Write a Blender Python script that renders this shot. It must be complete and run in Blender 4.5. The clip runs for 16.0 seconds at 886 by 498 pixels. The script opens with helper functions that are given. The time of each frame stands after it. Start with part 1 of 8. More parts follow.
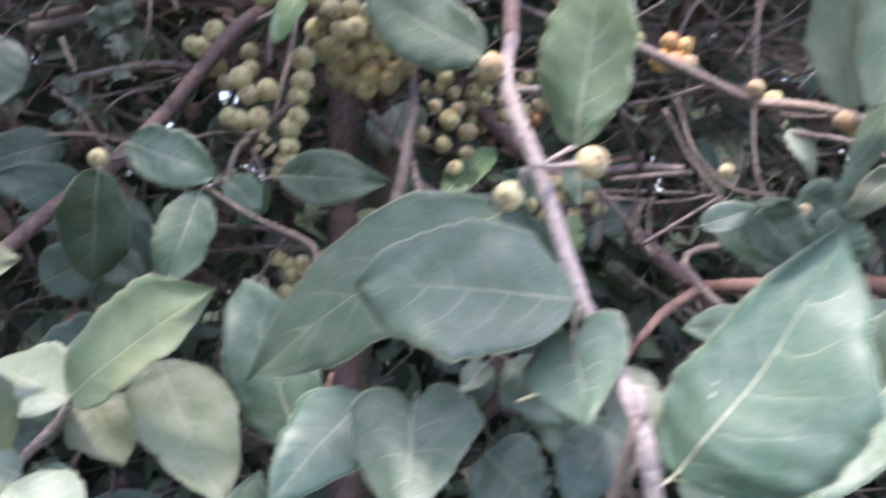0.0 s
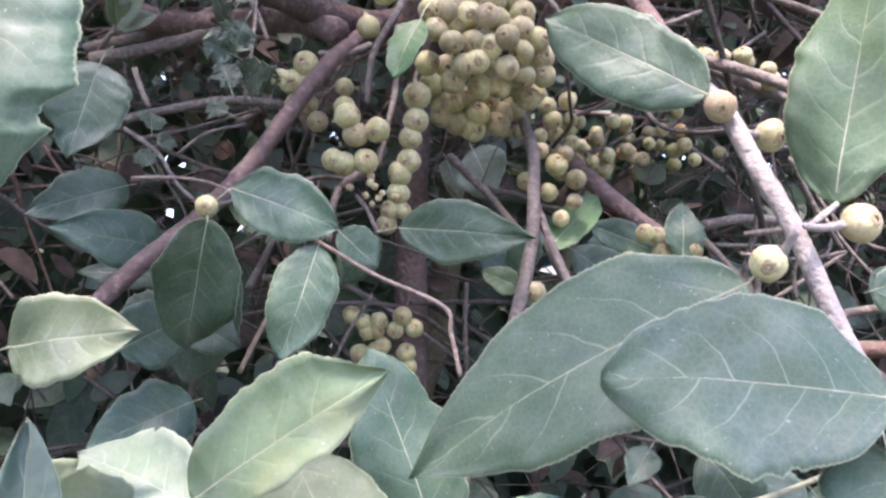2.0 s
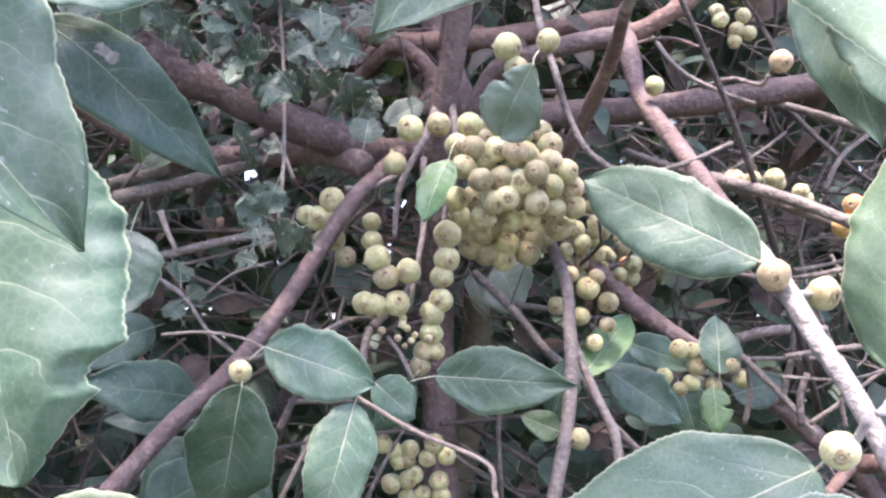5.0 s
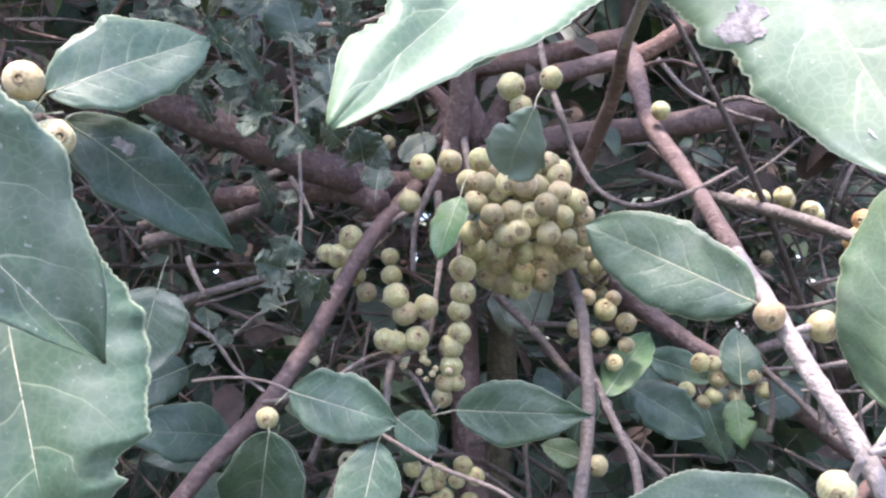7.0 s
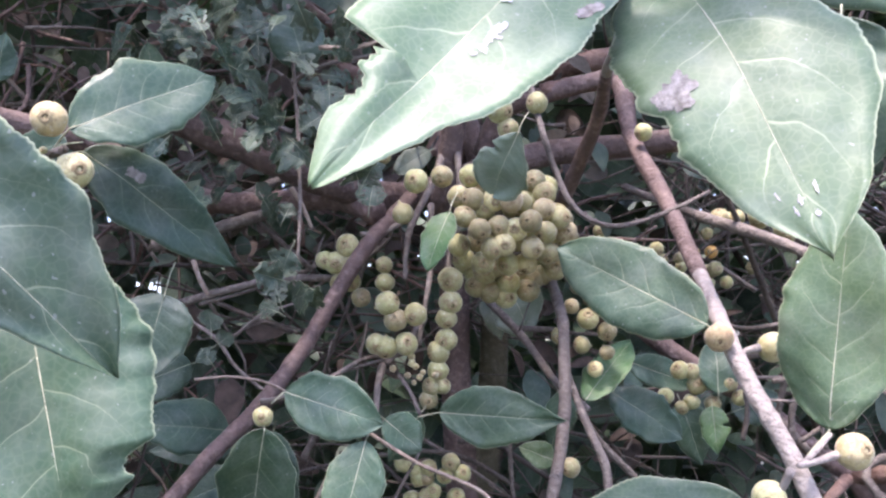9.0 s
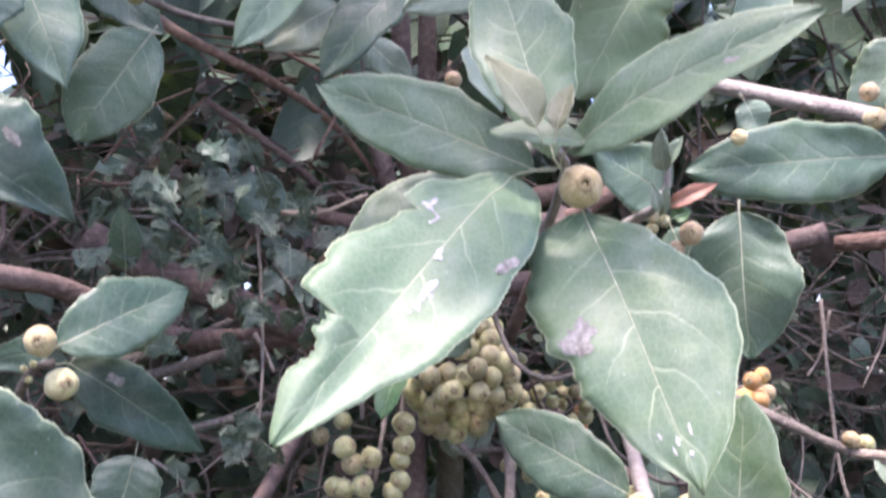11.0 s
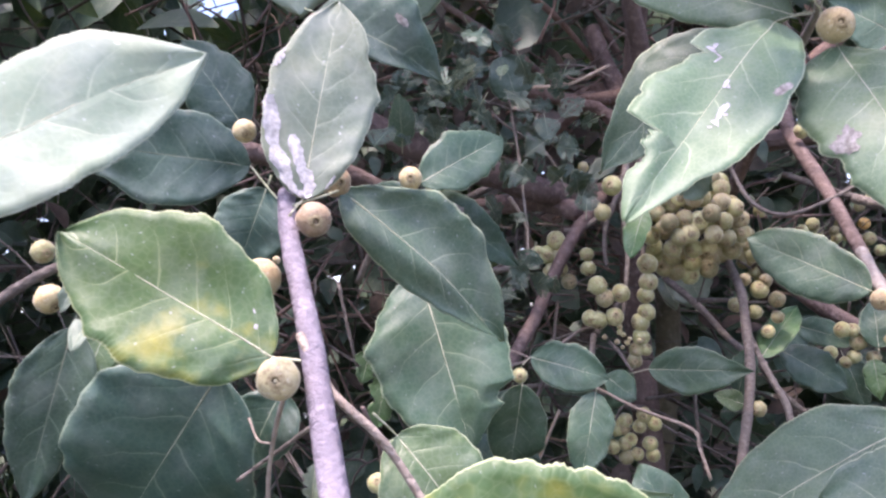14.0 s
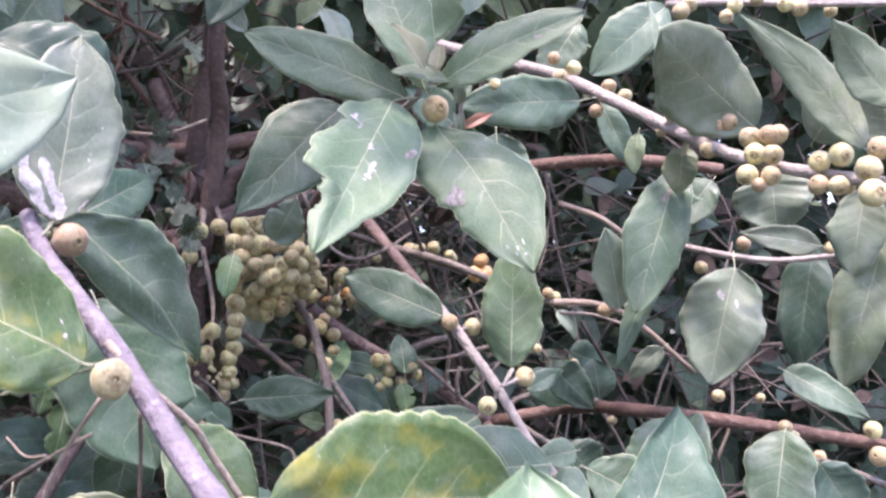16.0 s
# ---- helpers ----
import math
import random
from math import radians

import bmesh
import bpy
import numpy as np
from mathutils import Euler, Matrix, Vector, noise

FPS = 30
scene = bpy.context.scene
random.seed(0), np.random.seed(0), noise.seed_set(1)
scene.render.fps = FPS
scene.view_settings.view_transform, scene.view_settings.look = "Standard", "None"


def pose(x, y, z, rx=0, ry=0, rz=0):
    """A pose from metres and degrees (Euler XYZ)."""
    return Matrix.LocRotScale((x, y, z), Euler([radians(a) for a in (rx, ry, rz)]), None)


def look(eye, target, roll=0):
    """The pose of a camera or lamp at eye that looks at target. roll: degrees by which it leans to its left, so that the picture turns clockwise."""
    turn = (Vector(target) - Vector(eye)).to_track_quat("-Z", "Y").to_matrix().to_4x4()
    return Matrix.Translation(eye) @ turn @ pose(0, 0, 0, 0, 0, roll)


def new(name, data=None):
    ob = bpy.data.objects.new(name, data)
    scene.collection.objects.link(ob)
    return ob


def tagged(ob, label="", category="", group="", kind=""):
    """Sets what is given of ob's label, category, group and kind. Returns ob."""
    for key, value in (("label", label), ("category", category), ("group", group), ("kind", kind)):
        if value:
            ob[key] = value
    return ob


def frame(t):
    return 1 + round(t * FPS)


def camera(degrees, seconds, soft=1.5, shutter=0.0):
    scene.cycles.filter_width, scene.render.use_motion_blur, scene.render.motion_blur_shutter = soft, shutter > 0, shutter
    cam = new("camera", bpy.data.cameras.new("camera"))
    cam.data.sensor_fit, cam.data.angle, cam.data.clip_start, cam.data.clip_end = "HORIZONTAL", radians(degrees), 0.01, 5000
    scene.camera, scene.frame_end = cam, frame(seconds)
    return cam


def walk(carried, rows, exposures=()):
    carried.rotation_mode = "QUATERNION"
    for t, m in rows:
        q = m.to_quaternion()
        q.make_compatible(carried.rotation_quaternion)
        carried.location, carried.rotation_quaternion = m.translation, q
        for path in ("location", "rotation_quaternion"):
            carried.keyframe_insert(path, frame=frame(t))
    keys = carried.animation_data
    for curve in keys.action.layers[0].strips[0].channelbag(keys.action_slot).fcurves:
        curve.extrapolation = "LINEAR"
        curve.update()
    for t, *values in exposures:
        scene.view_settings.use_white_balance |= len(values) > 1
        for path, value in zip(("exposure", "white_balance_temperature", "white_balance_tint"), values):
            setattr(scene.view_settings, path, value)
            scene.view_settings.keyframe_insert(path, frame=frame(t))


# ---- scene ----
cam = camera(53.6, 16.0, soft=2.4, shutter=0.4)
METRES, EYE, TILT, LEAN, TURN = 0.85, 1.4, 0.0, 0.0, 0.0
ROWS = [
    (0.0, 0.0, 0.0, 0.0, 0.0, 0.0, -0.0),
    (0.2, -0.0518, 0.0294, -0.0141, 1.46, -1.49, -0.1),
    (0.5, -0.0926, 0.0509, -0.0225, 1.89, -0.96, -0.27),
    (1.0, -0.1078, 0.0837, -0.0099, -0.85, -0.34, -0.96),
    (1.5, -0.1244, 0.0991, 0.0036, -1.63, 0.72, -0.21),
    (2.0, -0.1426, 0.1088, 0.0183, -1.74, 2.71, -0.47),
    (2.5, -0.148, 0.1249, 0.0326, -2.14, 4.39, -0.39),
    (3.0, -0.1524, 0.1305, 0.0459, -1.39, 5.75, -0.25),
    (3.5, -0.1563, 0.1338, 0.0551, -1.05, 5.89, 0.18),
    (4.0, -0.1612, 0.1323, 0.0639, -1.4, 6.59, 0.34),
    (4.5, -0.1617, 0.128, 0.0733, -1.35, 7.17, 0.71),
    (7.0, -0.1439, 0.0919, 0.1142, 1.63, 7.14, 3.74),
    (7.5, -0.1261, 0.0933, 0.114, 1.4, 6.71, 1.96),
    (8.0, -0.1249, 0.0805, 0.1187, 2.42, 6.58, 2.73),
    (10.5, -0.1191, -0.0238, 0.1601, 0.49, 7.78, 2.35),
    (11.0, -0.1066, -0.0446, 0.1948, -0.28, 11.14, 3.32),
    (11.5, -0.1251, -0.0712, 0.2096, 2.39, 13.16, 2.96),
    (12.0, -0.145, -0.0895, 0.2061, 4.55, 12.89, 2.68),
    (12.5, -0.1758, -0.1019, 0.1856, 5.46, 9.92, 2.09),
    (13.0, -0.1889, -0.1219, 0.1606, 4.7, 7.54, 3.66),
    (13.5, -0.2116, -0.1427, 0.136, 6.34, 5.11, 3.61),
    (14.0, -0.1996, -0.2005, 0.1254, 10.59, 5.84, 4.84),
    (14.5, -0.255, -0.2507, 0.1153, 4.6, 8.07, 2.96),
    (15.0, -0.3519, -0.2885, 0.0887, -16.08, 5.39, 7.24),
    (15.5, -0.3643, -0.2999, 0.0895, -23.81, 4.48, 7.11),
    (16.0, -0.364, -0.2808, 0.1113, -23.45, 5.78, 8.12),
]
EXPOSURES = [
    (0.0, 2.07, 6130.0, 31.8), (1.5, 2.34, 6130.0, 32.8), (3.0, 2.61, 6170.0, 33.3), (4.5, 2.91, 6130.0, 32.8), (7.0, 2.49, 6020.0, 29.8), (8.0, 2.31, 6020.0, 30.3),
    (10.5, 2.23, 6130.0, 32.6), (11.5, 2.18, 6150.0, 33.6), (12.5, 2.01, 6160.0, 34.3), (13.0, 1.96, 6180.0, 34.8), (14.5, 2.06, 6180.0, 34.8), (15.0, 1.96, 6120.0, 35.4),
    (15.5, 2.11, 6160.0, 36.4), (16.0, 2.07, 6160.0, 36.4),
]
walk(cam, [(t, pose(0, 0, EYE, TILT, LEAN, TURN) @ pose(METRES * x, METRES * y, METRES * z, 90 + pitch, roll, yaw)) for t, x, y, z, yaw, pitch, roll in ROWS], EXPOSURES)

# ---- light: open sky in front of the shrub, a hazy sun high behind the viewer ----
SUN_HEIGHT, SUN_TURN = 71.0, 197.0
world = bpy.data.worlds.new("sky")
scene.world = world
world.use_nodes = True
wn = world.node_tree.nodes
sky = wn.new("ShaderNodeTexSky")
sky.sky_type = "NISHITA"
sky.sun_disc = False
sky.sun_elevation, sky.sun_rotation = radians(SUN_HEIGHT), radians(SUN_TURN)
sky.dust_density = 3.0
wn["Background"].inputs["Strength"].default_value = 0.15
world.node_tree.links.new(sky.outputs["Color"], wn["Background"].inputs["Color"])
sun = new("sun", bpy.data.lights.new("sun", "SUN"))
sun.data.energy, sun.data.angle, sun.data.color = 1.55, radians(4.0), (1.0, 0.91, 0.76)
az, el = radians(SUN_TURN), radians(SUN_HEIGHT)
sun.matrix_world = look((math.sin(az) * math.cos(el) * 20, math.cos(az) * math.cos(el) * 20, math.sin(el) * 20), (0, 0, 0))


# ---- materials ----
def shader(name):
    mat = bpy.data.materials.new(name)
    mat.use_nodes = True
    nt = mat.node_tree
    return mat, nt, nt.nodes["Principled BSDF"]


def node(nt, kind, **sockets):
    nd = nt.nodes.new(kind)
    for key, value in sockets.items():
        nd.inputs[key.replace("_", " ")].default_value = value
    return nd


def calc(nt, op, a, b=0.0, clamp=False):
    nd = nt.nodes.new("ShaderNodeMath")
    nd.operation, nd.use_clamp = op, clamp
    for slot, value in enumerate((a, b)):
        if isinstance(value, (int, float)):
            nd.inputs[slot].default_value = value
        else:
            nt.links.new(value, nd.inputs[slot])
    return nd.outputs[0]


def blend(nt, factor, a, b, mode="MIX"):
    nd = nt.nodes.new("ShaderNodeMix")
    nd.data_type, nd.blend_type = "RGBA", mode
    for slot, value in ((0, factor), (6, a), (7, b)):
        if isinstance(value, (int, float)):
            nd.inputs[slot].default_value = value
        elif isinstance(value, tuple):
            nd.inputs[slot].default_value = (*value, 1)
        else:
            nt.links.new(value, nd.inputs[slot])
    return nd.outputs[2]


def grain(nt, scale, detail=4.0, low=0.4, high=0.6, coords=None, roughness=0.6):
    nd = node(nt, "ShaderNodeTexNoise", Scale=scale, Detail=detail, Roughness=roughness)
    if coords is None:
        coords = nt.nodes.new("ShaderNodeTexCoord").outputs["Object"]
    nt.links.new(coords, nd.inputs["Vector"])
    ramp = nt.nodes.new("ShaderNodeMapRange")
    ramp.inputs[1].default_value, ramp.inputs[2].default_value = low, high
    nt.links.new(nd.outputs["Fac"], ramp.inputs[0])
    return ramp.outputs[0]


def bumped(nt, bsdf, height, strength, distance):
    nd = node(nt, "ShaderNodeBump", Strength=strength, Distance=distance)
    nt.links.new(height, nd.inputs["Height"])
    nt.links.new(nd.outputs[0], bsdf.inputs["Normal"])


def moved(nt, size=1.0):
    """Object coordinates in metres, shifted by each object's own random number. size: metres in one unit of the mesh."""
    info = nt.nodes.new("ShaderNodeObjectInfo")
    tc = nt.nodes.new("ShaderNodeTexCoord")
    far = nt.nodes.new("ShaderNodeVectorMath")
    far.operation = "MULTIPLY_ADD"
    far.inputs[1].default_value = (size, size, size)
    nt.links.new(tc.outputs["Object"], far.inputs[0])
    comb = nt.nodes.new("ShaderNodeCombineXYZ")
    for n in range(3):
        nt.links.new(calc(nt, "MULTIPLY", info.outputs["Random"], 3.0 + 2 * n), comb.inputs[n])
    nt.links.new(comb.outputs[0], far.inputs[2])
    return far.outputs[0], info.outputs["Random"]


def leaf_material(name, deep, light, blotch, blotch_amount, vein, rough, dust, glow):
    mat, nt, bsdf = shader(name)
    coords, rnd = moved(nt)
    uv = nt.nodes.new("ShaderNodeUVMap")
    sep = nt.nodes.new("ShaderNodeSeparateXYZ")
    nt.links.new(uv.outputs[0], sep.inputs[0])
    side = calc(nt, "ABSOLUTE", calc(nt, "MULTIPLY", calc(nt, "SUBTRACT", sep.outputs[1], 0.5), 2.0))
    # side veins leave the midrib in turn, sweep forward and arch along the rim
    sweep = calc(nt, "ADD", calc(nt, "MULTIPLY", side, 0.17), calc(nt, "MULTIPLY", calc(nt, "POWER", side, 3.0), 0.15))
    along = calc(nt, "ADD", calc(nt, "SUBTRACT", sep.outputs[0], sweep), calc(nt, "MULTIPLY", calc(nt, "GREATER_THAN", sep.outputs[1], 0.5), 0.055))
    along = calc(nt, "POWER", calc(nt, "MAXIMUM", calc(nt, "ADD", along, 0.06), 0.0), 0.82)
    wander = calc(nt, "MULTIPLY", calc(nt, "SUBTRACT", grain(nt, 34.0, 2.0, 0.2, 0.8, coords), 0.5), 0.05)
    apart = calc(nt, "PINGPONG", calc(nt, "MULTIPLY", calc(nt, "ADD", along, wander), 6.2), 0.5)
    thin_out = calc(nt, "ADD", 30.0, calc(nt, "MULTIPLY", side, 50.0))
    ribs = calc(nt, "SUBTRACT", 1.0, calc(nt, "MULTIPLY", apart, thin_out), True)
    ribs = calc(nt, "MULTIPLY", ribs, calc(nt, "MULTIPLY", calc(nt, "SUBTRACT", 0.96, side, True), 1.7, True))
    halo = calc(nt, "SUBTRACT", 1.0, calc(nt, "MULTIPLY", apart, 7.0), True)
    halo = calc(nt, "MAXIMUM", calc(nt, "MULTIPLY", halo, calc(nt, "SUBTRACT", 0.8, side, True)), calc(nt, "SUBTRACT", 1.0, calc(nt, "MULTIPLY", side, 9.0), True))
    rim = calc(nt, "MULTIPLY", calc(nt, "SUBTRACT", side, 0.968, True), 40.0, True)
    cell = node(nt, "ShaderNodeTexVoronoi", Scale=260.0)
    cell.feature = "DISTANCE_TO_EDGE"
    nt.links.new(coords, cell.inputs["Vector"])
    net = calc(nt, "SUBTRACT", 1.0, calc(nt, "MULTIPLY", cell.outputs["Distance"], 7.0), True)
    tone = blend(nt, grain(nt, 22.0, 3.0, 0.3, 0.7, coords), deep, light)
    tone = blend(nt, calc(nt, "MULTIPLY", grain(nt, 19.0, 4.0, 0.50, 0.66, coords, 0.6), blotch_amount), tone, blotch)
    shift = node(nt, "ShaderNodeHueSaturation")
    shift.inputs["Saturation"].default_value = 1.12
    nt.links.new(calc(nt, "ADD", 0.485, calc(nt, "MULTIPLY", rnd, 0.03)), shift.inputs["Hue"])
    nt.links.new(calc(nt, "ADD", 0.8, calc(nt, "MULTIPLY", rnd, 0.4)), shift.inputs["Value"])
    nt.links.new(tone, shift.inputs["Color"])
    tone = blend(nt, calc(nt, "MULTIPLY", net, 0.07), shift.outputs[0], vein)
    tone = blend(nt, calc(nt, "MULTIPLY", halo, 0.05), tone, vein)
    tone = blend(nt, calc(nt, "MULTIPLY", ribs, 0.42), tone, vein)
    tone = blend(nt, calc(nt, "MULTIPLY", rim, 0.7), tone, vein)
    specks = calc(nt, "MULTIPLY", grain(nt, 420.0, 1.0, 0.72, 0.76, coords), 2.0)
    tone = blend(nt, calc(nt, "MULTIPLY", calc(nt, "ADD", specks, grain(nt, 45.0, 4.0, 0.45, 0.8, coords)), dust), tone, (0.5, 0.52, 0.5))
    nt.links.new(tone, bsdf.inputs["Base Color"])
    nt.links.new(calc(nt, "ADD", rough, calc(nt, "MULTIPLY", grain(nt, 60.0, 4.0, 0.3, 0.7, coords), 0.16)), bsdf.inputs["Roughness"])
    bsdf.inputs["Specular IOR Level"].default_value = 0.48
    height = calc(nt, "ADD", calc(nt, "MULTIPLY", net, -0.04), calc(nt, "ADD", calc(nt, "MULTIPLY", halo, -0.8), grain(nt, 60.0, 3.0, 0.2, 0.8, coords)))
    bumped(nt, bsdf, height, 0.4, 0.0008)
    thin = node(nt, "ShaderNodeBsdfTranslucent")
    nt.links.new(blend(nt, 0.7, tone, (0.24, 0.4, 0.05)), thin.inputs["Color"])
    both = nt.nodes.new("ShaderNodeMixShader")
    both.inputs[0].default_value = glow
    nt.links.new(bsdf.outputs[0], both.inputs[1])
    nt.links.new(thin.outputs[0], both.inputs[2])
    nt.links.new(both.outputs[0], nt.nodes["Material Output"].inputs["Surface"])
    return mat


PALE_VEIN = (0.50, 0.56, 0.36)
LEAF = {
    "green": leaf_material("leaf_green", (0.067, 0.118, 0.080), (0.109, 0.170, 0.114), (0.12, 0.18, 0.09), 0.25, PALE_VEIN, 0.42, 0.17, 0.08),
    # dark, mid: deeper leaf greens that also carry the shade of inner leaves
    "dark": leaf_material("leaf_dark_shade_toned", (0.026, 0.058, 0.042), (0.050, 0.094, 0.066), (0.08, 0.11, 0.05), 0.2, (0.28, 0.36, 0.24), 0.42, 0.13, 0.06),
    "mid": leaf_material("leaf_mid_green", (0.040, 0.086, 0.056), (0.068, 0.124, 0.080), (0.10, 0.15, 0.07), 0.25, (0.40, 0.47, 0.30), 0.42, 0.14, 0.08),
    # sunny: a paler copy of the leaf, with sunlight put into its colour
    "sunny": leaf_material("leaf_sun_toned", (0.125, 0.182, 0.105), (0.195, 0.255, 0.155), (0.29, 0.30, 0.16), 0.45, (0.50, 0.54, 0.33), 0.45, 0.26, 0.12),
    "pale": leaf_material("leaf_pale", (0.140, 0.195, 0.140), (0.215, 0.270, 0.195), (0.27, 0.29, 0.19), 0.35, (0.52, 0.57, 0.42), 0.46, 0.26, 0.10),
    "young": leaf_material("leaf_young", (0.042, 0.096, 0.042), (0.080, 0.150, 0.062), (0.18, 0.24, 0.09), 0.3, PALE_VEIN, 0.38, 0.14, 0.12),
    "yellowing": leaf_material("leaf_yellowing", (0.052, 0.108, 0.042), (0.090, 0.158, 0.060), (0.38, 0.35, 0.07), 0.9, (0.48, 0.54, 0.30), 0.42, 0.2, 0.12),
    "fresh": leaf_material("leaf_fresh", (0.084, 0.142, 0.084), (0.134, 0.200, 0.119), (0.17, 0.25, 0.11), 0.3, (0.55, 0.62, 0.40), 0.42, 0.15, 0.12),
    "sheath": leaf_material("bud_sheath", (0.20, 0.075, 0.055), (0.40, 0.20, 0.15), (0.45, 0.3, 0.24), 0.4, (0.4, 0.25, 0.2), 0.4, 0.2, 0.1),
    "withering": leaf_material("leaf_folded_young", (0.20, 0.215, 0.12), (0.30, 0.31, 0.19), (0.36, 0.33, 0.20), 0.5, (0.5, 0.52, 0.35), 0.5, 0.2, 0.12),
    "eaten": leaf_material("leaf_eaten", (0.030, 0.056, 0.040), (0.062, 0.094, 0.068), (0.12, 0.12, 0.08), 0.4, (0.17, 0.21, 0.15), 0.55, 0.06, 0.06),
}
UNDER = leaf_material("leaf_underside", (0.125, 0.175, 0.115), (0.180, 0.230, 0.150), (0.24, 0.25, 0.16), 0.25, (0.46, 0.5, 0.35), 0.6, 0.25, 0.10)


def bark_material(name, dark, mid, light, rough, size):
    mat, nt, bsdf = shader(name)
    coords, rnd = moved(nt)
    tone = blend(nt, grain(nt, size, 5.0, 0.3, 0.7, coords), dark, mid)
    tone = blend(nt, calc(nt, "MULTIPLY", grain(nt, size * 4.5, 4.0, 0.5, 0.68, coords), 0.8), tone, light)
    tone = blend(nt, calc(nt, "MULTIPLY", grain(nt, size * 0.35, 3.0, 0.45, 0.65, coords), 0.5), tone, light)
    shift = node(nt, "ShaderNodeHueSaturation")
    nt.links.new(calc(nt, "ADD", 0.8, calc(nt, "MULTIPLY", rnd, 0.4)), shift.inputs["Value"])
    nt.links.new(tone, shift.inputs["Color"])
    nt.links.new(shift.outputs[0], bsdf.inputs["Base Color"])
    bsdf.inputs["Roughness"].default_value = rough
    bumped(nt, bsdf, calc(nt, "ADD", grain(nt, size * 6, 5.0, 0.3, 0.7, coords), grain(nt, size * 1.5, 4.0, 0.3, 0.7, coords)), 0.7, 0.0015)
    return mat


BARK = {
    "grey": bark_material("bark_pale_grey", (0.25, 0.22, 0.195), (0.34, 0.305, 0.275), (0.42, 0.385, 0.35), 0.75, 40.0),
    "mauve": bark_material("bark_mauve_grey", (0.135, 0.118, 0.138), (0.195, 0.172, 0.200), (0.27, 0.245, 0.275), 0.7, 40.0),
    "brown": bark_material("bark_red_brown", (0.075, 0.051, 0.045), (0.132, 0.092, 0.080), (0.23, 0.17, 0.148), 0.75, 30.0),
    "rust": bark_material("bark_rust", (0.105, 0.062, 0.047), (0.175, 0.108, 0.083), (0.28, 0.195, 0.155), 0.8, 30.0),
    "dull": bark_material("bark_dull_grey_brown", (0.088, 0.075, 0.064), (0.158, 0.135, 0.115), (0.27, 0.237, 0.203), 0.8, 40.0),
    "straw": bark_material("dry_straw", (0.24, 0.19, 0.15), (0.36, 0.29, 0.23), (0.5, 0.43, 0.35), 0.8, 50.0),
    "stalk": bark_material("leaf_stalk", (0.42, 0.44, 0.29), (0.48, 0.50, 0.34), (0.54, 0.56, 0.41), 0.6, 60.0),
    "dim_stalk": bark_material("leaf_stalk_dim", (0.16, 0.20, 0.12), (0.26, 0.30, 0.19), (0.36, 0.40, 0.28), 0.65, 60.0),
    "mossy": bark_material("bark_mossy_olive", (0.062, 0.058, 0.034), (0.115, 0.105, 0.062), (0.19, 0.17, 0.115), 0.85, 25.0),
    # deep: the shade inside the thicket is put into this dark twig colour
    "deep": bark_material("bark_shade_toned_twig", (0.044, 0.037, 0.031), (0.082, 0.069, 0.058), (0.155, 0.132, 0.112), 0.85, 40.0),
}


def fig_material(name, deep, light, blush):
    mat, nt, bsdf = shader(name)
    coords, rnd = moved(nt, 0.0095)
    tone = blend(nt, grain(nt, 110.0, 3.0, 0.3, 0.7, coords), deep, light)
    tone = blend(nt, calc(nt, "MULTIPLY", grain(nt, 70.0, 3.0, 0.5, 0.72, coords), 0.5), tone, blush)
    spots = node(nt, "ShaderNodeTexVoronoi", Scale=700.0)
    nt.links.new(coords, spots.inputs["Vector"])
    dots = calc(nt, "SUBTRACT", 1.0, calc(nt, "MULTIPLY", spots.outputs["Distance"], 3.2), True)
    tone = blend(nt, calc(nt, "MULTIPLY", dots, 0.4), tone, (0.62, 0.58, 0.4))
    # russet scurf, thickest round the eye
    tc = nt.nodes.new("ShaderNodeTexCoord")
    sep = nt.nodes.new("ShaderNodeSeparateXYZ")
    nt.links.new(tc.outputs["Object"], sep.inputs[0])
    near_eye = calc(nt, "MULTIPLY", calc(nt, "SUBTRACT", sep.outputs[2], 0.15, True), 1.1, True)
    scurf = calc(nt, "MULTIPLY", grain(nt, 260.0, 5.0, 0.50, 0.62, coords, 0.7), calc(nt, "ADD", 0.18, calc(nt, "MULTIPLY", near_eye, 0.6)))
    tone = blend(nt, scurf, tone, (0.20, 0.135, 0.06))
    tone = blend(nt, calc(nt, "MULTIPLY", grain(nt, 420.0, 2.0, 0.62, 0.68, coords), 0.5), tone, (0.60, 0.58, 0.46))
    shift = node(nt, "ShaderNodeHueSaturation")
    nt.links.new(calc(nt, "ADD", 0.48, calc(nt, "MULTIPLY", rnd, 0.035)), shift.inputs["Hue"])
    nt.links.new(calc(nt, "ADD", 0.75, calc(nt, "MULTIPLY", rnd, 0.45)), shift.inputs["Value"])
    nt.links.new(tone, shift.inputs["Color"])
    nt.links.new(shift.outputs[0], bsdf.inputs["Base Color"])
    bsdf.inputs["Roughness"].default_value = 0.55
    bsdf.inputs["Sheen Weight"].default_value = 0.25
    bsdf.inputs["Sheen Roughness"].default_value = 0.4
    bsdf.inputs["Subsurface Weight"].default_value = 0.12
    bsdf.inputs["Subsurface Radius"].default_value = (0.004, 0.003, 0.001)
    bumped(nt, bsdf, calc(nt, "ADD", calc(nt, "MULTIPLY", dots, 0.3), grain(nt, 220.0, 4.0, 0.3, 0.7, coords)), 0.4, 0.0008)
    return mat


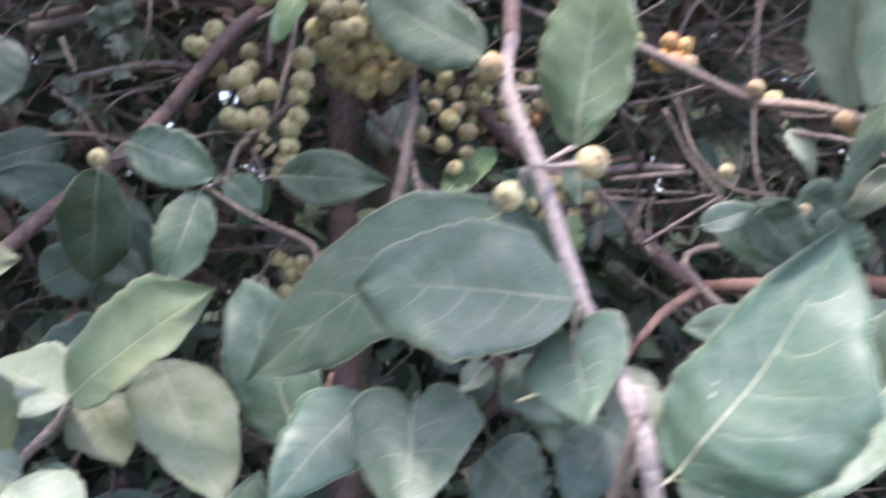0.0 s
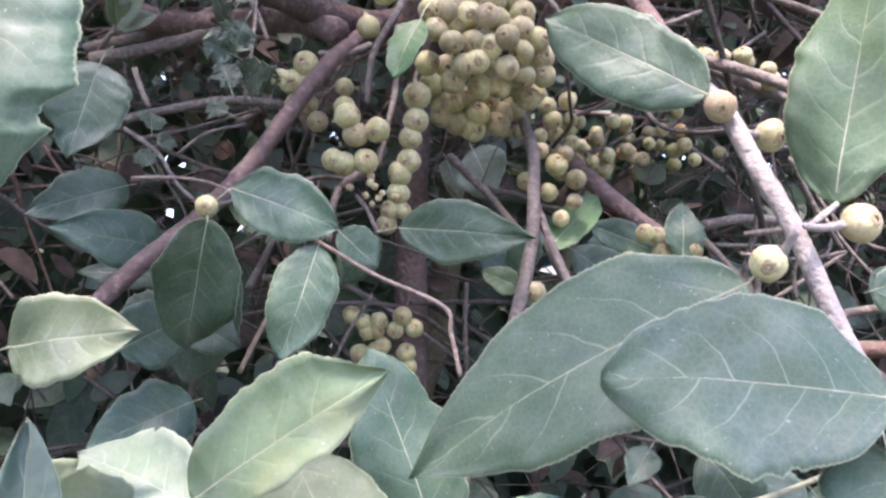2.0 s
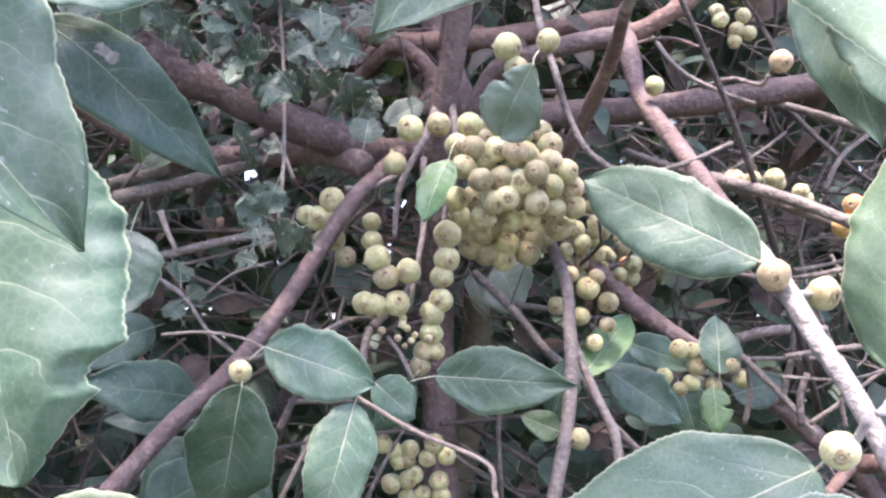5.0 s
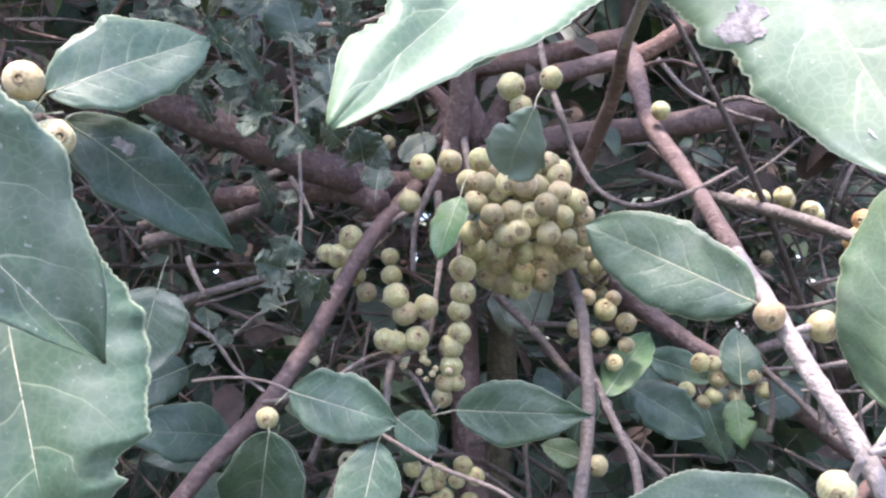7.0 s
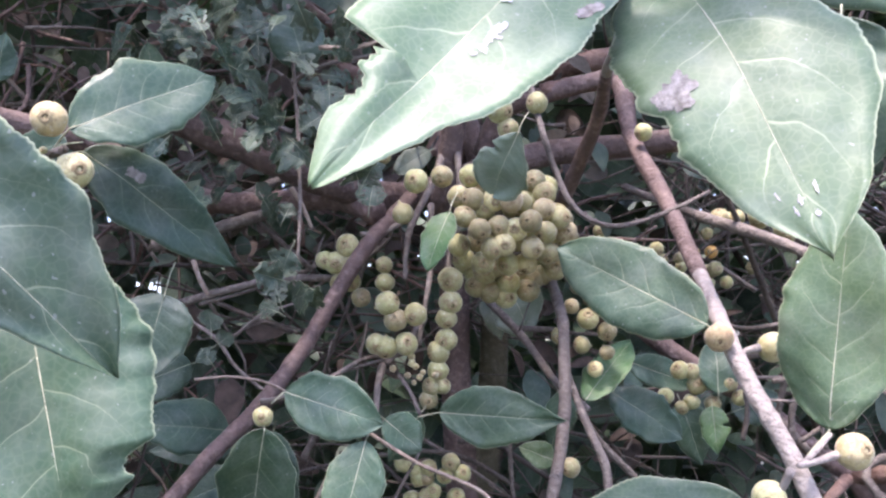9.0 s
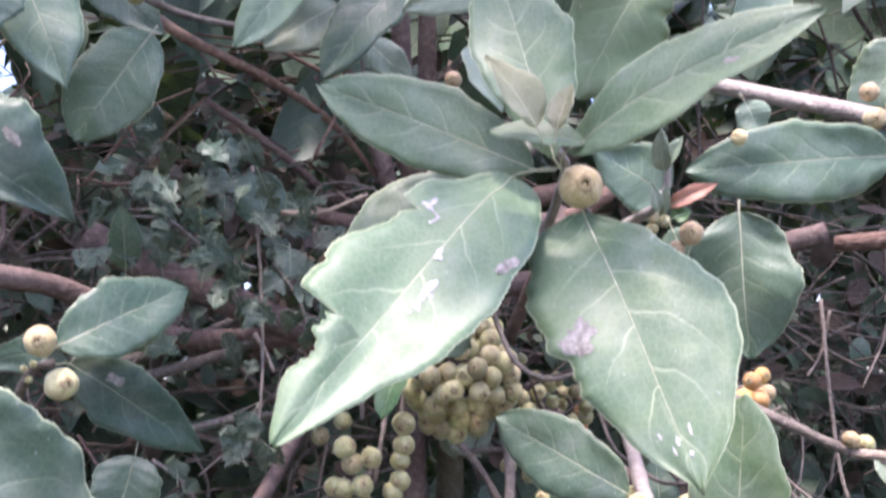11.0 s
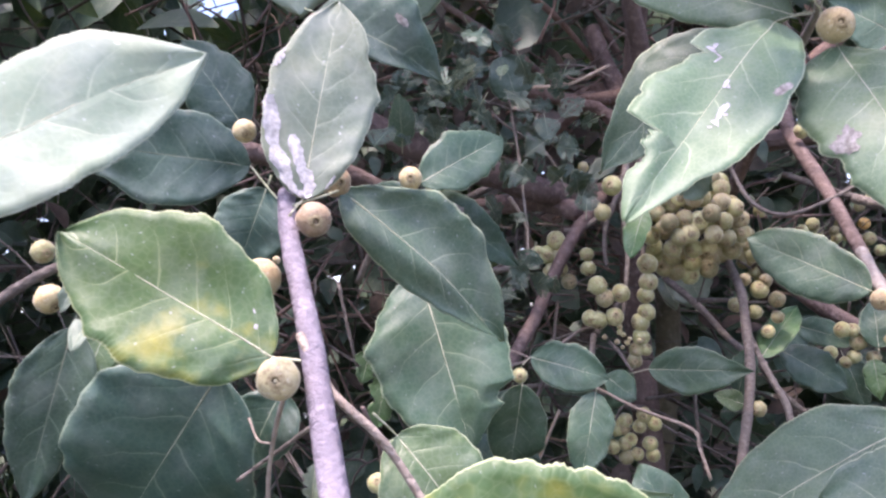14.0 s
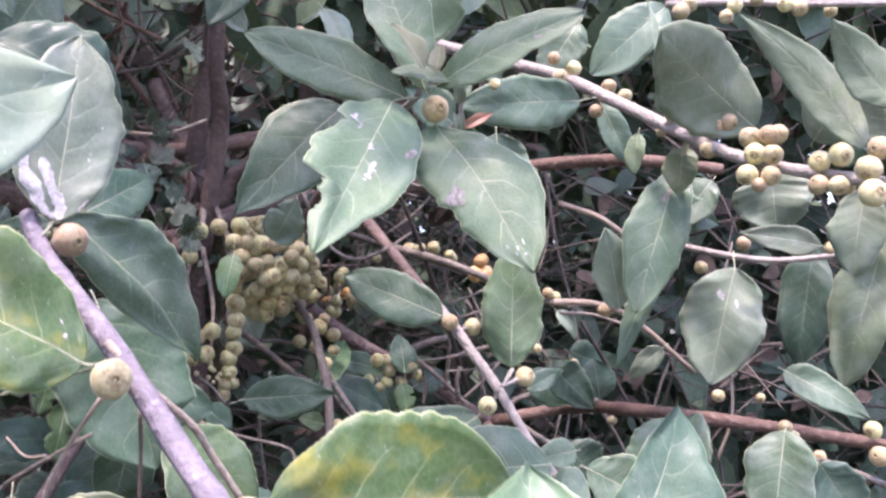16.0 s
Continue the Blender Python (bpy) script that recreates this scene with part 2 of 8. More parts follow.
FIG = {
    "green": fig_material("fig_skin_yellow_green", (0.300, 0.300, 0.125), (0.450, 0.440, 0.225), (0.40, 0.31, 0.17)),
    "cream": fig_material("fig_skin_cream", (0.46, 0.42, 0.20), (0.58, 0.53, 0.30), (0.5, 0.40, 0.22)),
    "tan": fig_material("fig_skin_tan", (0.40, 0.31, 0.16), (0.50, 0.41, 0.24), (0.46, 0.28, 0.12)),
    "ripe": fig_material("fig_skin_ripe_orange", (0.46, 0.24, 0.07), (0.55, 0.34, 0.12), (0.5, 0.16, 0.06)),
}


def plain_material(name, a, b, rough, size, unit=1.0):
    mat, nt, bsdf = shader(name)
    coords, _ = moved(nt, unit)
    tone = blend(nt, grain(nt, size, 5.0, 0.35, 0.65, coords), a, b)
    nt.links.new(tone, bsdf.inputs["Base Color"])
    bsdf.inputs["Roughness"].default_value = rough
    bumped(nt, bsdf, grain(nt, size * 3, 4.0, 0.3, 0.7, coords), 0.5, 0.001)
    return mat


OSTIOLE = plain_material("fig_ostiole", (0.24, 0.18, 0.09), (0.46, 0.39, 0.22), 0.7, 400.0, 0.0095)
PIT = plain_material("fig_ostiole_pit", (0.035, 0.022, 0.012), (0.09, 0.06, 0.035), 0.8, 400.0, 0.0095)
CHALK = plain_material("white_stain", (0.33, 0.33, 0.32), (0.62, 0.61, 0.60), 0.9, 420.0)
SCORCH = plain_material("brown_scorch", (0.14, 0.13, 0.11), (0.34, 0.325, 0.29), 0.9, 260.0)
WITHERED = plain_material("withered_leaf", (0.048, 0.041, 0.030), (0.105, 0.090, 0.066), 0.8, 60.0)
DRY = plain_material("dry_leaf", (0.042, 0.031, 0.024), (0.095, 0.070, 0.055), 0.75, 60.0)
# the soil colour is kept dark to cut the light bounced from below
SOIL = plain_material("soil", (0.035, 0.040, 0.024), (0.085, 0.082, 0.055), 0.95, 9.0)
RNG = random.Random(4)


# ---- builders ----
def mesh_of(name, verts, faces, materials, slots=None, uvs=None, smooth=True):
    me = bpy.data.meshes.new(name)
    me.from_pydata([tuple(map(float, v)) for v in verts], [], faces)
    for m in materials:
        me.materials.append(m)
    if slots is not None:
        me.polygons.foreach_set("material_index", slots)
    if uvs is not None:
        layer = me.uv_layers.new(name="UVMap")
        flat = np.empty(len(me.loops), dtype=np.int32)
        me.loops.foreach_get("vertex_index", flat)
        layer.data.foreach_set("uv", np.asarray(uvs, dtype=np.float32)[flat].ravel())
    if smooth:
        me.polygons.foreach_set("use_smooth", [True] * len(me.polygons))
    me.update()
    return me


def part(name, me, parent, label="", m=None):
    ob = new(name, me)
    ob.parent = parent
    if m is not None:
        ob.matrix_basis = m
    return tagged(ob, label)


def thing(name, place, label, category, group=""):
    ob = new(name)
    ob.empty_display_size = 0.02
    ob.location = place
    return tagged(ob, label, category, group)


def tube(points, r0, r1, sides=10, steps=6, lump=0.0, seed=0, ends=True):
    """Vertices and faces of a tapered, slightly uneven stem through the points."""
    pts = [Vector(p) for p in points]
    if len(pts) == 2:
        pts = [pts[0], pts[0].lerp(pts[1], 0.5), pts[1]]
    full = [2 * pts[0] - pts[1], *pts, 2 * pts[-1] - pts[-2]]
    line = []
    for n in range(1, len(full) - 2):
        a, b, c, d = full[n - 1 : n + 3]
        for k in range(steps):
            t = k / steps
            line.append(0.5 * (2 * b + (c - a) * t + (2 * a - 5 * b + 4 * c - d) * t * t + (3 * b - a - 3 * c + d) * t**3))
    line.append(pts[-1])
    verts, faces = [], []
    across = None
    for n, p in enumerate(line):
        way = (line[min(n + 1, len(line) - 1)] - line[max(n - 1, 0)]).normalized()
        if across is None:
            across = way.orthogonal().normalized()
        across = (across - way * across.dot(way)).normalized()
        other = way.cross(across)
        u = n / (len(line) - 1)
        r = r0 + (r1 - r0) * u
        r *= 1 + lump * noise.noise(Vector((n * 0.9 + seed, seed * 3.1, 0)))
        for k in range(sides):
            a = 2 * math.pi * k / sides
            rr = r * (1 + 0.35 * lump * noise.noise(Vector((p.x * 60, p.y * 60 + k, p.z * 60))))
            verts.append(p + rr * (math.cos(a) * across + math.sin(a) * other))
    for n in range(len(line) - 1):
        for k in range(sides):
            a, b = n * sides + k, n * sides + (k + 1) % sides
            faces.append((a, b, b + sides, a + sides))
    if ends:
        faces.append(tuple(range(sides - 1, -1, -1)))
        faces.append(tuple(range(len(verts) - sides, len(verts))))
    return verts, faces


def stem(parent, points, r0, r1, look_of="brown", name="stem", label="", steps=6):
    """A woody stem under a branch, with swollen nodes along it."""
    seed = RNG.random() * 50
    o = parent.matrix_basis.translation
    pts = [Vector(p) - o for p in points]
    verts, faces = tube(pts, r0, r1, 12, steps, 0.16, seed)
    rng = random.Random(int(seed * 1000))
    # leaf-scar rings
    for n in range(1, len(pts)):
        for _ in range(2):
            t = rng.random()
            p = pts[n - 1].lerp(pts[n], t)
            way = (pts[n] - pts[n - 1]).normalized()
            u = (n - 1 + t) / (len(pts) - 1)
            r = (r0 + (r1 - r0) * u)
            side = way.orthogonal().normalized()
            side.rotate(Matrix.Rotation(rng.random() * 6.28, 3, way))
            q = p + side * r * 0.55
            v, f = tube([q - way * r * 0.9, q, q + way * r * 0.9], r * 0.35, r * 0.35, 6, 2)
            v = [q + (x - q) * 1.1 if abs((x - q).dot(way)) < r * 0.3 else q + (x - q) * 0.75 for x in v]
            faces += [tuple(i + len(verts) for i in g) for g in f]
            verts += v
    return part(name, mesh_of(name, verts, faces, [BARK[look_of]]), parent, label)


HEART = ((0.0, 0.0), (-0.12, 0.05), (-0.22, 0.16), (-0.22, 0.31), (-0.10, 0.43), (0.08, 0.495), (0.28, 0.48), (0.50, 0.38), (0.72, 0.22), (0.90, 0.07), (1.0, 0.0))


def heart(s):
    """The rim of a heart-shaped leaf, from its notch (0) to its tip (1)."""
    s = min(max(s, 0.0), 0.9999) * (len(HEART) - 1)
    n, t = int(s), s % 1.0
    a, b, c, d = (HEART[min(max(n + k, 0), len(HEART) - 1)] for k in (-1, 0, 1, 2))
    return [0.5 * (2 * q + (r - p) * t + (2 * p - 5 * q + 4 * r - w) * t * t + (3 * q - p - 3 * r + w) * t**3) for p, q, r, w in zip(a, b, c, d)]


def outline(shape, u):
    if shape == "cordate":
        return 2 * heart(u)[1]
    a, b = {"ovate": (0.55, 0.98), "elliptic": (0.62, 0.74), "obovate": (0.86, 0.55), "lance": (0.66, 1.05), "round": (0.5, 0.5), "broad": (0.42, 0.52), "lobed": (0.5, 0.6)}[shape]
    top = a / (a + b)
    f = (u**a * (1 - u) ** b) / (top**a * (1 - top) ** b) if 0 < u < 1 else 0
    if shape == "lobed":
        f *= 0.42 + 0.58 * abs(math.cos(2.5 * math.pi * u)) ** 0.7
    elif shape == "broad" and u > 0.72:
        f *= 1 - 2.2 * (u - 0.72)
    elif shape in ("ovate", "lance") and u > 0.86:
        f *= 1 - 1.6 * (u - 0.86)
    elif shape == "elliptic" and u > 0.88:
        f *= 1 - 1.5 * (u - 0.88)
    return f


def leaf(parent, base, tip, width, face, shape="ovate", bend=0.04, fold=0.10, look_of="green", stalk=None, sway=0.0, wave=0.06, bites=(), stains=(), streaks=(), label="", rows=68, ragged=0.0, lace=0.0, thick=0.0005, sides=(1.0, 1.0), skew=(1.0, 1.0)):
    """One leaf with a toothed rim, a pale midrib and its stalk. face: the way its upper side looks.
    sides, skew: how wide each half of the blade is, and how far towards the tip it is widest."""
    base, tip = Vector(base), Vector(tip)
    length = (tip - base).length
    ax = (tip - base).normalized()
    nz = Vector(face)
    nz = (nz - ax * nz.dot(ax)).normalized()
    ay = nz.cross(ax)
    m = Matrix((ax, ay, nz)).transposed().to_4x4()
    m.translation = base - parent.matrix_basis.translation
    seed = RNG.random() * 100
    cols = 9 if lace else 5

    def surface(u, v, lift=0.0):
        side = 1 if v >= 0 else -1
        half = 0.5 * width * outline(shape, u ** skew[side > 0]) * sides[side > 0]
        teeth = 1 - 0.045 * ((u * rows / 2.0) % 1.0) * (0.6 + 0.8 * noise.noise(Vector((u * 9, side * 7 + seed, 8)))) - 0.15 * noise.noise(Vector((u * 5, side * 3 + seed, 0))) - 0.06 * noise.noise(Vector((u * 16, side * 3 + seed, 5)))
        if ragged:
            teeth -= ragged * max(0, noise.noise(Vector((u * 13, side * 5 + seed, 1.7))) + 0.1)
        for where, which, deep, wide in bites:
            if which == side:
                rough = 0.85 + 0.3 * noise.noise(Vector((u * 60, seed, 4)))
                if wide > 0:
                    teeth -= deep * max(0, 1 - ((u - where) / wide) ** 2) * rough
                elif where < u < where - wide:
                    teeth -= deep * (1 + (u - where) / wide) * rough  # torn: a sharp step that runs out towards the tip
        y = half * max(teeth, 0.03) * v
        x = length * u
        if shape == "cordate":
            x = length * (u**1.3 + (heart(u)[0] - u**1.3) * abs(v))
        z = length * bend * 4 * u * (1 - u) + fold * abs(y) * (1 - 0.3 * u)
        z += wave * width * abs(v) * math.sin(u * 9 + seed + side * 1.3) * 0.6
        z += 0.012 * width * math.sin((u - 0.17 * abs(v)) * 14 * math.pi) * abs(v) * (1 - u)
        z += 0.09 * width * noise.noise(Vector((u * 2.4 + seed, v * 1.2, 2.0)))
        z *= min(1.0, 6 * u + 0.15)
        return Vector((x, y + sway * length * 4 * u * (1 - u), z + lift))

    verts, uvs, faces, slots = [], [], [], []
    wide = 2 * cols + 1
    for layer in (0, 1):
        for n in range(rows + 1):
            u = 0.004 + 0.994 * n / rows
            for k in range(wide):
                v = (k - cols) / cols
                v = math.copysign(abs(v) ** 0.85, v)
                verts.append(surface(u, v, -layer * thick * (1 - 0.6 * abs(v))))
                uvs.append((u, 0.5 + 0.5 * v))
    size = (rows + 1) * wide
    for n in range(rows):
        for k in range(wide - 1):
            a = n * wide + k
            if lace and abs(k - cols + 0.5) > 1 and noise.noise(Vector((n * 0.45 + seed, (k - n * 0.5) * 0.8, seed))) > lace:
                continue  # eaten away
            faces.append((a, a + wide, a + wide + 1, a + 1))
            slots.append(0)
            faces.append((size + a, size + a + 1, size + a + wide + 1, size + a + wide))
            slots.append(1)
    rim = [n * wide for n in range(rows + 1)] + [rows * wide + k for k in range(1, wide)] + [n * wide + wide - 1 for n in range(rows - 1, -1, -1)] + [k for k in range(wide - 2, 0, -1)]
    for n in range(len(rim)):
        a, b = rim[n], rim[(n + 1) % len(rim)]
        faces.append((a, a + size, b + size, b))
        slots.append(1)
    blade = part("leaf", mesh_of("leaf", verts, faces, [LEAF[look_of], UNDER], slots, uvs), parent, label, m)
    inside = m.inverted()
    r = 0.0036 * width + 0.00022
    line = [surface(u, 0.0, -0.35 * r * (1 - 0.8 * u)) for u in (0.0, 0.06, 0.14, 0.24, 0.36, 0.48, 0.6, 0.72, 0.84, 0.94)]
    if stalk is not None:
        start = inside @ (Vector(stalk) - parent.matrix_basis.translation)
        middle = start.lerp(line[0], 0.55) + Vector((0, 0, 0.06 * (start - line[0]).length))
        line = [start, middle] + line
    else:
        line = [Vector((-0.008, 0, -0.003))] + line
    v, f = tube(line, r * 1.4, r * 0.08, 6, 3)
    rib = BARK["dim_stalk" if look_of in ("dark", "eaten") else "stalk"]
    part("midrib", mesh_of("midrib", v, f, [rib]), blade, "pale midrib and stalk")
    for n, (u0, v0, big, kind) in enumerate(stains):
        rng = random.Random(int(seed * 77) + n)
        count = 44
        verts, faces = [surface(u0, v0, 0.0006)], []
        turn = rng.random() * 6.28
        for k in range(count):
            a = 2 * math.pi * k / count
            edge = Vector((2.2 * math.cos(a), 2.2 * math.sin(a), rng.random() * 0.15 + seed))
            rr = big * (0.72 + (0.5 * noise.noise(edge) + 0.45 * noise.noise(edge * 2.7)) * (1.0 if kind == "white" else 0.55) + 0.12 * rng.random()) * (1 + 0.35 * math.cos(2 * (a - turn)))
            verts.append(surface(min(max(u0 + 1.1 * rr * math.cos(a) / length, 0.01), 0.99), max(-0.97, min(0.97, v0 + 1.9 * rr * math.sin(a) / width)), 0.00045))
            faces.append((0, k + 1, (k + 1) % count + 1))
        part("stain", mesh_of("stain", verts, faces, [CHALK if kind == "white" else SCORCH]), blade, "chalky white droppings" if kind == "white" else "dry brown scorch mark")
    for n, (u0, v0, u1, v1, half) in enumerate(streaks):
        verts, faces = [], []
        for k in range(25):
            f = k / 24
            u, v = u0 + (u1 - u0) * f, v0 + (v1 - v0) * f
            along = Vector(((u1 - u0) * length, (v1 - v0) * 0.5 * width * outline(shape, 0.5 * (u0 + u1)))).normalized()
            r = half * (0.35 + 0.65 * math.sin(math.pi * min(f * 1.6 + 0.06, 0.5 + 0.4 * f)))
            for j in range(7):
                off = (j / 3 - 1) * r * (1 + 0.5 * noise.noise(Vector((f * 5, (j > 3) * 7 + seed, n * 5.0))) + 0.2 * noise.noise(Vector((f * 17, (j > 3) * 7 + seed, n * 5.0))))
                du, dv = -along.y * off / length, along.x * off / (0.5 * width * max(outline(shape, max(u, 0.02)), 0.15))
                verts.append(surface(min(max(u + du, 0.006), 0.99), max(-0.985, min(0.985, v + dv)), 0.0005 + 0.0004 * (1 - abs(j / 3 - 1))))
        for k in range(24):
            for j in range(6):
                a = k * 7 + j
                faces.append((a, a + 1, a + 8, a + 7))
        part("streak", mesh_of("streak", verts, faces, [CHALK]), blade, "run of chalky white droppings")
    return blade


def fig_meshes(kind, n):
    rng = random.Random(n + 11)
    sides, verts, faces = 20, [], []
    # (height, radius) from the stalk up to the eye of the fig, for a fig of radius one
    prof = [(-1.30, 0.10), (-1.12, 0.13), (-0.98, 0.26), (-0.86, 0.50), (-0.62, 0.78), (-0.30, 0.96), (0.02, 1.02), (0.34, 0.97), (0.60, 0.82), (0.79, 0.60), (0.88, 0.40), (0.885, 0.30), (0.84, 0.22)]
    for h, r in prof:
        for k in range(sides):
            a = 2 * math.pi * k / sides
            g = r * (1 + 0.05 * noise.noise(Vector((2 * math.cos(a), 2 * math.sin(a), h * 1.4 + n * 9))) + 0.015 * math.cos(5 * a + n))
            verts.append((g * math.cos(a), g * math.sin(a), h * (1 + 0.03 * rng.uniform(-1, 1) * (abs(h) < 0.7) * 0.2)))
    for i in range(len(prof) - 1):
        for k in range(sides):
            a, b = i * sides + k, i * sides + (k + 1) % sides
            faces.append((a, b, b + sides, a + sides))
    faces.append(tuple(range(sides - 1, -1, -1)))
    faces.append(tuple(range(len(verts) - sides, len(verts))))
    body = mesh_of("fig", verts, faces, [FIG[kind]])
    # the eye: a raised pale ring of scales round a dark pit
    verts, faces, slots = [(0, 0, 0.80)], [], []
    rings = ((0.085, 0.83), (0.13, 0.93), (0.21, 0.965), (0.30, 0.925), (0.40, 0.86))
    for k in range(14):
        a = 2 * math.pi * k / 14
        out = 1 + 0.12 * (k % 2) + 0.14 * rng.random()
        for rad, h in rings:
            verts.append((rad * out * math.cos(a), rad * out * math.sin(a), h - 0.015 * (k % 2)))
    step = len(rings)
    for k in range(14):
        p, q = 1 + step * k, 1 + step * ((k + 1) % 14)
        faces.append((0, p, q))
        slots.append(1)
        for n in range(step - 1):
            faces.append((p + n, p + n + 1, q + n + 1, q + n))
            slots.append(1 if n == 0 else 0)
    return body, mesh_of("ostiole", verts, faces, [OSTIOLE, PIT], slots, smooth=False)


FIG_MESH = {kind: [fig_meshes(kind, 3 * n + len(kind)) for n in range(3)] for kind in FIG}


def fig(parent, place, radius, toward, kind="green", eye=True):
    """One fig; toward: the way its eye looks."""
    body, pit = FIG_MESH[kind][RNG.randrange(3)]
    z = Vector(toward).normalized()
    turn = z.to_track_quat("Z", "Y").to_matrix().to_4x4() @ Matrix.Rotation(RNG.random() * 6.28, 4, "Z")
    m = Matrix.Translation(Vector(place) - parent.matrix_basis.translation) @ turn @ Matrix.Diagonal((radius, radius, radius * RNG.uniform(0.9, 1.0), 1))
    ob = part("fig", body, parent, "", m)
    if eye:
        part("ostiole", pit, ob, "small brown eye of the fig")
    return ob


# ---- the shrub ----

# limbs behind the figs

limb = thing("fig_tree_limb", (-0.093, 0.887, 1.683), "thick red-brown fig limb crowded with yellow-green figs", "limb")
stem(limb, [(-0.425, 0.804, 1.764), (-0.353, 0.827, 1.724), (-0.288, 0.839, 1.695), (-0.227, 0.851, 1.668), (-0.166, 0.911, 1.664), (-0.089, 0.946, 1.694), (-0.012, 0.981, 1.718), (0.082, 0.959, 1.717), (0.171, 0.936, 1.721), (0.262, 0.912, 1.729), (0.343, 0.898, 1.744)], 0.0167, 0.0118, "brown")
stem(limb, [(-0.150, 1.250, -0.030), (-0.164, 1.276, 0.340), (-0.117, 1.293, 0.771), (-0.131, 1.271, 1.202), (-0.100, 1.252, 1.345), (-0.082, 1.217, 1.459), (-0.075, 1.183, 1.570), (-0.078, 1.111, 1.662), (-0.085, 1.024, 1.709)], 0.0310, 0.0133, "mossy", "trunk")
stem(limb, [(-0.086, 1.025, 1.706), (-0.103, 1.017, 1.772), (-0.129, 1.029, 1.841), (-0.150, 1.040, 1.918)], 0.0133, 0.0120, "brown", "upper_trunk")
stem(limb, [(-0.142, 0.964, 1.719), (-0.127, 0.959, 1.753), (-0.162, 0.975, 1.794), (-0.193, 1.007, 1.785), (-0.226, 1.050, 1.771)], 0.0085, 0.0062, "rust", "side_limb")
stem(limb, [(-0.022, 0.934, 1.772), (0.033, 0.932, 1.780), (0.062, 0.921, 1.781), (0.100, 0.908, 1.796), (0.165, 0.900, 1.843)], 0.0100, 0.0081, "rust", "side_limb")
stem(limb, [(0.062, 0.921, 1.781), (0.041, 0.926, 1.781), (-0.017, 0.934, 1.770), (-0.065, 0.957, 1.758), (-0.087, 0.983, 1.719)], 0.0088, 0.0104, "brown", "side_limb")

# hanging stalks that carry the fig bunch
stem(limb, [(-0.123, 0.884, 1.711), (-0.137, 0.850, 1.665), (-0.158, 0.835, 1.622), (-0.163, 0.829, 1.596), (-0.164, 0.822, 1.572)], 0.0041, 0.0021, "dull", "fruit_stalk")
stem(limb, [(-0.139, 0.842, 1.643), (-0.140, 0.809, 1.583), (-0.144, 0.793, 1.554), (-0.152, 0.788, 1.513)], 0.0034, 0.0018, "dull", "fruit_stalk")
stem(limb, [(-0.113, 0.883, 1.711), (-0.111, 0.812, 1.635), (-0.121, 0.797, 1.595), (-0.129, 0.784, 1.543), (-0.136, 0.780, 1.495)], 0.0036, 0.0017, "dull", "fruit_stalk")
stem(limb, [(-0.206, 0.837, 1.618), (-0.188, 0.847, 1.619), (-0.164, 0.864, 1.633)], 0.0021, 0.0030, "dull", "fruit_stalk")
fig(limb, (-0.101, 0.794, 1.659), 0.0103, (-0.11, -0.81, -0.58))
fig(limb, (-0.112, 0.782, 1.639), 0.0100, (-0.23, -0.88, -0.42))
fig(limb, (-0.100, 0.770, 1.634), 0.0099, (-0.80, -0.58, -0.12))
fig(limb, (-0.082, 0.771, 1.633), 0.0099, (0.10, -0.92, -0.38), "cream")
fig(limb, (-0.091, 0.777, 1.627), 0.0100, (0.13, -0.98, -0.16))
fig(limb, (-0.068, 0.762, 1.629), 0.0098, (0.10, -0.96, 0.26), "cream")
fig(limb, (-0.046, 0.787, 1.650), 0.0102, (-0.27, -0.96, -0.08))
fig(limb, (-0.062, 0.780, 1.646), 0.0100, (0.00, -0.99, 0.16))
fig(limb, (-0.038, 0.782, 1.638), 0.0101, (0.03, -0.98, -0.20))
fig(limb, (-0.040, 0.775, 1.623), 0.0099, (0.34, -0.77, -0.54), "cream")
fig(limb, (-0.059, 0.776, 1.630), 0.0100, (-0.79, -0.61, -0.04))
fig(limb, (-0.096, 0.757, 1.606), 0.0096, (0.27, -0.69, -0.67))
fig(limb, (-0.079, 0.767, 1.609), 0.0098, (-0.17, -0.89, -0.43))
fig(limb, (-0.065, 0.767, 1.606), 0.0098, (-0.21, -0.97, -0.12), "cream")
fig(limb, (-0.053, 0.758, 1.611), 0.0097, (-0.42, -0.90, -0.07))
fig(limb, (-0.040, 0.773, 1.603), 0.0099, (-0.67, -0.67, -0.33))
fig(limb, (-0.027, 0.780, 1.616), 0.0100, (0.63, -0.77, -0.10))
fig(limb, (-0.021, 0.791, 1.605), 0.0101, (0.15, -0.98, -0.12), "cream")
fig(limb, (-0.076, 0.765, 1.593), 0.0097, (0.15, -0.97, -0.20), "cream")
fig(limb, (-0.052, 0.770, 1.590), 0.0098, (0.38, -0.83, -0.41), "cream")
fig(limb, (-0.038, 0.780, 1.586), 0.0099, (-0.12, -0.62, -0.78))
fig(limb, (-0.020, 0.793, 1.590), 0.0101, (-0.25, -0.96, 0.10))
fig(limb, (-0.072, 0.788, 1.579), 0.0100, (-0.55, -0.80, -0.26))
fig(limb, (-0.057, 0.789, 1.579), 0.0101, (-0.26, -0.43, -0.87), "cream")
fig(limb, (-0.114, 0.786, 1.597), 0.0100, (0.61, -0.77, -0.18))
fig(limb, (-0.094, 0.776, 1.580), 0.0099, (-0.00, -0.99, -0.14))
fig(limb, (-0.108, 0.768, 1.619), 0.0098, (0.31, -0.74, 0.59))
fig(limb, (-0.030, 0.810, 1.575), 0.0104, (-0.00, -0.99, 0.16))
fig(limb, (-0.086, 0.765, 1.590), 0.0097, (0.31, -0.89, -0.33))
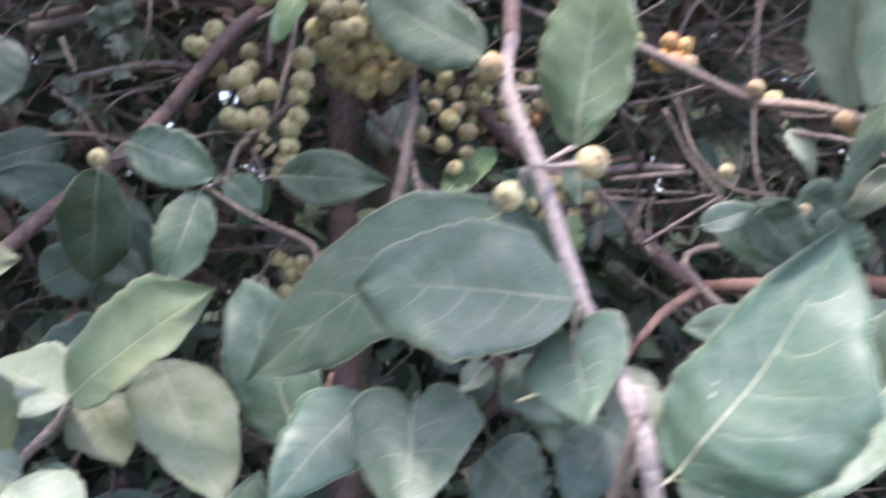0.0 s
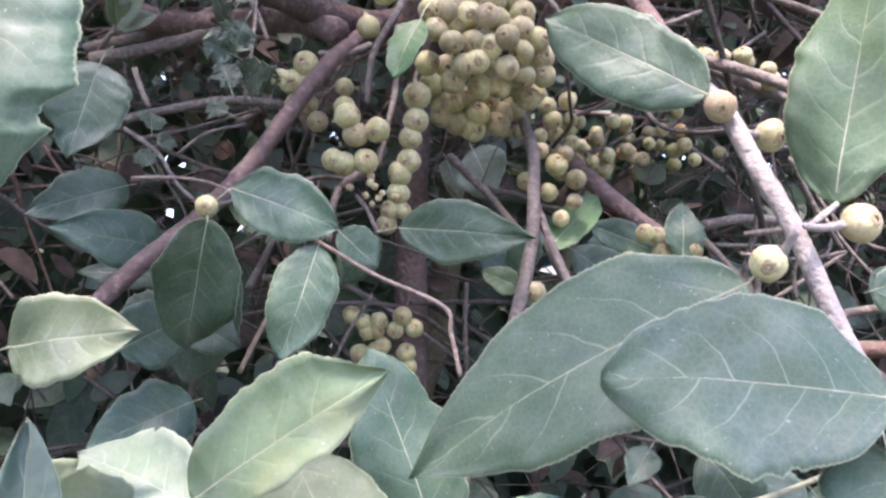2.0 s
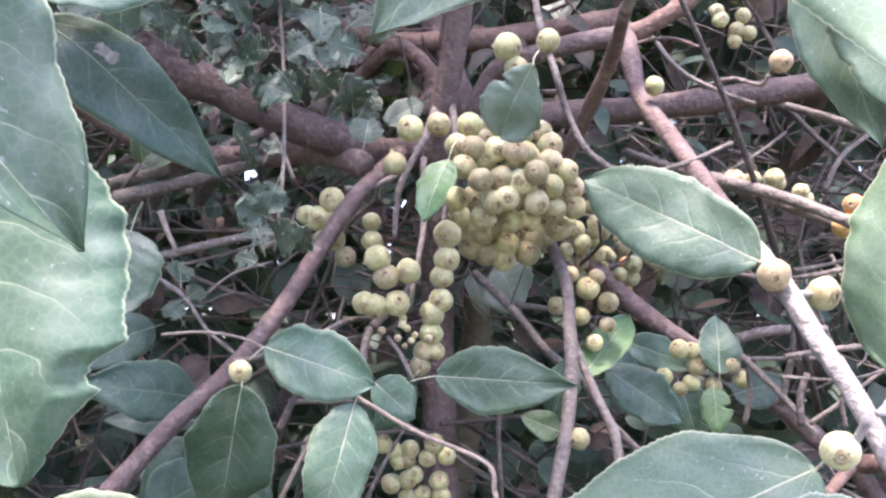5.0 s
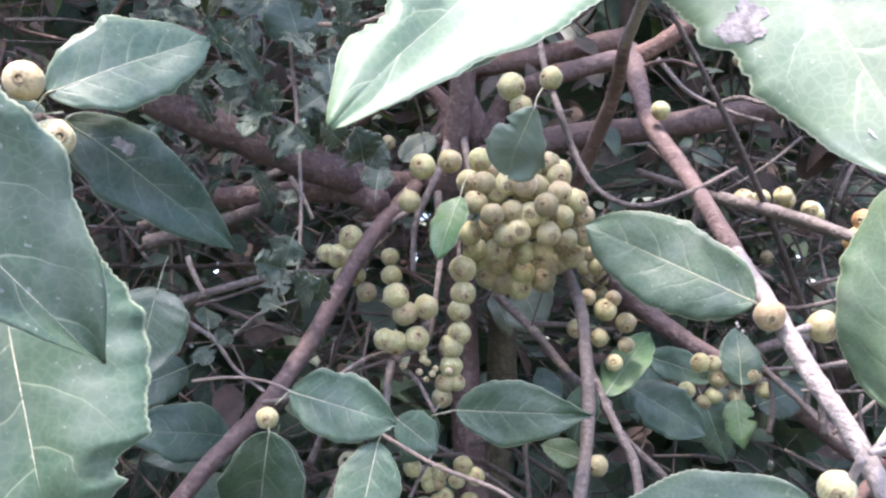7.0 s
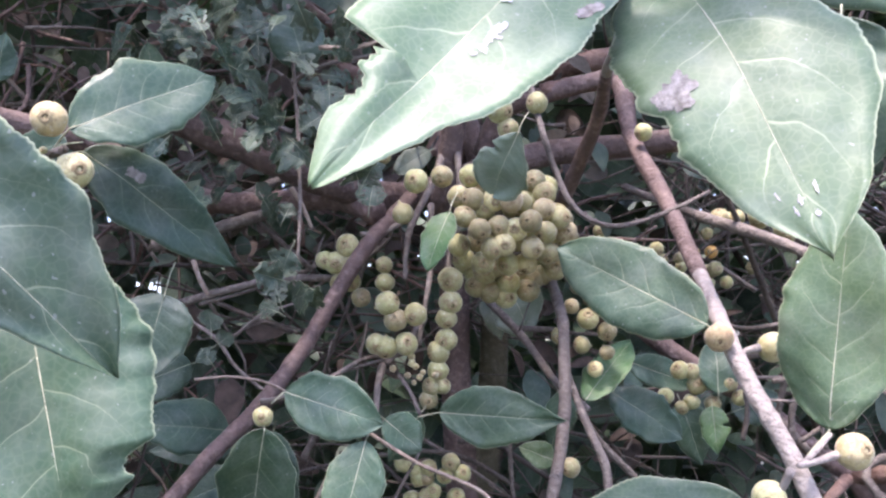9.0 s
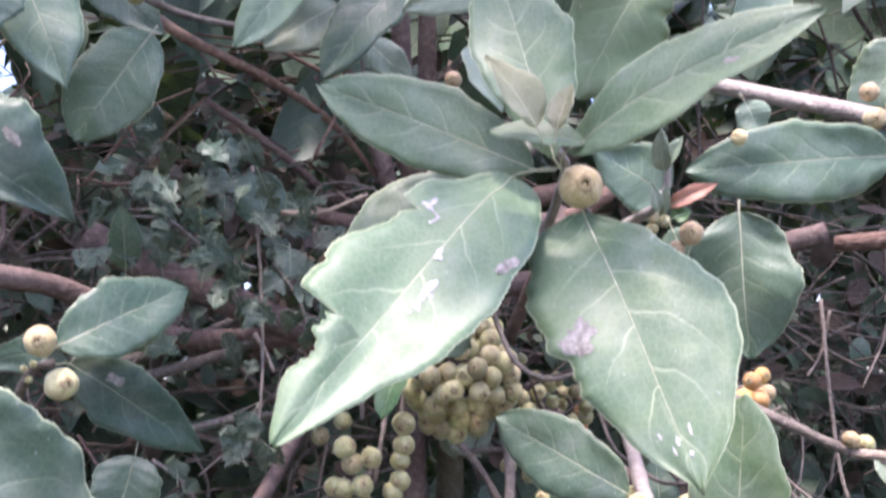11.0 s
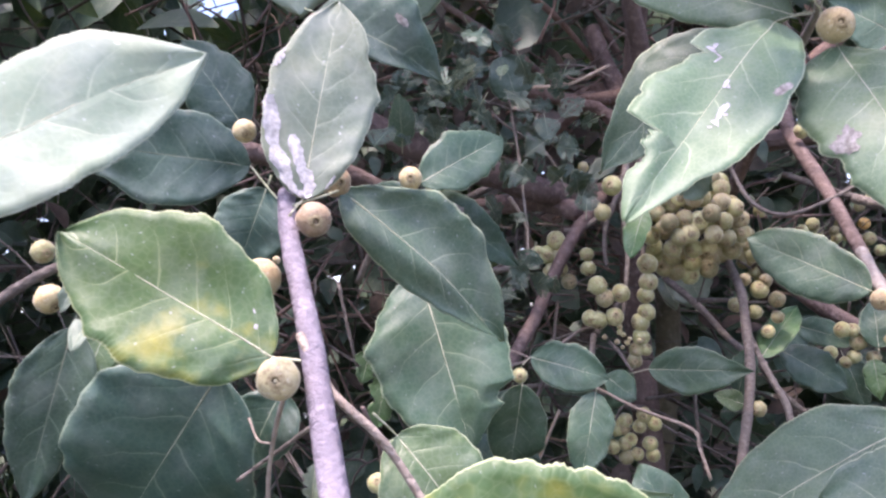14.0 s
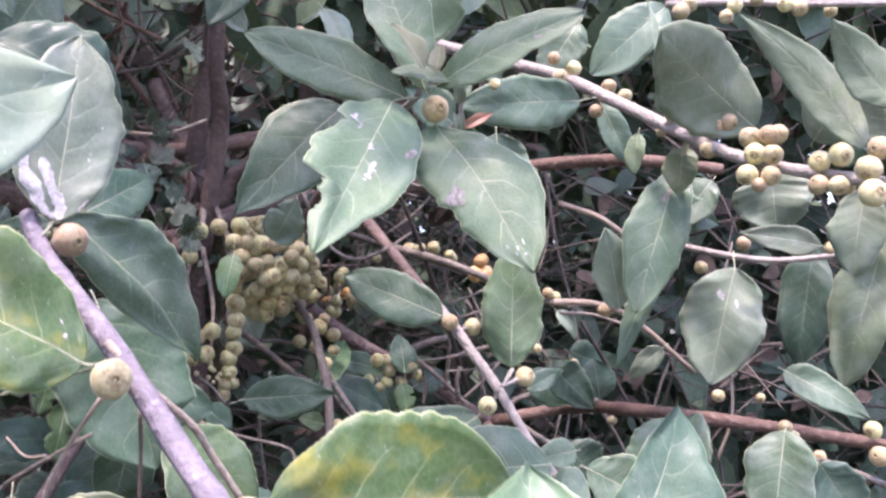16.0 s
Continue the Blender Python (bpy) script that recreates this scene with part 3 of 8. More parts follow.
fig(limb, (-0.092, 0.827, 1.576), 0.0108, (0.07, -1.00, -0.01))
fig(limb, (-0.071, 0.833, 1.566), 0.0109, (0.02, -0.82, 0.57))
fig(limb, (-0.053, 0.841, 1.559), 0.0110, (0.07, -0.94, 0.32))
fig(limb, (-0.111, 0.824, 1.589), 0.0108, (-0.72, -0.69, 0.10))
fig(limb, (-0.100, 0.834, 1.565), 0.0109, (-0.44, -0.90, -0.03))
fig(limb, (-0.049, 0.847, 1.569), 0.0111, (-0.59, -0.76, -0.26))
fig(limb, (-0.079, 0.849, 1.575), 0.0112, (0.50, -0.27, -0.82))
fig(limb, (-0.060, 0.848, 1.577), 0.0112, (0.12, -0.99, -0.10))
fig(limb, (-0.074, 0.837, 1.554), 0.0109, (0.45, -0.87, -0.20))
fig(limb, (-0.088, 0.835, 1.559), 0.0109, (-0.27, -0.75, 0.60))
fig(limb, (-0.038, 0.851, 1.575), 0.0112, (-0.59, 0.31, -0.75))
fig(limb, (-0.097, 0.832, 1.606), 0.0110, (0.01, -0.96, -0.28))
fig(limb, (-0.063, 0.835, 1.636), 0.0111, (0.21, -0.30, -0.93))
fig(limb, (-0.077, 0.827, 1.663), 0.0110, (-0.32, -0.94, 0.12))
fig(limb, (-0.042, 0.842, 1.647), 0.0112, (0.15, -0.59, -0.79))
fig(limb, (-0.064, 0.844, 1.651), 0.0099, (0.13, -0.94, -0.32))
fig(limb, (-0.023, 0.820, 1.582), 0.0091, (0.18, -0.60, 0.78))
fig(limb, (-0.031, 0.844, 1.655), 0.0112, (-0.25, -0.89, -0.39))
fig(limb, (-0.046, 0.856, 1.612), 0.0102, (-0.19, -0.39, -0.90))
fig(limb, (-0.091, 0.821, 1.637), 0.0094, (-0.27, -0.87, -0.41))
fig(limb, (-0.024, 0.829, 1.627), 0.0102, (-0.04, -0.70, -0.71))
fig(limb, (-0.023, 0.835, 1.611), 0.0101, (0.33, -0.90, -0.28))
fig(limb, (-0.034, 0.828, 1.648), 0.0104, (-0.07, -0.94, -0.34))
fig(limb, (-0.060, 0.849, 1.608), 0.0094, (-0.33, -0.88, -0.34))
fig(limb, (-0.061, 0.848, 1.607), 0.0110, (0.39, -0.92, -0.04))
fig(limb, (-0.062, 0.844, 1.612), 0.0100, (-0.47, -0.84, 0.27))
fig(limb, (-0.085, 0.857, 1.609), 0.0110, (-0.36, -0.93, -0.13))
fig(limb, (-0.069, 0.816, 1.656), 0.0090, (-0.28, -0.96, -0.09))
fig(limb, (-0.045, 0.819, 1.590), 0.0105, (-0.36, -0.83, -0.42))
fig(limb, (-0.020, 0.831, 1.622), 0.0110, (-0.02, -0.83, -0.56))
fig(limb, (-0.079, 0.821, 1.644), 0.0103, (0.29, -0.79, -0.55))
fig(limb, (-0.069, 0.819, 1.664), 0.0101, (-0.24, -0.89, 0.38))
fig(limb, (-0.084, 0.842, 1.668), 0.0097, (-0.22, -0.97, -0.04))
fig(limb, (-0.084, 0.850, 1.657), 0.0104, (-0.11, -0.96, 0.24))
fig(limb, (-0.068, 0.850, 1.666), 0.0106, (0.14, -0.85, -0.51))
fig(limb, (-0.030, 0.825, 1.614), 0.0100, (0.15, -0.99, 0.06))
fig(limb, (-0.089, 0.813, 1.651), 0.0089, (0.37, -0.93, 0.01))
fig(limb, (-0.083, 0.828, 1.580), 0.0099, (0.17, -0.98, 0.12))
fig(limb, (-0.110, 0.841, 1.586), 0.0094, (0.00, -1.00, -0.05))
fig(limb, (-0.101, 0.836, 1.575), 0.0100, (0.11, -0.82, -0.56))
fig(limb, (-0.031, 0.843, 1.588), 0.0099, (-0.16, -0.98, -0.13))
fig(limb, (-0.042, 0.814, 1.635), 0.0090, (0.20, -0.94, -0.28))
fig(limb, (-0.149, 0.791, 1.656), 0.0109, (-0.31, -0.95, 0.00))
fig(limb, (-0.126, 0.790, 1.659), 0.0099, (-0.23, -0.76, -0.60))
fig(limb, (-0.162, 0.794, 1.628), 0.0095, (0.23, 0.30, -0.93))
fig(limb, (-0.217, 0.834, 1.607), 0.0109, (-0.20, -0.98, 0.08))
fig(limb, (-0.229, 0.836, 1.592), 0.0104, (0.04, -0.97, -0.25))
fig(limb, (-0.225, 0.838, 1.573), 0.0099, (-0.29, -0.72, -0.63))
fig(limb, (-0.239, 0.836, 1.595), 0.0085, (0.12, -0.96, -0.26))
fig(limb, (-0.216, 0.836, 1.590), 0.0090, (0.10, -0.90, -0.43))
fig(limb, (-0.207, 0.839, 1.559), 0.0090, (0.26, -0.93, -0.27))
fig(limb, (-0.184, 0.837, 1.572), 0.0090, (0.12, -0.37, -0.92))
fig(limb, (-0.184, 0.835, 1.588), 0.0080, (-0.05, -0.84, -0.53))
fig(limb, (-0.216, 0.838, 1.574), 0.0094, (0.27, -0.80, -0.53))
fig(limb, (-0.175, 0.759, 1.548), 0.0102, (0.88, -0.41, 0.25))
fig(limb, (-0.169, 0.761, 1.534), 0.0097, (-0.03, -0.97, 0.24))
fig(limb, (-0.152, 0.760, 1.538), 0.0097, (-0.43, -0.81, -0.40))
fig(limb, (-0.186, 0.764, 1.515), 0.0089, (0.12, -0.86, -0.50))
fig(limb, (-0.178, 0.764, 1.512), 0.0097, (-0.02, -0.55, -0.83))
fig(limb, (-0.161, 0.763, 1.514), 0.0097, (0.19, -0.96, 0.22))
fig(limb, (-0.122, 0.766, 1.566), 0.0108, (-0.34, -0.84, -0.43))
fig(limb, (-0.123, 0.768, 1.547), 0.0099, (0.21, -0.91, -0.35))
fig(limb, (-0.127, 0.770, 1.534), 0.0090, (0.15, -0.70, -0.70))
fig(limb, (-0.128, 0.772, 1.516), 0.0094, (-0.29, -0.92, -0.26))
fig(limb, (-0.135, 0.774, 1.506), 0.0099, (-0.89, -0.36, -0.28))
fig(limb, (-0.136, 0.776, 1.491), 0.0090, (-0.00, -0.89, -0.46))
fig(limb, (-0.142, 0.777, 1.478), 0.0081, (-0.35, -0.83, 0.44))
fig(limb, (-0.145, 0.779, 1.467), 0.0081, (0.01, -0.98, -0.21))
fig(limb, (-0.133, 0.777, 1.478), 0.0072, (0.59, -0.65, 0.48))
fig(limb, (-0.157, 0.765, 1.503), 0.0031, (0.41, -0.81, -0.41), "cream")
fig(limb, (-0.154, 0.766, 1.495), 0.0027, (0.23, -0.82, -0.53), "cream")
fig(limb, (-0.161, 0.766, 1.488), 0.0029, (-0.30, -0.95, 0.06), "cream")
fig(limb, (-0.151, 0.766, 1.486), 0.0027, (0.12, -0.85, 0.51), "cream")
fig(limb, (-0.148, 0.766, 1.490), 0.0024, (-0.37, -0.93, 0.04), "cream")
fig(limb, (-0.173, 0.766, 1.494), 0.0029, (0.06, -0.90, 0.43), "cream")
fig(limb, (-0.138, 0.766, 1.487), 0.0031, (-0.14, -0.98, -0.16), "cream")
fig(limb, (-0.156, 0.767, 1.482), 0.0022, (0.35, -0.94, -0.01), "cream")
fig(limb, (-0.157, 0.765, 1.498), 0.0035, (0.86, -0.42, 0.28), "cream")
leaf(limb, (-0.120, 0.749, 1.621), (-0.140, 0.730, 1.571), 0.027, (-0.21, -0.89, 0.41), "elliptic", 0.03, 0.2, "young", stalk=(-0.113, 0.771, 1.641))
leaf(limb, (-0.066, 0.652, 1.661), (-0.086, 0.692, 1.623), 0.046, (-0.50, -0.71, -0.50), "obovate", 0.05, 0.1, "pale", stalk=(-0.047, 0.741, 1.705), bites=((0.35, -1, 0.35, 0.05),))
stem(limb, [(-0.048, 0.774, 1.764), (-0.047, 0.740, 1.713), (-0.044, 0.705, 1.674), (-0.035, 0.709, 1.642), (-0.023, 0.692, 1.609), (0.004, 0.693, 1.595), (0.045, 0.711, 1.605), (0.088, 0.728, 1.624)], 0.0029, 0.0016, "dull", "twig")
fig(limb, (-0.076, 0.718, 1.696), 0.0107, (0.74, -0.58, -0.33))
fig(limb, (-0.046, 0.717, 1.700), 0.0090, (-0.80, -0.60, 0.02))
fig(limb, (-0.070, 0.720, 1.681), 0.0086, (-0.20, -0.97, -0.13))
fig(limb, (-0.178, 0.808, 1.683), 0.0063, (0.27, -0.83, -0.49))
leaf(limb, (-0.139, 0.865, 1.700), (-0.172, 0.849, 1.677), 0.024, (0.28, -0.92, 0.26), "round", 0.05, 0.1, "eaten")

# the red-brown branch that runs down from the bunch

shoot_brown = thing("fig_branch", (-0.165, 0.892, 1.650), "red-brown fig branch with small leaves, shade put into their dark green", "branch", "fig branches")
stem(shoot_brown, [(-0.160, 0.891, 1.660), (-0.197, 0.838, 1.610), (-0.225, 0.804, 1.560), (-0.246, 0.770, 1.517), (-0.276, 0.736, 1.471), (-0.308, 0.701, 1.435), (-0.332, 0.676, 1.404), (-0.356, 0.660, 1.376)], 0.0077, 0.0061, "brown")
stem(shoot_brown, [(-0.274, 0.726, 1.474), (-0.256, 0.715, 1.476), (-0.244, 0.714, 1.482)], 0.0020, 0.0015, "dull", "twig")
stem(shoot_brown, [(-0.323, 0.715, 1.493), (-0.295, 0.714, 1.494), (-0.265, 0.703, 1.489), (-0.242, 0.699, 1.478)], 0.0012, 0.0009, "straw", "dry_twig", label="bleached dry twig")
fig(shoot_brown, (-0.253, 0.644, 1.467), 0.0071, (0.07, -0.98, -0.19))
leaf(shoot_brown, (-0.251, 0.639, 1.459), (-0.276, 0.694, 1.375), 0.055, (-0.02, -0.84, -0.54), "elliptic", 0.05, 0.12, "mid", stalk=(-0.255, 0.654, 1.473), rows=40)
leaf(shoot_brown, (-0.244, 0.674, 1.482), (-0.173, 0.673, 1.456), 0.045, (0.05, -0.98, 0.18), "elliptic", 0.05, 0.08, "mid", stalk=(-0.254, 0.674, 1.474))
leaf(shoot_brown, (-0.186, 0.673, 1.445), (-0.207, 0.653, 1.371), 0.043, (0.21, -0.96, 0.20), "elliptic", 0.04, 0.1, "mid", stalk=(-0.179, 0.693, 1.461))
leaf(shoot_brown, (-0.176, 0.713, 1.457), (-0.149, 0.722, 1.431), 0.032, (0.42, -0.90, 0.10), "elliptic", 0.03, 0.1, "mid")
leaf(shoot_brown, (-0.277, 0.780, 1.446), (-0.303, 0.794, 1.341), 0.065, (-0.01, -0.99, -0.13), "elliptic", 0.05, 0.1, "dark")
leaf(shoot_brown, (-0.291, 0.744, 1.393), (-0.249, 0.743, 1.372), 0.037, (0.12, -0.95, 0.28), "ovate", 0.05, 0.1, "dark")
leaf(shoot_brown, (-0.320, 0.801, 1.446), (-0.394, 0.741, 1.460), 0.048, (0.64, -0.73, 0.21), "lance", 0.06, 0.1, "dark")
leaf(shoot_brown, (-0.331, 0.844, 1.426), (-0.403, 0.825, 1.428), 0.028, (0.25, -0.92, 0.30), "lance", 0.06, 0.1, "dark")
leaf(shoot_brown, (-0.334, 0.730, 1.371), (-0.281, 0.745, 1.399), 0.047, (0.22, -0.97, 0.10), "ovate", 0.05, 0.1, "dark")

# small boat-shaped leaf and bleached broken twig below the bunch

shoot_mid = thing("fig_twig", (-0.163, 0.800, 1.505), "thin grey twig with a boat-shaped leaf and dry tip", "branch", "fig branches")
stem(shoot_mid, [(-0.183, 0.801, 1.497), (-0.176, 0.810, 1.506), (-0.163, 0.819, 1.516), (-0.150, 0.846, 1.537)], 0.0040, 0.0038, "dull")
stem(shoot_mid, [(-0.185, 0.801, 1.497), (-0.188, 0.784, 1.479), (-0.188, 0.756, 1.453)], 0.0036, 0.0025, "dull", "twig")
stem(shoot_mid, [(-0.169, 0.772, 1.489), (-0.159, 0.753, 1.476), (-0.150, 0.740, 1.457)], 0.0019, 0.0016, "dull", "twig")
stem(shoot_mid, [(-0.220, 0.733, 1.489), (-0.200, 0.771, 1.502), (-0.181, 0.810, 1.506)], 0.0018, 0.0020, "dull", "twig")
leaf(shoot_mid, (-0.134, 0.717, 1.460), (-0.039, 0.691, 1.452), 0.045, (-0.26, -0.96, 0.06), "lance", 0.05, 0.12, "mid", stalk=(-0.151, 0.723, 1.457))
leaf(shoot_mid, (-0.151, 0.745, 1.457), (-0.179, 0.771, 1.418), 0.029, (-0.40, -0.87, -0.29), "ovate", 0.04, 0.1, "mid")
stem(shoot_mid, [(-0.194, 0.717, 1.451), (-0.178, 0.702, 1.442), (-0.148, 0.688, 1.425), (-0.103, 0.675, 1.405), (-0.098, 0.672, 1.387), (-0.092, 0.665, 1.360)], 0.0015, 0.0016, "straw", "dry_twig", label="bleached dry twig, snapped and bent")
fig(limb, (0.101, 1.125, 1.561), 0.0102, (-0.24, -0.96, 0.17))
fig(limb, (0.043, 1.119, 1.599), 0.0092, (-0.16, -0.99, 0.00))
fig(limb, (0.059, 1.173, 1.587), 0.0087, (-0.09, -0.96, 0.28))
fig(limb, (0.103, 1.086, 1.611), 0.0088, (-0.44, -0.85, 0.29))
fig(limb, (0.038, 1.108, 1.615), 0.0088, (0.03, -1.00, -0.07))
fig(limb, (0.036, 1.088, 1.577), 0.0091, (-0.34, -0.91, 0.21))
fig(limb, (0.135, 1.162, 1.625), 0.0101, (0.35, -0.80, -0.49))
fig(limb, (0.048, 1.118, 1.556), 0.0098, (0.03, -0.93, -0.37))
fig(limb, (0.114, 1.065, 1.574), 0.0088, (-0.55, -0.76, -0.35))
fig(limb, (-0.021, 1.092, 1.601), 0.0092, (0.41, -0.91, -0.05))
fig(limb, (0.087, 1.182, 1.592), 0.0099, (-0.07, -0.04, 1.00))
fig(limb, (0.051, 1.061, 1.582), 0.0085, (0.05, -1.00, -0.06))
fig(limb, (0.073, 1.182, 1.569), 0.0104, (-0.52, -0.65, -0.56))
fig(limb, (0.053, 1.086, 1.603), 0.0100, (-0.09, -0.97, 0.23))
fig(limb, (0.017, 1.073, 1.637), 0.0085, (-0.11, -0.36, -0.93))
fig(limb, (0.072, 1.052, 1.559), 0.0078, (-0.50, -0.63, -0.59))
fig(limb, (0.013, 1.047, 1.586), 0.0085, (0.38, -0.86, 0.33))
fig(limb, (-0.006, 1.070, 1.595), 0.0089, (0.04, -0.76, -0.65))
fig(limb, (0.064, 1.153, 1.651), 0.0096, (-0.29, -0.94, -0.19))
fig(limb, (0.037, 1.096, 1.562), 0.0083, (-0.41, -0.83, 0.37))
fig(limb, (0.047, 1.055, 1.606), 0.0088, (-0.43, -0.89, -0.11))
fig(limb, (0.102, 1.116, 1.576), 0.0103, (-0.11, -0.85, -0.52))
fig(limb, (0.036, 1.083, 1.594), 0.0099, (-0.20, -0.96, 0.21))
fig(limb, (0.061, 1.082, 1.610), 0.0094, (-0.62, -0.68, -0.39))
fig(limb, (0.088, 1.108, 1.594), 0.0096, (0.12, -0.61, -0.78))
fig(limb, (0.024, 1.095, 1.577), 0.0098, (0.72, -0.69, 0.07))
fig(limb, (0.199, 1.281, 1.634), 0.0095, (-0.20, -0.51, -0.83))
fig(limb, (0.077, 1.180, 1.579), 0.0098, (0.19, -0.96, -0.18))
fig(limb, (0.117, 1.281, 1.568), 0.0101, (0.13, -0.97, 0.19), "ripe")
fig(limb, (0.280, 1.240, 1.602), 0.0088, (-0.39, -0.92, 0.02))
fig(limb, (0.206, 1.195, 1.596), 0.0100, (-0.00, -0.81, -0.59))
fig(limb, (0.218, 1.151, 1.578), 0.0083, (-0.70, -0.64, -0.32))
fig(limb, (0.100, 1.155, 1.549), 0.0082, (-0.18, -0.98, -0.02), "ripe")
fig(limb, (0.191, 1.257, 1.584), 0.0103, (-0.29, -0.74, 0.61))
fig(limb, (0.161, 1.248, 1.620), 0.0087, (0.45, -0.84, 0.29))
fig(limb, (0.137, 1.180, 1.590), 0.0086, (-0.40, -0.77, -0.49), "ripe")
fig(limb, (0.177, 1.221, 1.569), 0.0101, (-0.02, -1.00, 0.09))
fig(limb, (0.105, 1.190, 1.617), 0.0084, (-0.55, -0.83, -0.11))
fig(limb, (0.160, 1.151, 1.612), 0.0073, (-0.74, 0.15, 0.66))
fig(limb, (0.079, 1.160, 1.595), 0.0085, (-0.01, -1.00, -0.09))
fig(limb, (0.131, 1.247, 1.583), 0.0098, (-0.28, -0.96, -0.00), "ripe")
fig(limb, (0.156, 1.250, 1.631), 0.0084, (-0.41, -0.91, 0.02))
fig(limb, (0.212, 1.188, 1.621), 0.0085, (-0.55, -0.83, -0.00), "ripe")
fig(limb, (0.117, 1.217, 1.587), 0.0098, (-0.25, -0.92, -0.30), "ripe")
fig(limb, (0.159, 1.174, 1.581), 0.0098, (0.11, -0.99, 0.10))
fig(limb, (0.159, 1.284, 1.612), 0.0084, (0.39, -0.86, -0.32))
fig(limb, (0.149, 1.176, 1.583), 0.0080, (-0.33, -0.93, 0.15))
fig(limb, (0.172, 1.189, 1.604), 0.0079, (-0.42, -0.88, -0.22))
fig(limb, (0.215, 1.227, 1.583), 0.0094, (0.09, -0.57, -0.82))
fig(limb, (0.188, 1.187, 1.621), 0.0089, (0.40, -0.91, 0.11))
fig(limb, (0.204, 1.172, 1.594), 0.0092, (0.45, -0.62, -0.65))
fig(limb, (0.213, 1.205, 1.648), 0.0080, (0.13, -0.95, -0.28))
fig(limb, (0.199, 1.235, 1.609), 0.0087, (-0.04, -0.47, -0.88))
fig(limb, (0.176, 1.267, 1.579), 0.0106, (0.11, -0.34, 0.93))
fig(limb, (0.205, 1.150, 1.596), 0.0095, (0.16, -0.98, -0.08))
fig(limb, (0.151, 1.205, 1.594), 0.0097, (-0.56, -0.83, 0.07), "ripe")

# grey stems hanging beside the bunch

shoot_grey = thing("fig_branch", (-0.030, 0.857, 1.581), "slender grey fig stems with ring scars and one fig", "branch", "fig branches")
stem(shoot_grey, [(-0.031, 0.893, 1.618), (-0.030, 0.859, 1.571), (-0.027, 0.803, 1.531), (-0.031, 0.768, 1.493), (-0.035, 0.742, 1.460), (-0.044, 0.717, 1.422), (-0.058, 0.692, 1.380), (-0.070, 0.677, 1.341)], 0.0052, 0.0046, "dull")
stem(shoot_grey, [(-0.030, 0.768, 1.487), (-0.023, 0.752, 1.460), (-0.016, 0.734, 1.436), (-0.008, 0.727, 1.413), (-0.008, 0.720, 1.383), (-0.010, 0.715, 1.350)], 0.0030, 0.0038, "dull", "side_stem")
stem(shoot_grey, [(-0.022, 0.792, 1.459), (-0.001, 0.796, 1.424), (0.030, 0.799, 1.389), (0.060, 0.804, 1.345)], 0.0028, 0.0033, "dull", "side_stem")
stem(shoot_grey, [(-0.086, 1.053, 1.563), (-0.050, 0.987, 1.516), (-0.028, 0.911, 1.475), (-0.006, 0.833, 1.450)], 0.0049, 0.0032, "dull", "side_stem")
fig(shoot_grey, (-0.036, 0.717, 1.415), 0.0077, (-0.66, -0.72, -0.21))
leaf(shoot_grey, (-0.046, 0.737, 1.418), (-0.074, 0.736, 1.430), 0.023, (0.16, -0.94, 0.31), "ovate", 0.05, 0.1, "young")
leaf(shoot_grey, (-0.027, 0.791, 1.468), (-0.042, 0.818, 1.415), 0.029, (-0.51, -0.82, -0.27), "ovate", 0.05, 0.1, "mid")
fig(shoot_grey, (0.007, 0.893, 1.532), 0.0107, (-0.02, -0.87, 0.48))
fig(shoot_grey, (0.025, 0.894, 1.519), 0.0096, (-0.07, -0.77, -0.63))
fig(shoot_grey, (0.000, 0.896, 1.507), 0.0086, (-0.95, -0.31, 0.10))
fig(shoot_grey, (0.024, 0.897, 1.499), 0.0075, (0.26, -0.59, -0.77), "cream")
fig(shoot_grey, (0.012, 0.899, 1.483), 0.0080, (-0.31, -0.92, 0.25), "cream")
fig(shoot_grey, (-0.021, 0.895, 1.517), 0.0086, (-0.40, -0.87, -0.31))
fig(shoot_grey, (0.015, 0.891, 1.542), 0.0075, (-0.49, -0.86, -0.13), "cream")
fig(shoot_grey, (-0.008, 0.892, 1.545), 0.0075, (-0.38, -0.92, -0.09), "cream")
fig(shoot_grey, (0.002, 0.888, 1.573), 0.0091, (0.46, -0.69, -0.57))
fig(shoot_grey, (0.015, 0.885, 1.590), 0.0080, (0.05, -0.99, -0.15), "cream")
fig(shoot_grey, (-0.003, 0.886, 1.585), 0.0086, (-0.02, -0.99, -0.15))
leaf(shoot_grey, (-0.000, 0.893, 1.454), (0.057, 0.945, 1.509), 0.039, (0.07, -0.76, 0.65), "elliptic", 0.04, 0.1, "young")
leaf(shoot_grey, (-0.060, 1.061, 1.573), (-0.037, 1.087, 1.519), 0.069, (0.50, -0.84, -0.19), "ovate", 0.05, 0.1, "pale")
leaf(shoot_grey, (-0.088, 1.102, 1.568), (-0.071, 1.108, 1.517), 0.033, (0.44, -0.90, 0.04), "ovate", 0.05, 0.1, "pale")

# brown branch behind, lower

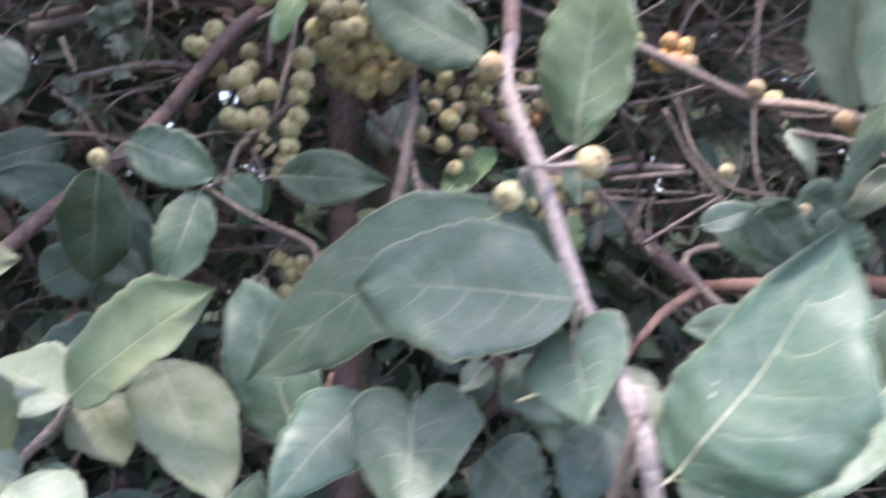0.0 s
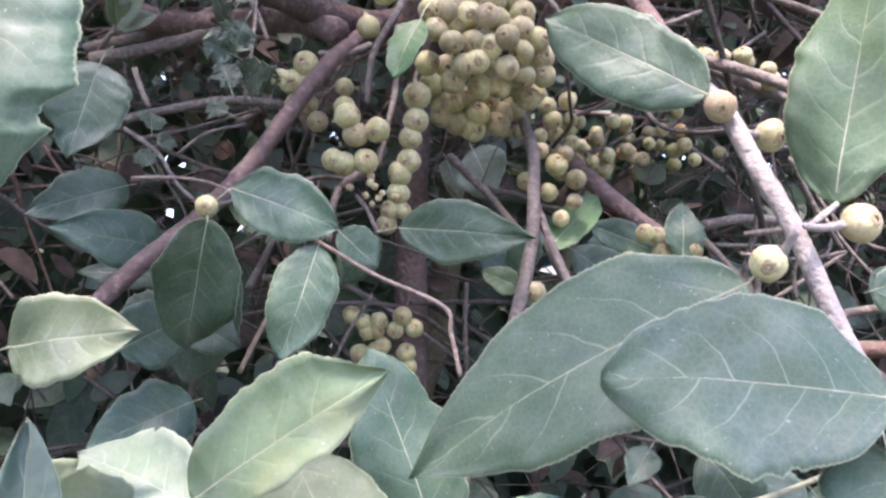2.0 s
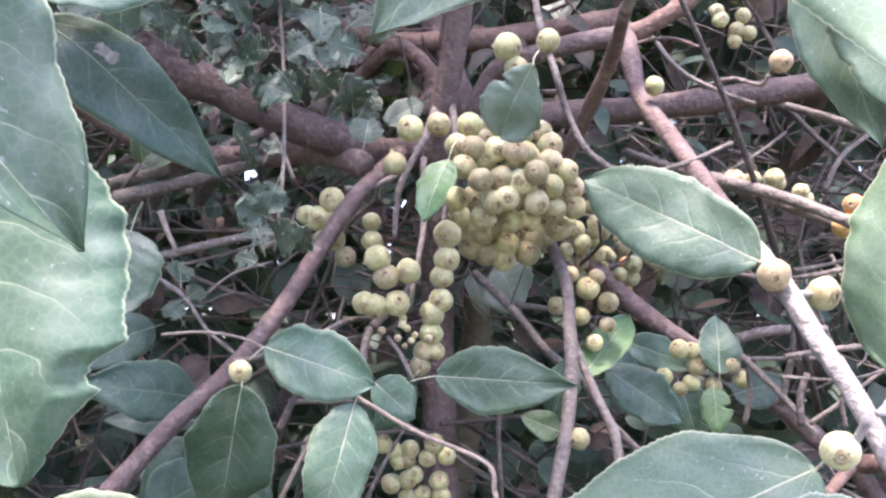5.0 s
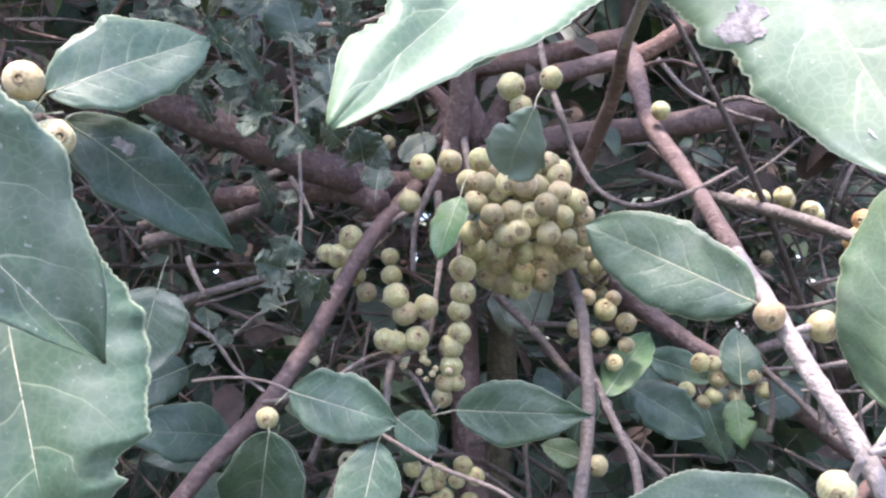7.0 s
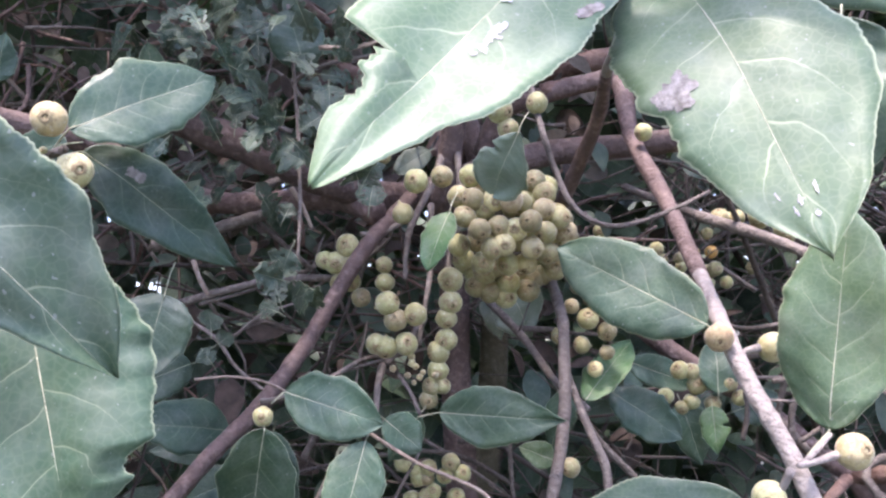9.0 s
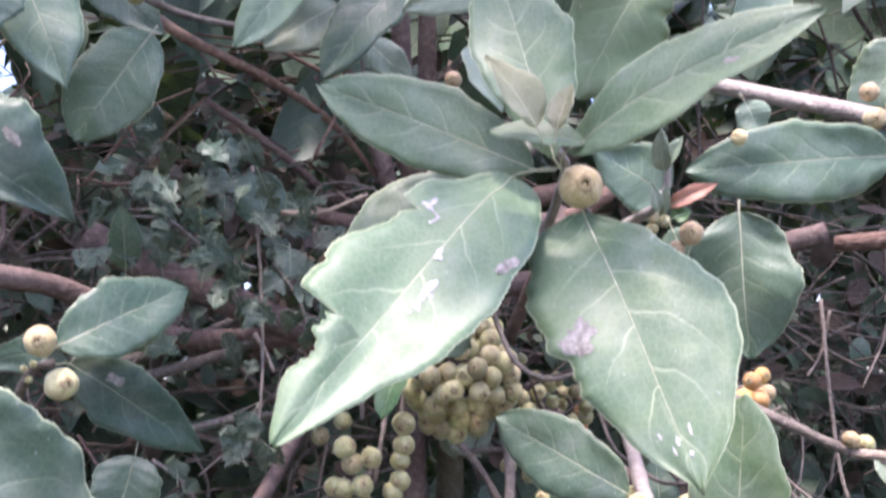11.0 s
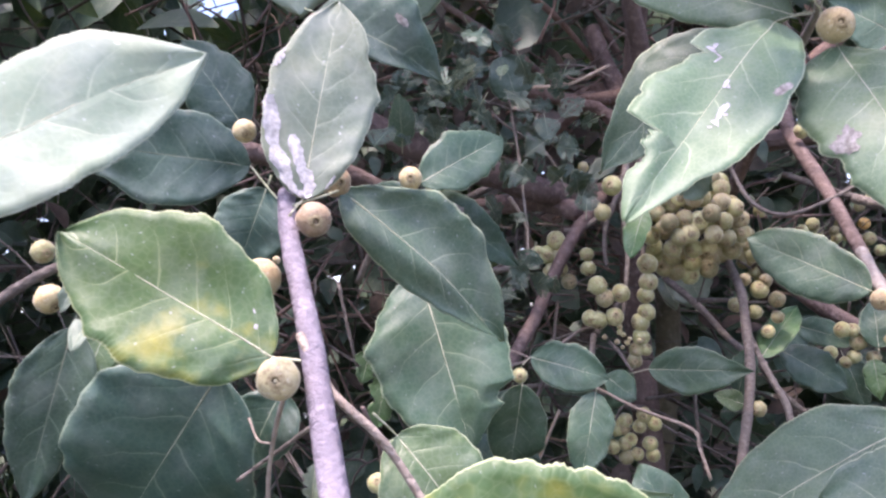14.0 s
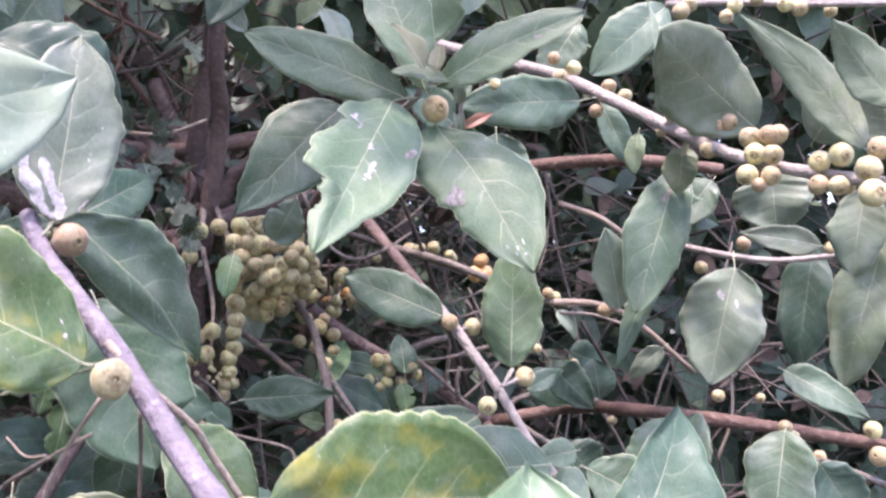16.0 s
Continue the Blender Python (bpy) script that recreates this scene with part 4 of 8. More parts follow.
shoot_low = thing("fig_branch", (0.048, 1.079, 1.564), "brown fig branch low in the shrub with fig bunches", "branch", "fig branches")
stem(shoot_low, [(0.023, 1.116, 1.602), (0.073, 1.081, 1.545), (0.122, 1.056, 1.496), (0.219, 1.045, 1.426), (0.267, 1.040, 1.381), (0.302, 1.034, 1.352), (0.326, 1.030, 1.311)], 0.0112, 0.0100, "brown")
stem(shoot_low, [(0.302, 1.034, 1.352), (0.271, 1.000, 1.341), (0.242, 0.970, 1.328), (0.218, 0.950, 1.308), (0.189, 0.930, 1.281)], 0.0066, 0.0048, "rust", "side_stem")
fig(shoot_low, (0.114, 0.988, 1.476), 0.0101, (-0.65, -0.64, 0.42))
fig(shoot_low, (0.126, 0.988, 1.474), 0.0089, (-0.29, -0.76, 0.58))
fig(shoot_low, (0.131, 0.990, 1.459), 0.0101, (-0.13, -0.96, 0.26))
fig(shoot_low, (0.165, 0.989, 1.460), 0.0095, (-0.08, -0.93, 0.36))
fig(shoot_low, (0.125, 0.992, 1.442), 0.0089, (0.38, -0.37, 0.84))
fig(shoot_low, (0.098, 0.992, 1.449), 0.0089, (-0.29, -0.88, -0.37))
fig(shoot_low, (0.147, 0.992, 1.439), 0.0089, (0.16, -0.74, 0.65))
fig(shoot_low, (0.176, 0.990, 1.444), 0.0089, (-0.60, -0.53, 0.60))
fig(shoot_low, (0.114, 0.993, 1.436), 0.0077, (-0.11, -0.89, -0.45))
fig(shoot_low, (-0.186, 0.986, 1.390), 0.0099, (0.59, -0.42, 0.69))
fig(shoot_low, (-0.174, 0.987, 1.383), 0.0087, (-0.23, -0.47, 0.85))
fig(shoot_low, (-0.159, 0.986, 1.384), 0.0093, (0.51, -0.84, -0.18))
fig(shoot_low, (-0.135, 0.985, 1.389), 0.0099, (-0.10, -0.98, -0.15))
fig(shoot_low, (-0.123, 0.986, 1.377), 0.0093, (0.10, -0.96, 0.26))
fig(shoot_low, (-0.162, 0.988, 1.374), 0.0087, (0.46, -0.88, 0.15))
fig(shoot_low, (-0.142, 0.987, 1.375), 0.0087, (-0.16, -0.96, -0.22))
fig(shoot_low, (-0.178, 0.991, 1.351), 0.0099, (-0.42, -0.81, -0.40))
fig(shoot_low, (-0.162, 0.990, 1.354), 0.0093, (0.43, -0.90, -0.10))
fig(shoot_low, (-0.131, 0.990, 1.352), 0.0099, (0.11, -0.86, 0.50))
fig(shoot_low, (-0.155, 0.989, 1.359), 0.0087, (-0.01, -0.95, 0.30))
fig(shoot_low, (-0.162, 0.992, 1.337), 0.0099, (-0.19, 0.73, -0.65))
fig(shoot_low, (-0.129, 0.991, 1.338), 0.0093, (-0.20, -0.89, -0.42))
fig(shoot_low, (-0.170, 0.988, 1.373), 0.0087, (0.39, -0.35, 0.85))
fig(shoot_low, (-0.148, 0.992, 1.340), 0.0087, (0.21, -0.81, 0.55))
leaf(shoot_low, (0.151, 0.980, 1.451), (0.157, 1.003, 1.511), 0.044, (0.04, -0.94, 0.35), "ovate", 0.05, 0.1, "mid")
leaf(shoot_low, (0.141, 0.972, 1.438), (0.142, 0.968, 1.388), 0.031, (-0.14, -0.99, 0.07), "ovate", 0.05, 0.1, "young", bites=((0.4, 1, 0.5, 0.06),))
leaf(shoot_low, (0.113, 0.992, 1.443), (0.133, 1.001, 1.373), 0.042, (0.11, -0.99, -0.09), "ovate", 0.05, 0.1, "mid", bites=((0.6, 1, 0.5, 0.08),))
leaf(shoot_low, (0.036, 0.972, 1.458), (0.107, 0.967, 1.406), 0.050, (-0.01, -1.00, 0.08), "elliptic", 0.05, 0.1, "dark")
leaf(shoot_low, (0.066, 1.028, 1.487), (0.134, 1.010, 1.457), 0.036, (-0.19, -0.97, 0.15), "elliptic", 0.05, 0.1, "mid")
leaf(shoot_low, (0.174, 1.013, 1.428), (0.234, 1.030, 1.441), 0.045, (0.18, -0.92, 0.34), "ovate", 0.05, 0.1, "dark")

# the pale grey branch in front, with its figs and large leaves

shoot_front = thing("fig_branch", (0.062, 0.921, 1.781), "pale grey fig branch bearing single figs and large toothed leaves", "branch", "fig branches")
stem(shoot_front, [(0.061, 0.930, 1.791), (0.058, 0.903, 1.758), (0.055, 0.856, 1.699), (0.057, 0.749, 1.623), (0.049, 0.627, 1.550)], 0.0105, 0.0058, "brown", "lower_stem")
stem(shoot_front, [(0.054, 0.693, 1.587), (0.049, 0.627, 1.550), (0.038, 0.537, 1.508), (0.043, 0.511, 1.477), (0.053, 0.494, 1.447), (0.073, 0.459, 1.372), (0.089, 0.400, 1.323), (0.097, 0.400, 1.282)], 0.0054, 0.0044, "grey")
fig(shoot_front, (0.029, 0.520, 1.508), 0.0079, (-0.21, -0.91, -0.37), "tan")
fig(shoot_front, (0.070, 0.559, 1.501), 0.0090, (0.46, -0.84, -0.29), "cream")
fig(shoot_front, (0.083, 0.489, 1.448), 0.0094, (0.44, -0.88, 0.18), "cream")
fig(shoot_front, (0.036, 0.480, 1.429), 0.0083, (-0.34, -0.89, -0.31), "cream")
stem(shoot_front, [(0.039, 0.530, 1.504), (0.035, 0.530, 1.507), (0.034, 0.530, 1.508)], 0.0021, 0.0018, "grey", "fruit_stalk")
stem(shoot_front, [(0.045, 0.540, 1.498), (0.055, 0.550, 1.500), (0.064, 0.560, 1.501)], 0.0018, 0.0028, "grey", "fruit_stalk")
stem(shoot_front, [(0.048, 0.469, 1.445), (0.059, 0.479, 1.445), (0.075, 0.489, 1.447)], 0.0015, 0.0022, "grey", "fruit_stalk")
stem(shoot_front, [(0.044, 0.469, 1.443), (0.042, 0.474, 1.436), (0.041, 0.479, 1.431)], 0.0021, 0.0018, "grey", "fruit_stalk")
stem(shoot_front, [(0.051, 0.474, 1.445), (0.059, 0.479, 1.449), (0.072, 0.489, 1.457)], 0.0014, 0.0012, "grey", "fruit_stalk")
leaf(shoot_front, (0.024, 0.524, 1.515), (-0.051, 0.572, 1.567), 0.050, (-0.45, -0.88, 0.18), "elliptic", 0.03, 0.08, "green", stalk=(0.033, 0.532, 1.508))
leaf(shoot_front, (0.076, 0.500, 1.458), (0.093, 0.490, 1.572), 0.058, (-0.55, -0.83, 0.02), "elliptic", 0.03, 0.1, "fresh", stalk=(0.056, 0.479, 1.448))
leaf(shoot_front, (0.032, 0.495, 1.420), (-0.124, 0.556, 1.317), 0.086, (-0.30, -0.82, 0.42), "ovate", 0.03, 0.1, "green", stalk=(0.039, 0.489, 1.429), sway=-0.02, rows=96)
leaf(shoot_front, (0.066, 0.434, 1.375), (-0.045, 0.455, 1.380), 0.078, (-0.15, -0.86, 0.46), "elliptic", 0.05, 0.1, "green", stalk=(0.070, 0.449, 1.373), rows=96, bites=((0.45, 1, 0.1, 0.05), (0.36, 1, 0.08, 0.03)))
leaf(shoot_front, (0.065, 0.434, 1.353), (0.068, 0.400, 1.317), 0.055, (-0.57, -0.67, 0.47), "cordate", 0.03, -0.05, "green", stalk=(0.071, 0.459, 1.372))
leaf(shoot_front, (-0.016, 0.470, 1.313), (-0.018, 0.429, 1.264), 0.070, (-0.19, -0.75, 0.63), "cordate", 0.04, -0.06, "green", stalk=(-0.015, 0.490, 1.320))
leaf(shoot_front, (-0.044, 0.510, 1.315), (-0.094, 0.470, 1.263), 0.052, (0.03, -0.81, 0.59), "ovate", 0.04, 0.1, "mid")
leaf(shoot_front, (0.092, 0.648, 1.311), (0.104, 0.627, 1.226), 0.056, (-0.14, -0.97, 0.21), "ovate", 0.04, 0.1, "dark", bites=((0.4, 1, 0.5, 0.07),))
leaf(shoot_front, (0.121, 0.627, 1.296), (0.166, 0.616, 1.244), 0.040, (-0.10, -0.99, 0.12), "ovate", 0.04, 0.1, "dark")
stem(shoot_front, [(0.046, 0.549, 1.304), (0.070, 0.538, 1.316), (0.087, 0.528, 1.327)], 0.0015, 0.0012, "stalk", "leaf_stalk")
leaf(shoot_front, (0.033, 0.669, 1.313), (0.014, 0.649, 1.293), 0.023, (0.02, -0.72, 0.69), "ovate", 0.04, 0.1, "dark")
leaf(shoot_front, (0.106, 0.400, 1.297), (0.182, 0.400, 1.409), 0.106, (-0.44, -0.85, 0.30), "ovate", 0.04, 0.12, "mid", stalk=(0.094, 0.400, 1.287), sway=-0.05, sides=(1.0, 0.55), skew=(1.0, 1.0), stains=((0.29, 0.32, 0.0015, 'white'), (0.33, 0.42, 0.0011, 'white')), rows=96)
leaf(shoot_front, (0.090, 0.435, 1.342), (0.092, 0.415, 1.305), 0.034, (0.11, -0.70, 0.70), "ovate", 0.04, 0.1, "pale")
leaf(shoot_front, (0.090, 0.470, 1.303), (0.063, 0.450, 1.267), 0.039, (-0.14, -0.82, 0.55), "ovate", 0.04, 0.1, "dark")
leaf(shoot_front, (0.134, 0.500, 1.268), (0.231, 0.500, 1.252), 0.049, (0.06, -0.93, 0.37), "ovate", 0.04, 0.1, "dark")
leaf(shoot_front, (0.253, 0.500, 1.320), (0.191, 0.460, 1.264), 0.050, (-0.19, -0.69, 0.70), "ovate", 0.04, 0.1, "green")
leaf(shoot_front, (0.024, 0.500, 1.284), (0.054, 0.480, 1.258), 0.048, (-0.11, -0.85, 0.52), "ovate", 0.04, 0.1, "dark")
leaf(shoot_front, (0.045, 0.600, 1.323), (0.084, 0.600, 1.277), 0.043, (0.15, -0.98, 0.13), "ovate", 0.04, 0.1, "dark")
stem(shoot_front, [(0.099, 0.467, 1.256), (0.097, 0.458, 1.280), (0.101, 0.458, 1.288), (0.102, 0.463, 1.295), (0.099, 0.468, 1.295)], 0.0012, 0.0007, "straw", "tendril")
stem(shoot_front, [(0.084, 0.497, 1.241), (0.093, 0.487, 1.256), (0.101, 0.473, 1.276), (0.107, 0.468, 1.288)], 0.0017, 0.0012, "straw", "tendril")

# leaves at the foot, with sunlight put into their pale colour

shoot_foot = thing("fig_branch", (-0.255, 0.543, 1.268), "grey fig shoot with dusty leaves, sunlight put into their pale green", "branch", "fig branches")
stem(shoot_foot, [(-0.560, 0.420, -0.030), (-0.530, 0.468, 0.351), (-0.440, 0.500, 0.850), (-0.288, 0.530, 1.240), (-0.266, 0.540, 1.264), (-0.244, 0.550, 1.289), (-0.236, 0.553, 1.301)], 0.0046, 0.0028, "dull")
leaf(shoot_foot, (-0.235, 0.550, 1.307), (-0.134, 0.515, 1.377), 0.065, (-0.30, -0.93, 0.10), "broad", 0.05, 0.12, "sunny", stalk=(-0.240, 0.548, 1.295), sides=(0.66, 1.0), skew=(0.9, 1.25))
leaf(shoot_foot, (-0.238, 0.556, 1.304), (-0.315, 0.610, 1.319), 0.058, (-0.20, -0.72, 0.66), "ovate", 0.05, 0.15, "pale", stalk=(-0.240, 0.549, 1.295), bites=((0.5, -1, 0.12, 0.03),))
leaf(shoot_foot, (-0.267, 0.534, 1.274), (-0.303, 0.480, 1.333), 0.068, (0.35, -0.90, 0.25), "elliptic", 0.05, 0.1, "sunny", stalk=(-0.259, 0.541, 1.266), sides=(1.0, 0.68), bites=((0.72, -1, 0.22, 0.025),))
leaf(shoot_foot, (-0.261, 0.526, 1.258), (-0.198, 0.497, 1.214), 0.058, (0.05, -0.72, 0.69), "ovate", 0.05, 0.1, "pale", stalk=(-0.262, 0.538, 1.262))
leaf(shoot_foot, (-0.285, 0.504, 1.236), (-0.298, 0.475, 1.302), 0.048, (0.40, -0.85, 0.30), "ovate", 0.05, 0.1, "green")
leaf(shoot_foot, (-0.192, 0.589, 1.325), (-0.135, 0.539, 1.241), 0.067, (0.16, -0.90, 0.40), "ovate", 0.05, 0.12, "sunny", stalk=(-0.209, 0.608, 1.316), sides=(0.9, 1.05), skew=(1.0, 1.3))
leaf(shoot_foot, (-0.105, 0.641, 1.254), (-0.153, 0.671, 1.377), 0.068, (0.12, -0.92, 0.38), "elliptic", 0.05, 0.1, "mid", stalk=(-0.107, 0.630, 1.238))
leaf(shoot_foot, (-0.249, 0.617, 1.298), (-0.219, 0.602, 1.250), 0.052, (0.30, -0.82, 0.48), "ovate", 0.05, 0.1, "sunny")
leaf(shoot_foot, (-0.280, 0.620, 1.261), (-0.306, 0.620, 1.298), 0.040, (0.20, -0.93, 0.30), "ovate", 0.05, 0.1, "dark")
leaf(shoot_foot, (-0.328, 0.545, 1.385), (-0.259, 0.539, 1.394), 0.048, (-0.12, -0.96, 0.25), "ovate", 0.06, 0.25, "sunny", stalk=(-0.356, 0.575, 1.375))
leaf(shoot_foot, (-0.125, 0.539, 1.213), (-0.109, 0.521, 1.269), 0.036, (0.10, -0.85, 0.50), "ovate", 0.04, 0.08, "green")
leaf(shoot_foot, (-0.261, 0.566, 1.258), (-0.234, 0.556, 1.236), 0.026, (0.20, -0.88, 0.42), "ovate", 0.05, 0.1, "green")
leaf(shoot_foot, (-0.186, 0.239, 1.329), (-0.185, 0.240, 1.394), 0.018, (0.48, -0.88, 0.01), "elliptic", 0.04, 0.1, "dark")

# the whorl of large leaves round one fig

whorl = thing("fig_branch", (0.081, 0.691, 1.663), "fig shoot tip with a whorl of large green leaves", "branch", "fig branches")
stem(whorl, [(0.007, 0.696, 1.715), (-0.002, 0.544, 1.707), (-0.012, 0.434, 1.700), (-0.019, 0.403, 1.700)], 0.0043, 0.0021, "grey")
stem(whorl, [(0.007, 0.696, 1.715), (0.013, 0.800, 1.703), (-0.010, 0.913, 1.649)], 0.0048, 0.0080, "brown", "side_stem")
fig(whorl, (-0.011, 0.399, 1.680), 0.0113, (0.10, -0.99, -0.11), "tan")
leaf(whorl, (-0.044, 0.406, 1.690), (-0.155, 0.306, 1.560), 0.076, (0.08, -0.92, 0.38), "broad", 0.04, 0.1, "fresh", stalk=(-0.021, 0.410, 1.693), rows=96, stains=((0.4, 0.02, 0.003, 'white'), (0.41, 0.07, 0.002, 'white'), (0.5, 0.22, 0.0038, 'white'), (0.53, 0.23, 0.003, 'white'), (0.56, 0.25, 0.0025, 'white'), (0.58, 0.22, 0.0015, 'white'), (0.52, 0.3, 0.0015, 'white'), (0.25, -0.6, 0.003, 'white'), (0.28, -0.56, 0.003, 'white'), (0.31, -0.52, 0.0022, 'white'), (0.27, -0.66, 0.002, 'white'), (0.34, 0.84, 0.006, 'brown')), bites=((0.06, -1, 0.3, 0.12), (0.285, -1, 0.38, -0.26), (0.585, -1, 0.1, -0.05), (0.695, -1, 0.72, -0.2), (0.80, -1, 0.3, 0.05), (0.85, 1, 0.2, 0.15)), skew=(1.15, 1.0), wave=0.03)
leaf(whorl, (-0.010, 0.404, 1.669), (0.012, 0.319, 1.532), 0.089, (-0.27, -0.84, 0.48), "ovate", 0.05, 0.1, "fresh", stalk=(-0.016, 0.410, 1.693), rows=96, stains=((0.515, -0.63, 0.0100, 'brown'), (0.55, -0.76, 0.0060, 'brown'), (0.86, -0.1, 0.0025, 'white'), (0.84, 0.2, 0.002, 'white'), (0.88, -0.3, 0.002, 'white'), (0.83, -0.4, 0.0015, 'white'), (0.9, 0.1, 0.002, 'white')), bites=((0.60, -1, 0.25, 0.07), (0.47, -1, 0.06, 0.04)), sides=(1.0, 0.93), skew=(0.95, 1.75))
leaf(whorl, (-0.033, 0.407, 1.693), (-0.150, 0.444, 1.762), 0.046, (-0.30, -0.95, 0.01), "elliptic", 0.03, 0.08, "fresh", stalk=(-0.019, 0.410, 1.694))
leaf(whorl, (-0.026, 0.380, 1.690), (-0.044, 0.398, 1.799), 0.053, (-0.18, -0.97, 0.13), "obovate", 0.03, 0.12, "fresh", stalk=(-0.022, 0.384, 1.685))
leaf(whorl, (-0.022, 0.368, 1.690), (0.078, 0.296, 1.724), 0.040, (-0.62, -0.76, 0.21), "elliptic", 0.06, 0.12, "fresh", stalk=(-0.023, 0.384, 1.687), stains=((0.68, -0.3, 0.0028, 'brown'),))
leaf(whorl, (-0.014, 0.359, 1.691), (-0.059, 0.368, 1.702), 0.020, (-0.1, -0.75, 0.65), "elliptic", 0.05, 0.15, "fresh")
leaf(whorl, (-0.037, 0.353, 1.698), (-0.059, 0.352, 1.734), 0.024, (0.35, -0.9, 0.2), "lance", 0.05, 0.5, "withering")
leaf(whorl, (-0.028, 0.353, 1.696), (-0.018, 0.354, 1.719), 0.013, (-0.6, -0.78, -0.1), "lance", 0.05, 0.5, "withering")
leaf(whorl, (-0.059, 0.490, 1.711), (-0.164, 0.502, 1.621), 0.071, (-0.20, -0.97, 0.10), "ovate", 0.06, 0.1, "green", stalk=(-0.032, 0.430, 1.698))

# shoot with a bud beside the whorl

budshoot = thing("fig_branch", (0.059, 0.534, 1.694), "fig shoot with an opening pale bud and dry red sheath", "branch", "fig branches")
stem(budshoot, [(0.055, 0.654, 1.706), (0.057, 0.554, 1.697), (0.058, 0.513, 1.694), (0.063, 0.500, 1.706), (0.060, 0.485, 1.728)], 0.0042, 0.0018, "grey")
leaf(budshoot, (0.060, 0.494, 1.712), (0.057, 0.478, 1.736), 0.013, (-0.57, -0.65, -0.51), "lance", 0.05, 0.4, "pale")
leaf(budshoot, (0.062, 0.493, 1.715), (0.072, 0.484, 1.732), 0.010, (-0.69, -0.72, 0.02), "lance", 0.05, 0.4, "pale")
leaf(budshoot, (0.055, 0.499, 1.687), (0.050, 0.490, 1.704), 0.009, (0.30, -0.87, -0.39), "lance", 0.05, 0.3, "pale")
leaf(budshoot, (0.059, 0.500, 1.685), (0.061, 0.491, 1.703), 0.009, (-0.74, -0.63, -0.23), "lance", 0.05, 0.3, "pale")
leaf(budshoot, (0.064, 0.500, 1.683), (0.075, 0.495, 1.686), 0.014, (-0.47, -0.83, 0.31), "ovate", 0.05, 0.3, "young")
leaf(budshoot, (0.061, 0.499, 1.690), (0.093, 0.492, 1.702), 0.011, (-0.23, -0.97, 0.02), "lance", 0.08, 0.5, "sheath")
fig(budshoot, (0.077, 0.508, 1.674), 0.0077, (-0.27, -0.96, -0.08), "tan")
fig(budshoot, (0.069, 0.515, 1.666), 0.0054, (-0.43, -0.61, -0.67), "tan")
fig(budshoot, (0.129, 0.544, 1.747), 0.0059, (-0.65, -0.72, 0.25), "cream")
leaf(budshoot, (0.123, 0.546, 1.695), (0.123, 0.559, 1.595), 0.075, (-0.51, -0.86, -0.11), "elliptic", 0.04, 0.1, "green")
leaf(budshoot, (0.257, 0.582, 1.739), (0.098, 0.576, 1.733), 0.063, (0.04, -0.99, -0.10), "elliptic", 0.05, 0.12, "green", stalk=(0.285, 0.590, 1.745))
leaf(budshoot, (0.077, 0.551, 1.709), (0.024, 0.541, 1.745), 0.047, (0.13, -0.99, -0.08), "ovate", 0.05, 0.1, "green")
leaf(budshoot, (0.164, 0.615, 1.798), (0.176, 0.622, 1.770), 0.029, (-0.01, -0.97, -0.24), "ovate", 0.05, 0.1, "pale")

# leaves above the whorl

upper = thing("fig_branch", (-0.128, 0.666, 1.982), "high fig branch with drooping dull green leaves", "branch", "fig branches")
stem(upper, [(-0.135, 0.677, 2.023), (-0.122, 0.691, 1.966), (-0.106, 0.719, 1.937), (-0.109, 0.779, 1.855), (-0.103, 0.836, 1.786), (-0.133, 0.900, 1.639)], 0.0069, 0.0122, "brown")
stem(upper, [(-0.014, 0.619, 1.979), (0.002, 0.605, 1.908), (0.017, 0.603, 1.920), (0.041, 0.598, 1.946)], 0.0029, 0.0023, "dull", "twig")
leaf(upper, (-0.145, 0.502, 1.892), (-0.210, 0.498, 1.812), 0.039, (0.12, -0.99, -0.05), "elliptic", 0.05, 0.1, "green")
leaf(upper, (-0.146, 0.549, 1.865), (-0.198, 0.536, 1.828), 0.038, (0.31, -0.95, -0.09), "elliptic", 0.05, 0.1, "pale")
leaf(upper, (-0.092, 0.545, 1.889), (-0.159, 0.542, 1.806), 0.044, (-0.09, -0.99, 0.11), "elliptic", 0.05, 0.1, "dark")
leaf(upper, (-0.000, 0.509, 1.879), (-0.099, 0.497, 1.832), 0.045, (0.16, -0.98, -0.08), "elliptic", 0.05, 0.1, "pale")
leaf(upper, (0.063, 0.458, 1.842), (0.014, 0.515, 1.770), 0.065, (-0.54, -0.80, -0.26), "elliptic", 0.05, 0.1, "sunny", bites=((0.3, 1, 0.2, 0.05),))
leaf(upper, (0.032, 0.441, 1.868), (0.034, 0.452, 1.822), 0.032, (-0.42, -0.88, -0.23), "elliptic", 0.05, 0.1, "pale")
leaf(upper, (-0.054, 0.522, 1.817), (-0.037, 0.515, 1.763), 0.032, (0.25, -0.95, 0.21), "lance", 0.05, 0.3, "pale")
leaf(upper, (-0.222, 0.475, 1.909), (-0.244, 0.488, 1.851), 0.032, (0.03, -0.97, -0.23), "elliptic", 0.05, 0.1, "green")
leaf(upper, (-0.219, 0.498, 1.900), (-0.176, 0.504, 1.880), 0.018, (0.13, -0.99, -0.02), "elliptic", 0.05, 0.1, "pale")
leaf(upper, (-0.132, 0.640, 1.877), (-0.098, 0.649, 1.842), 0.030, (0.13, -0.98, -0.13), "elliptic", 0.05, 0.1, "pale")
fig(upper, (-0.066, 0.565, 1.809), 0.0063, (-0.31, -0.94, -0.14), "tan")
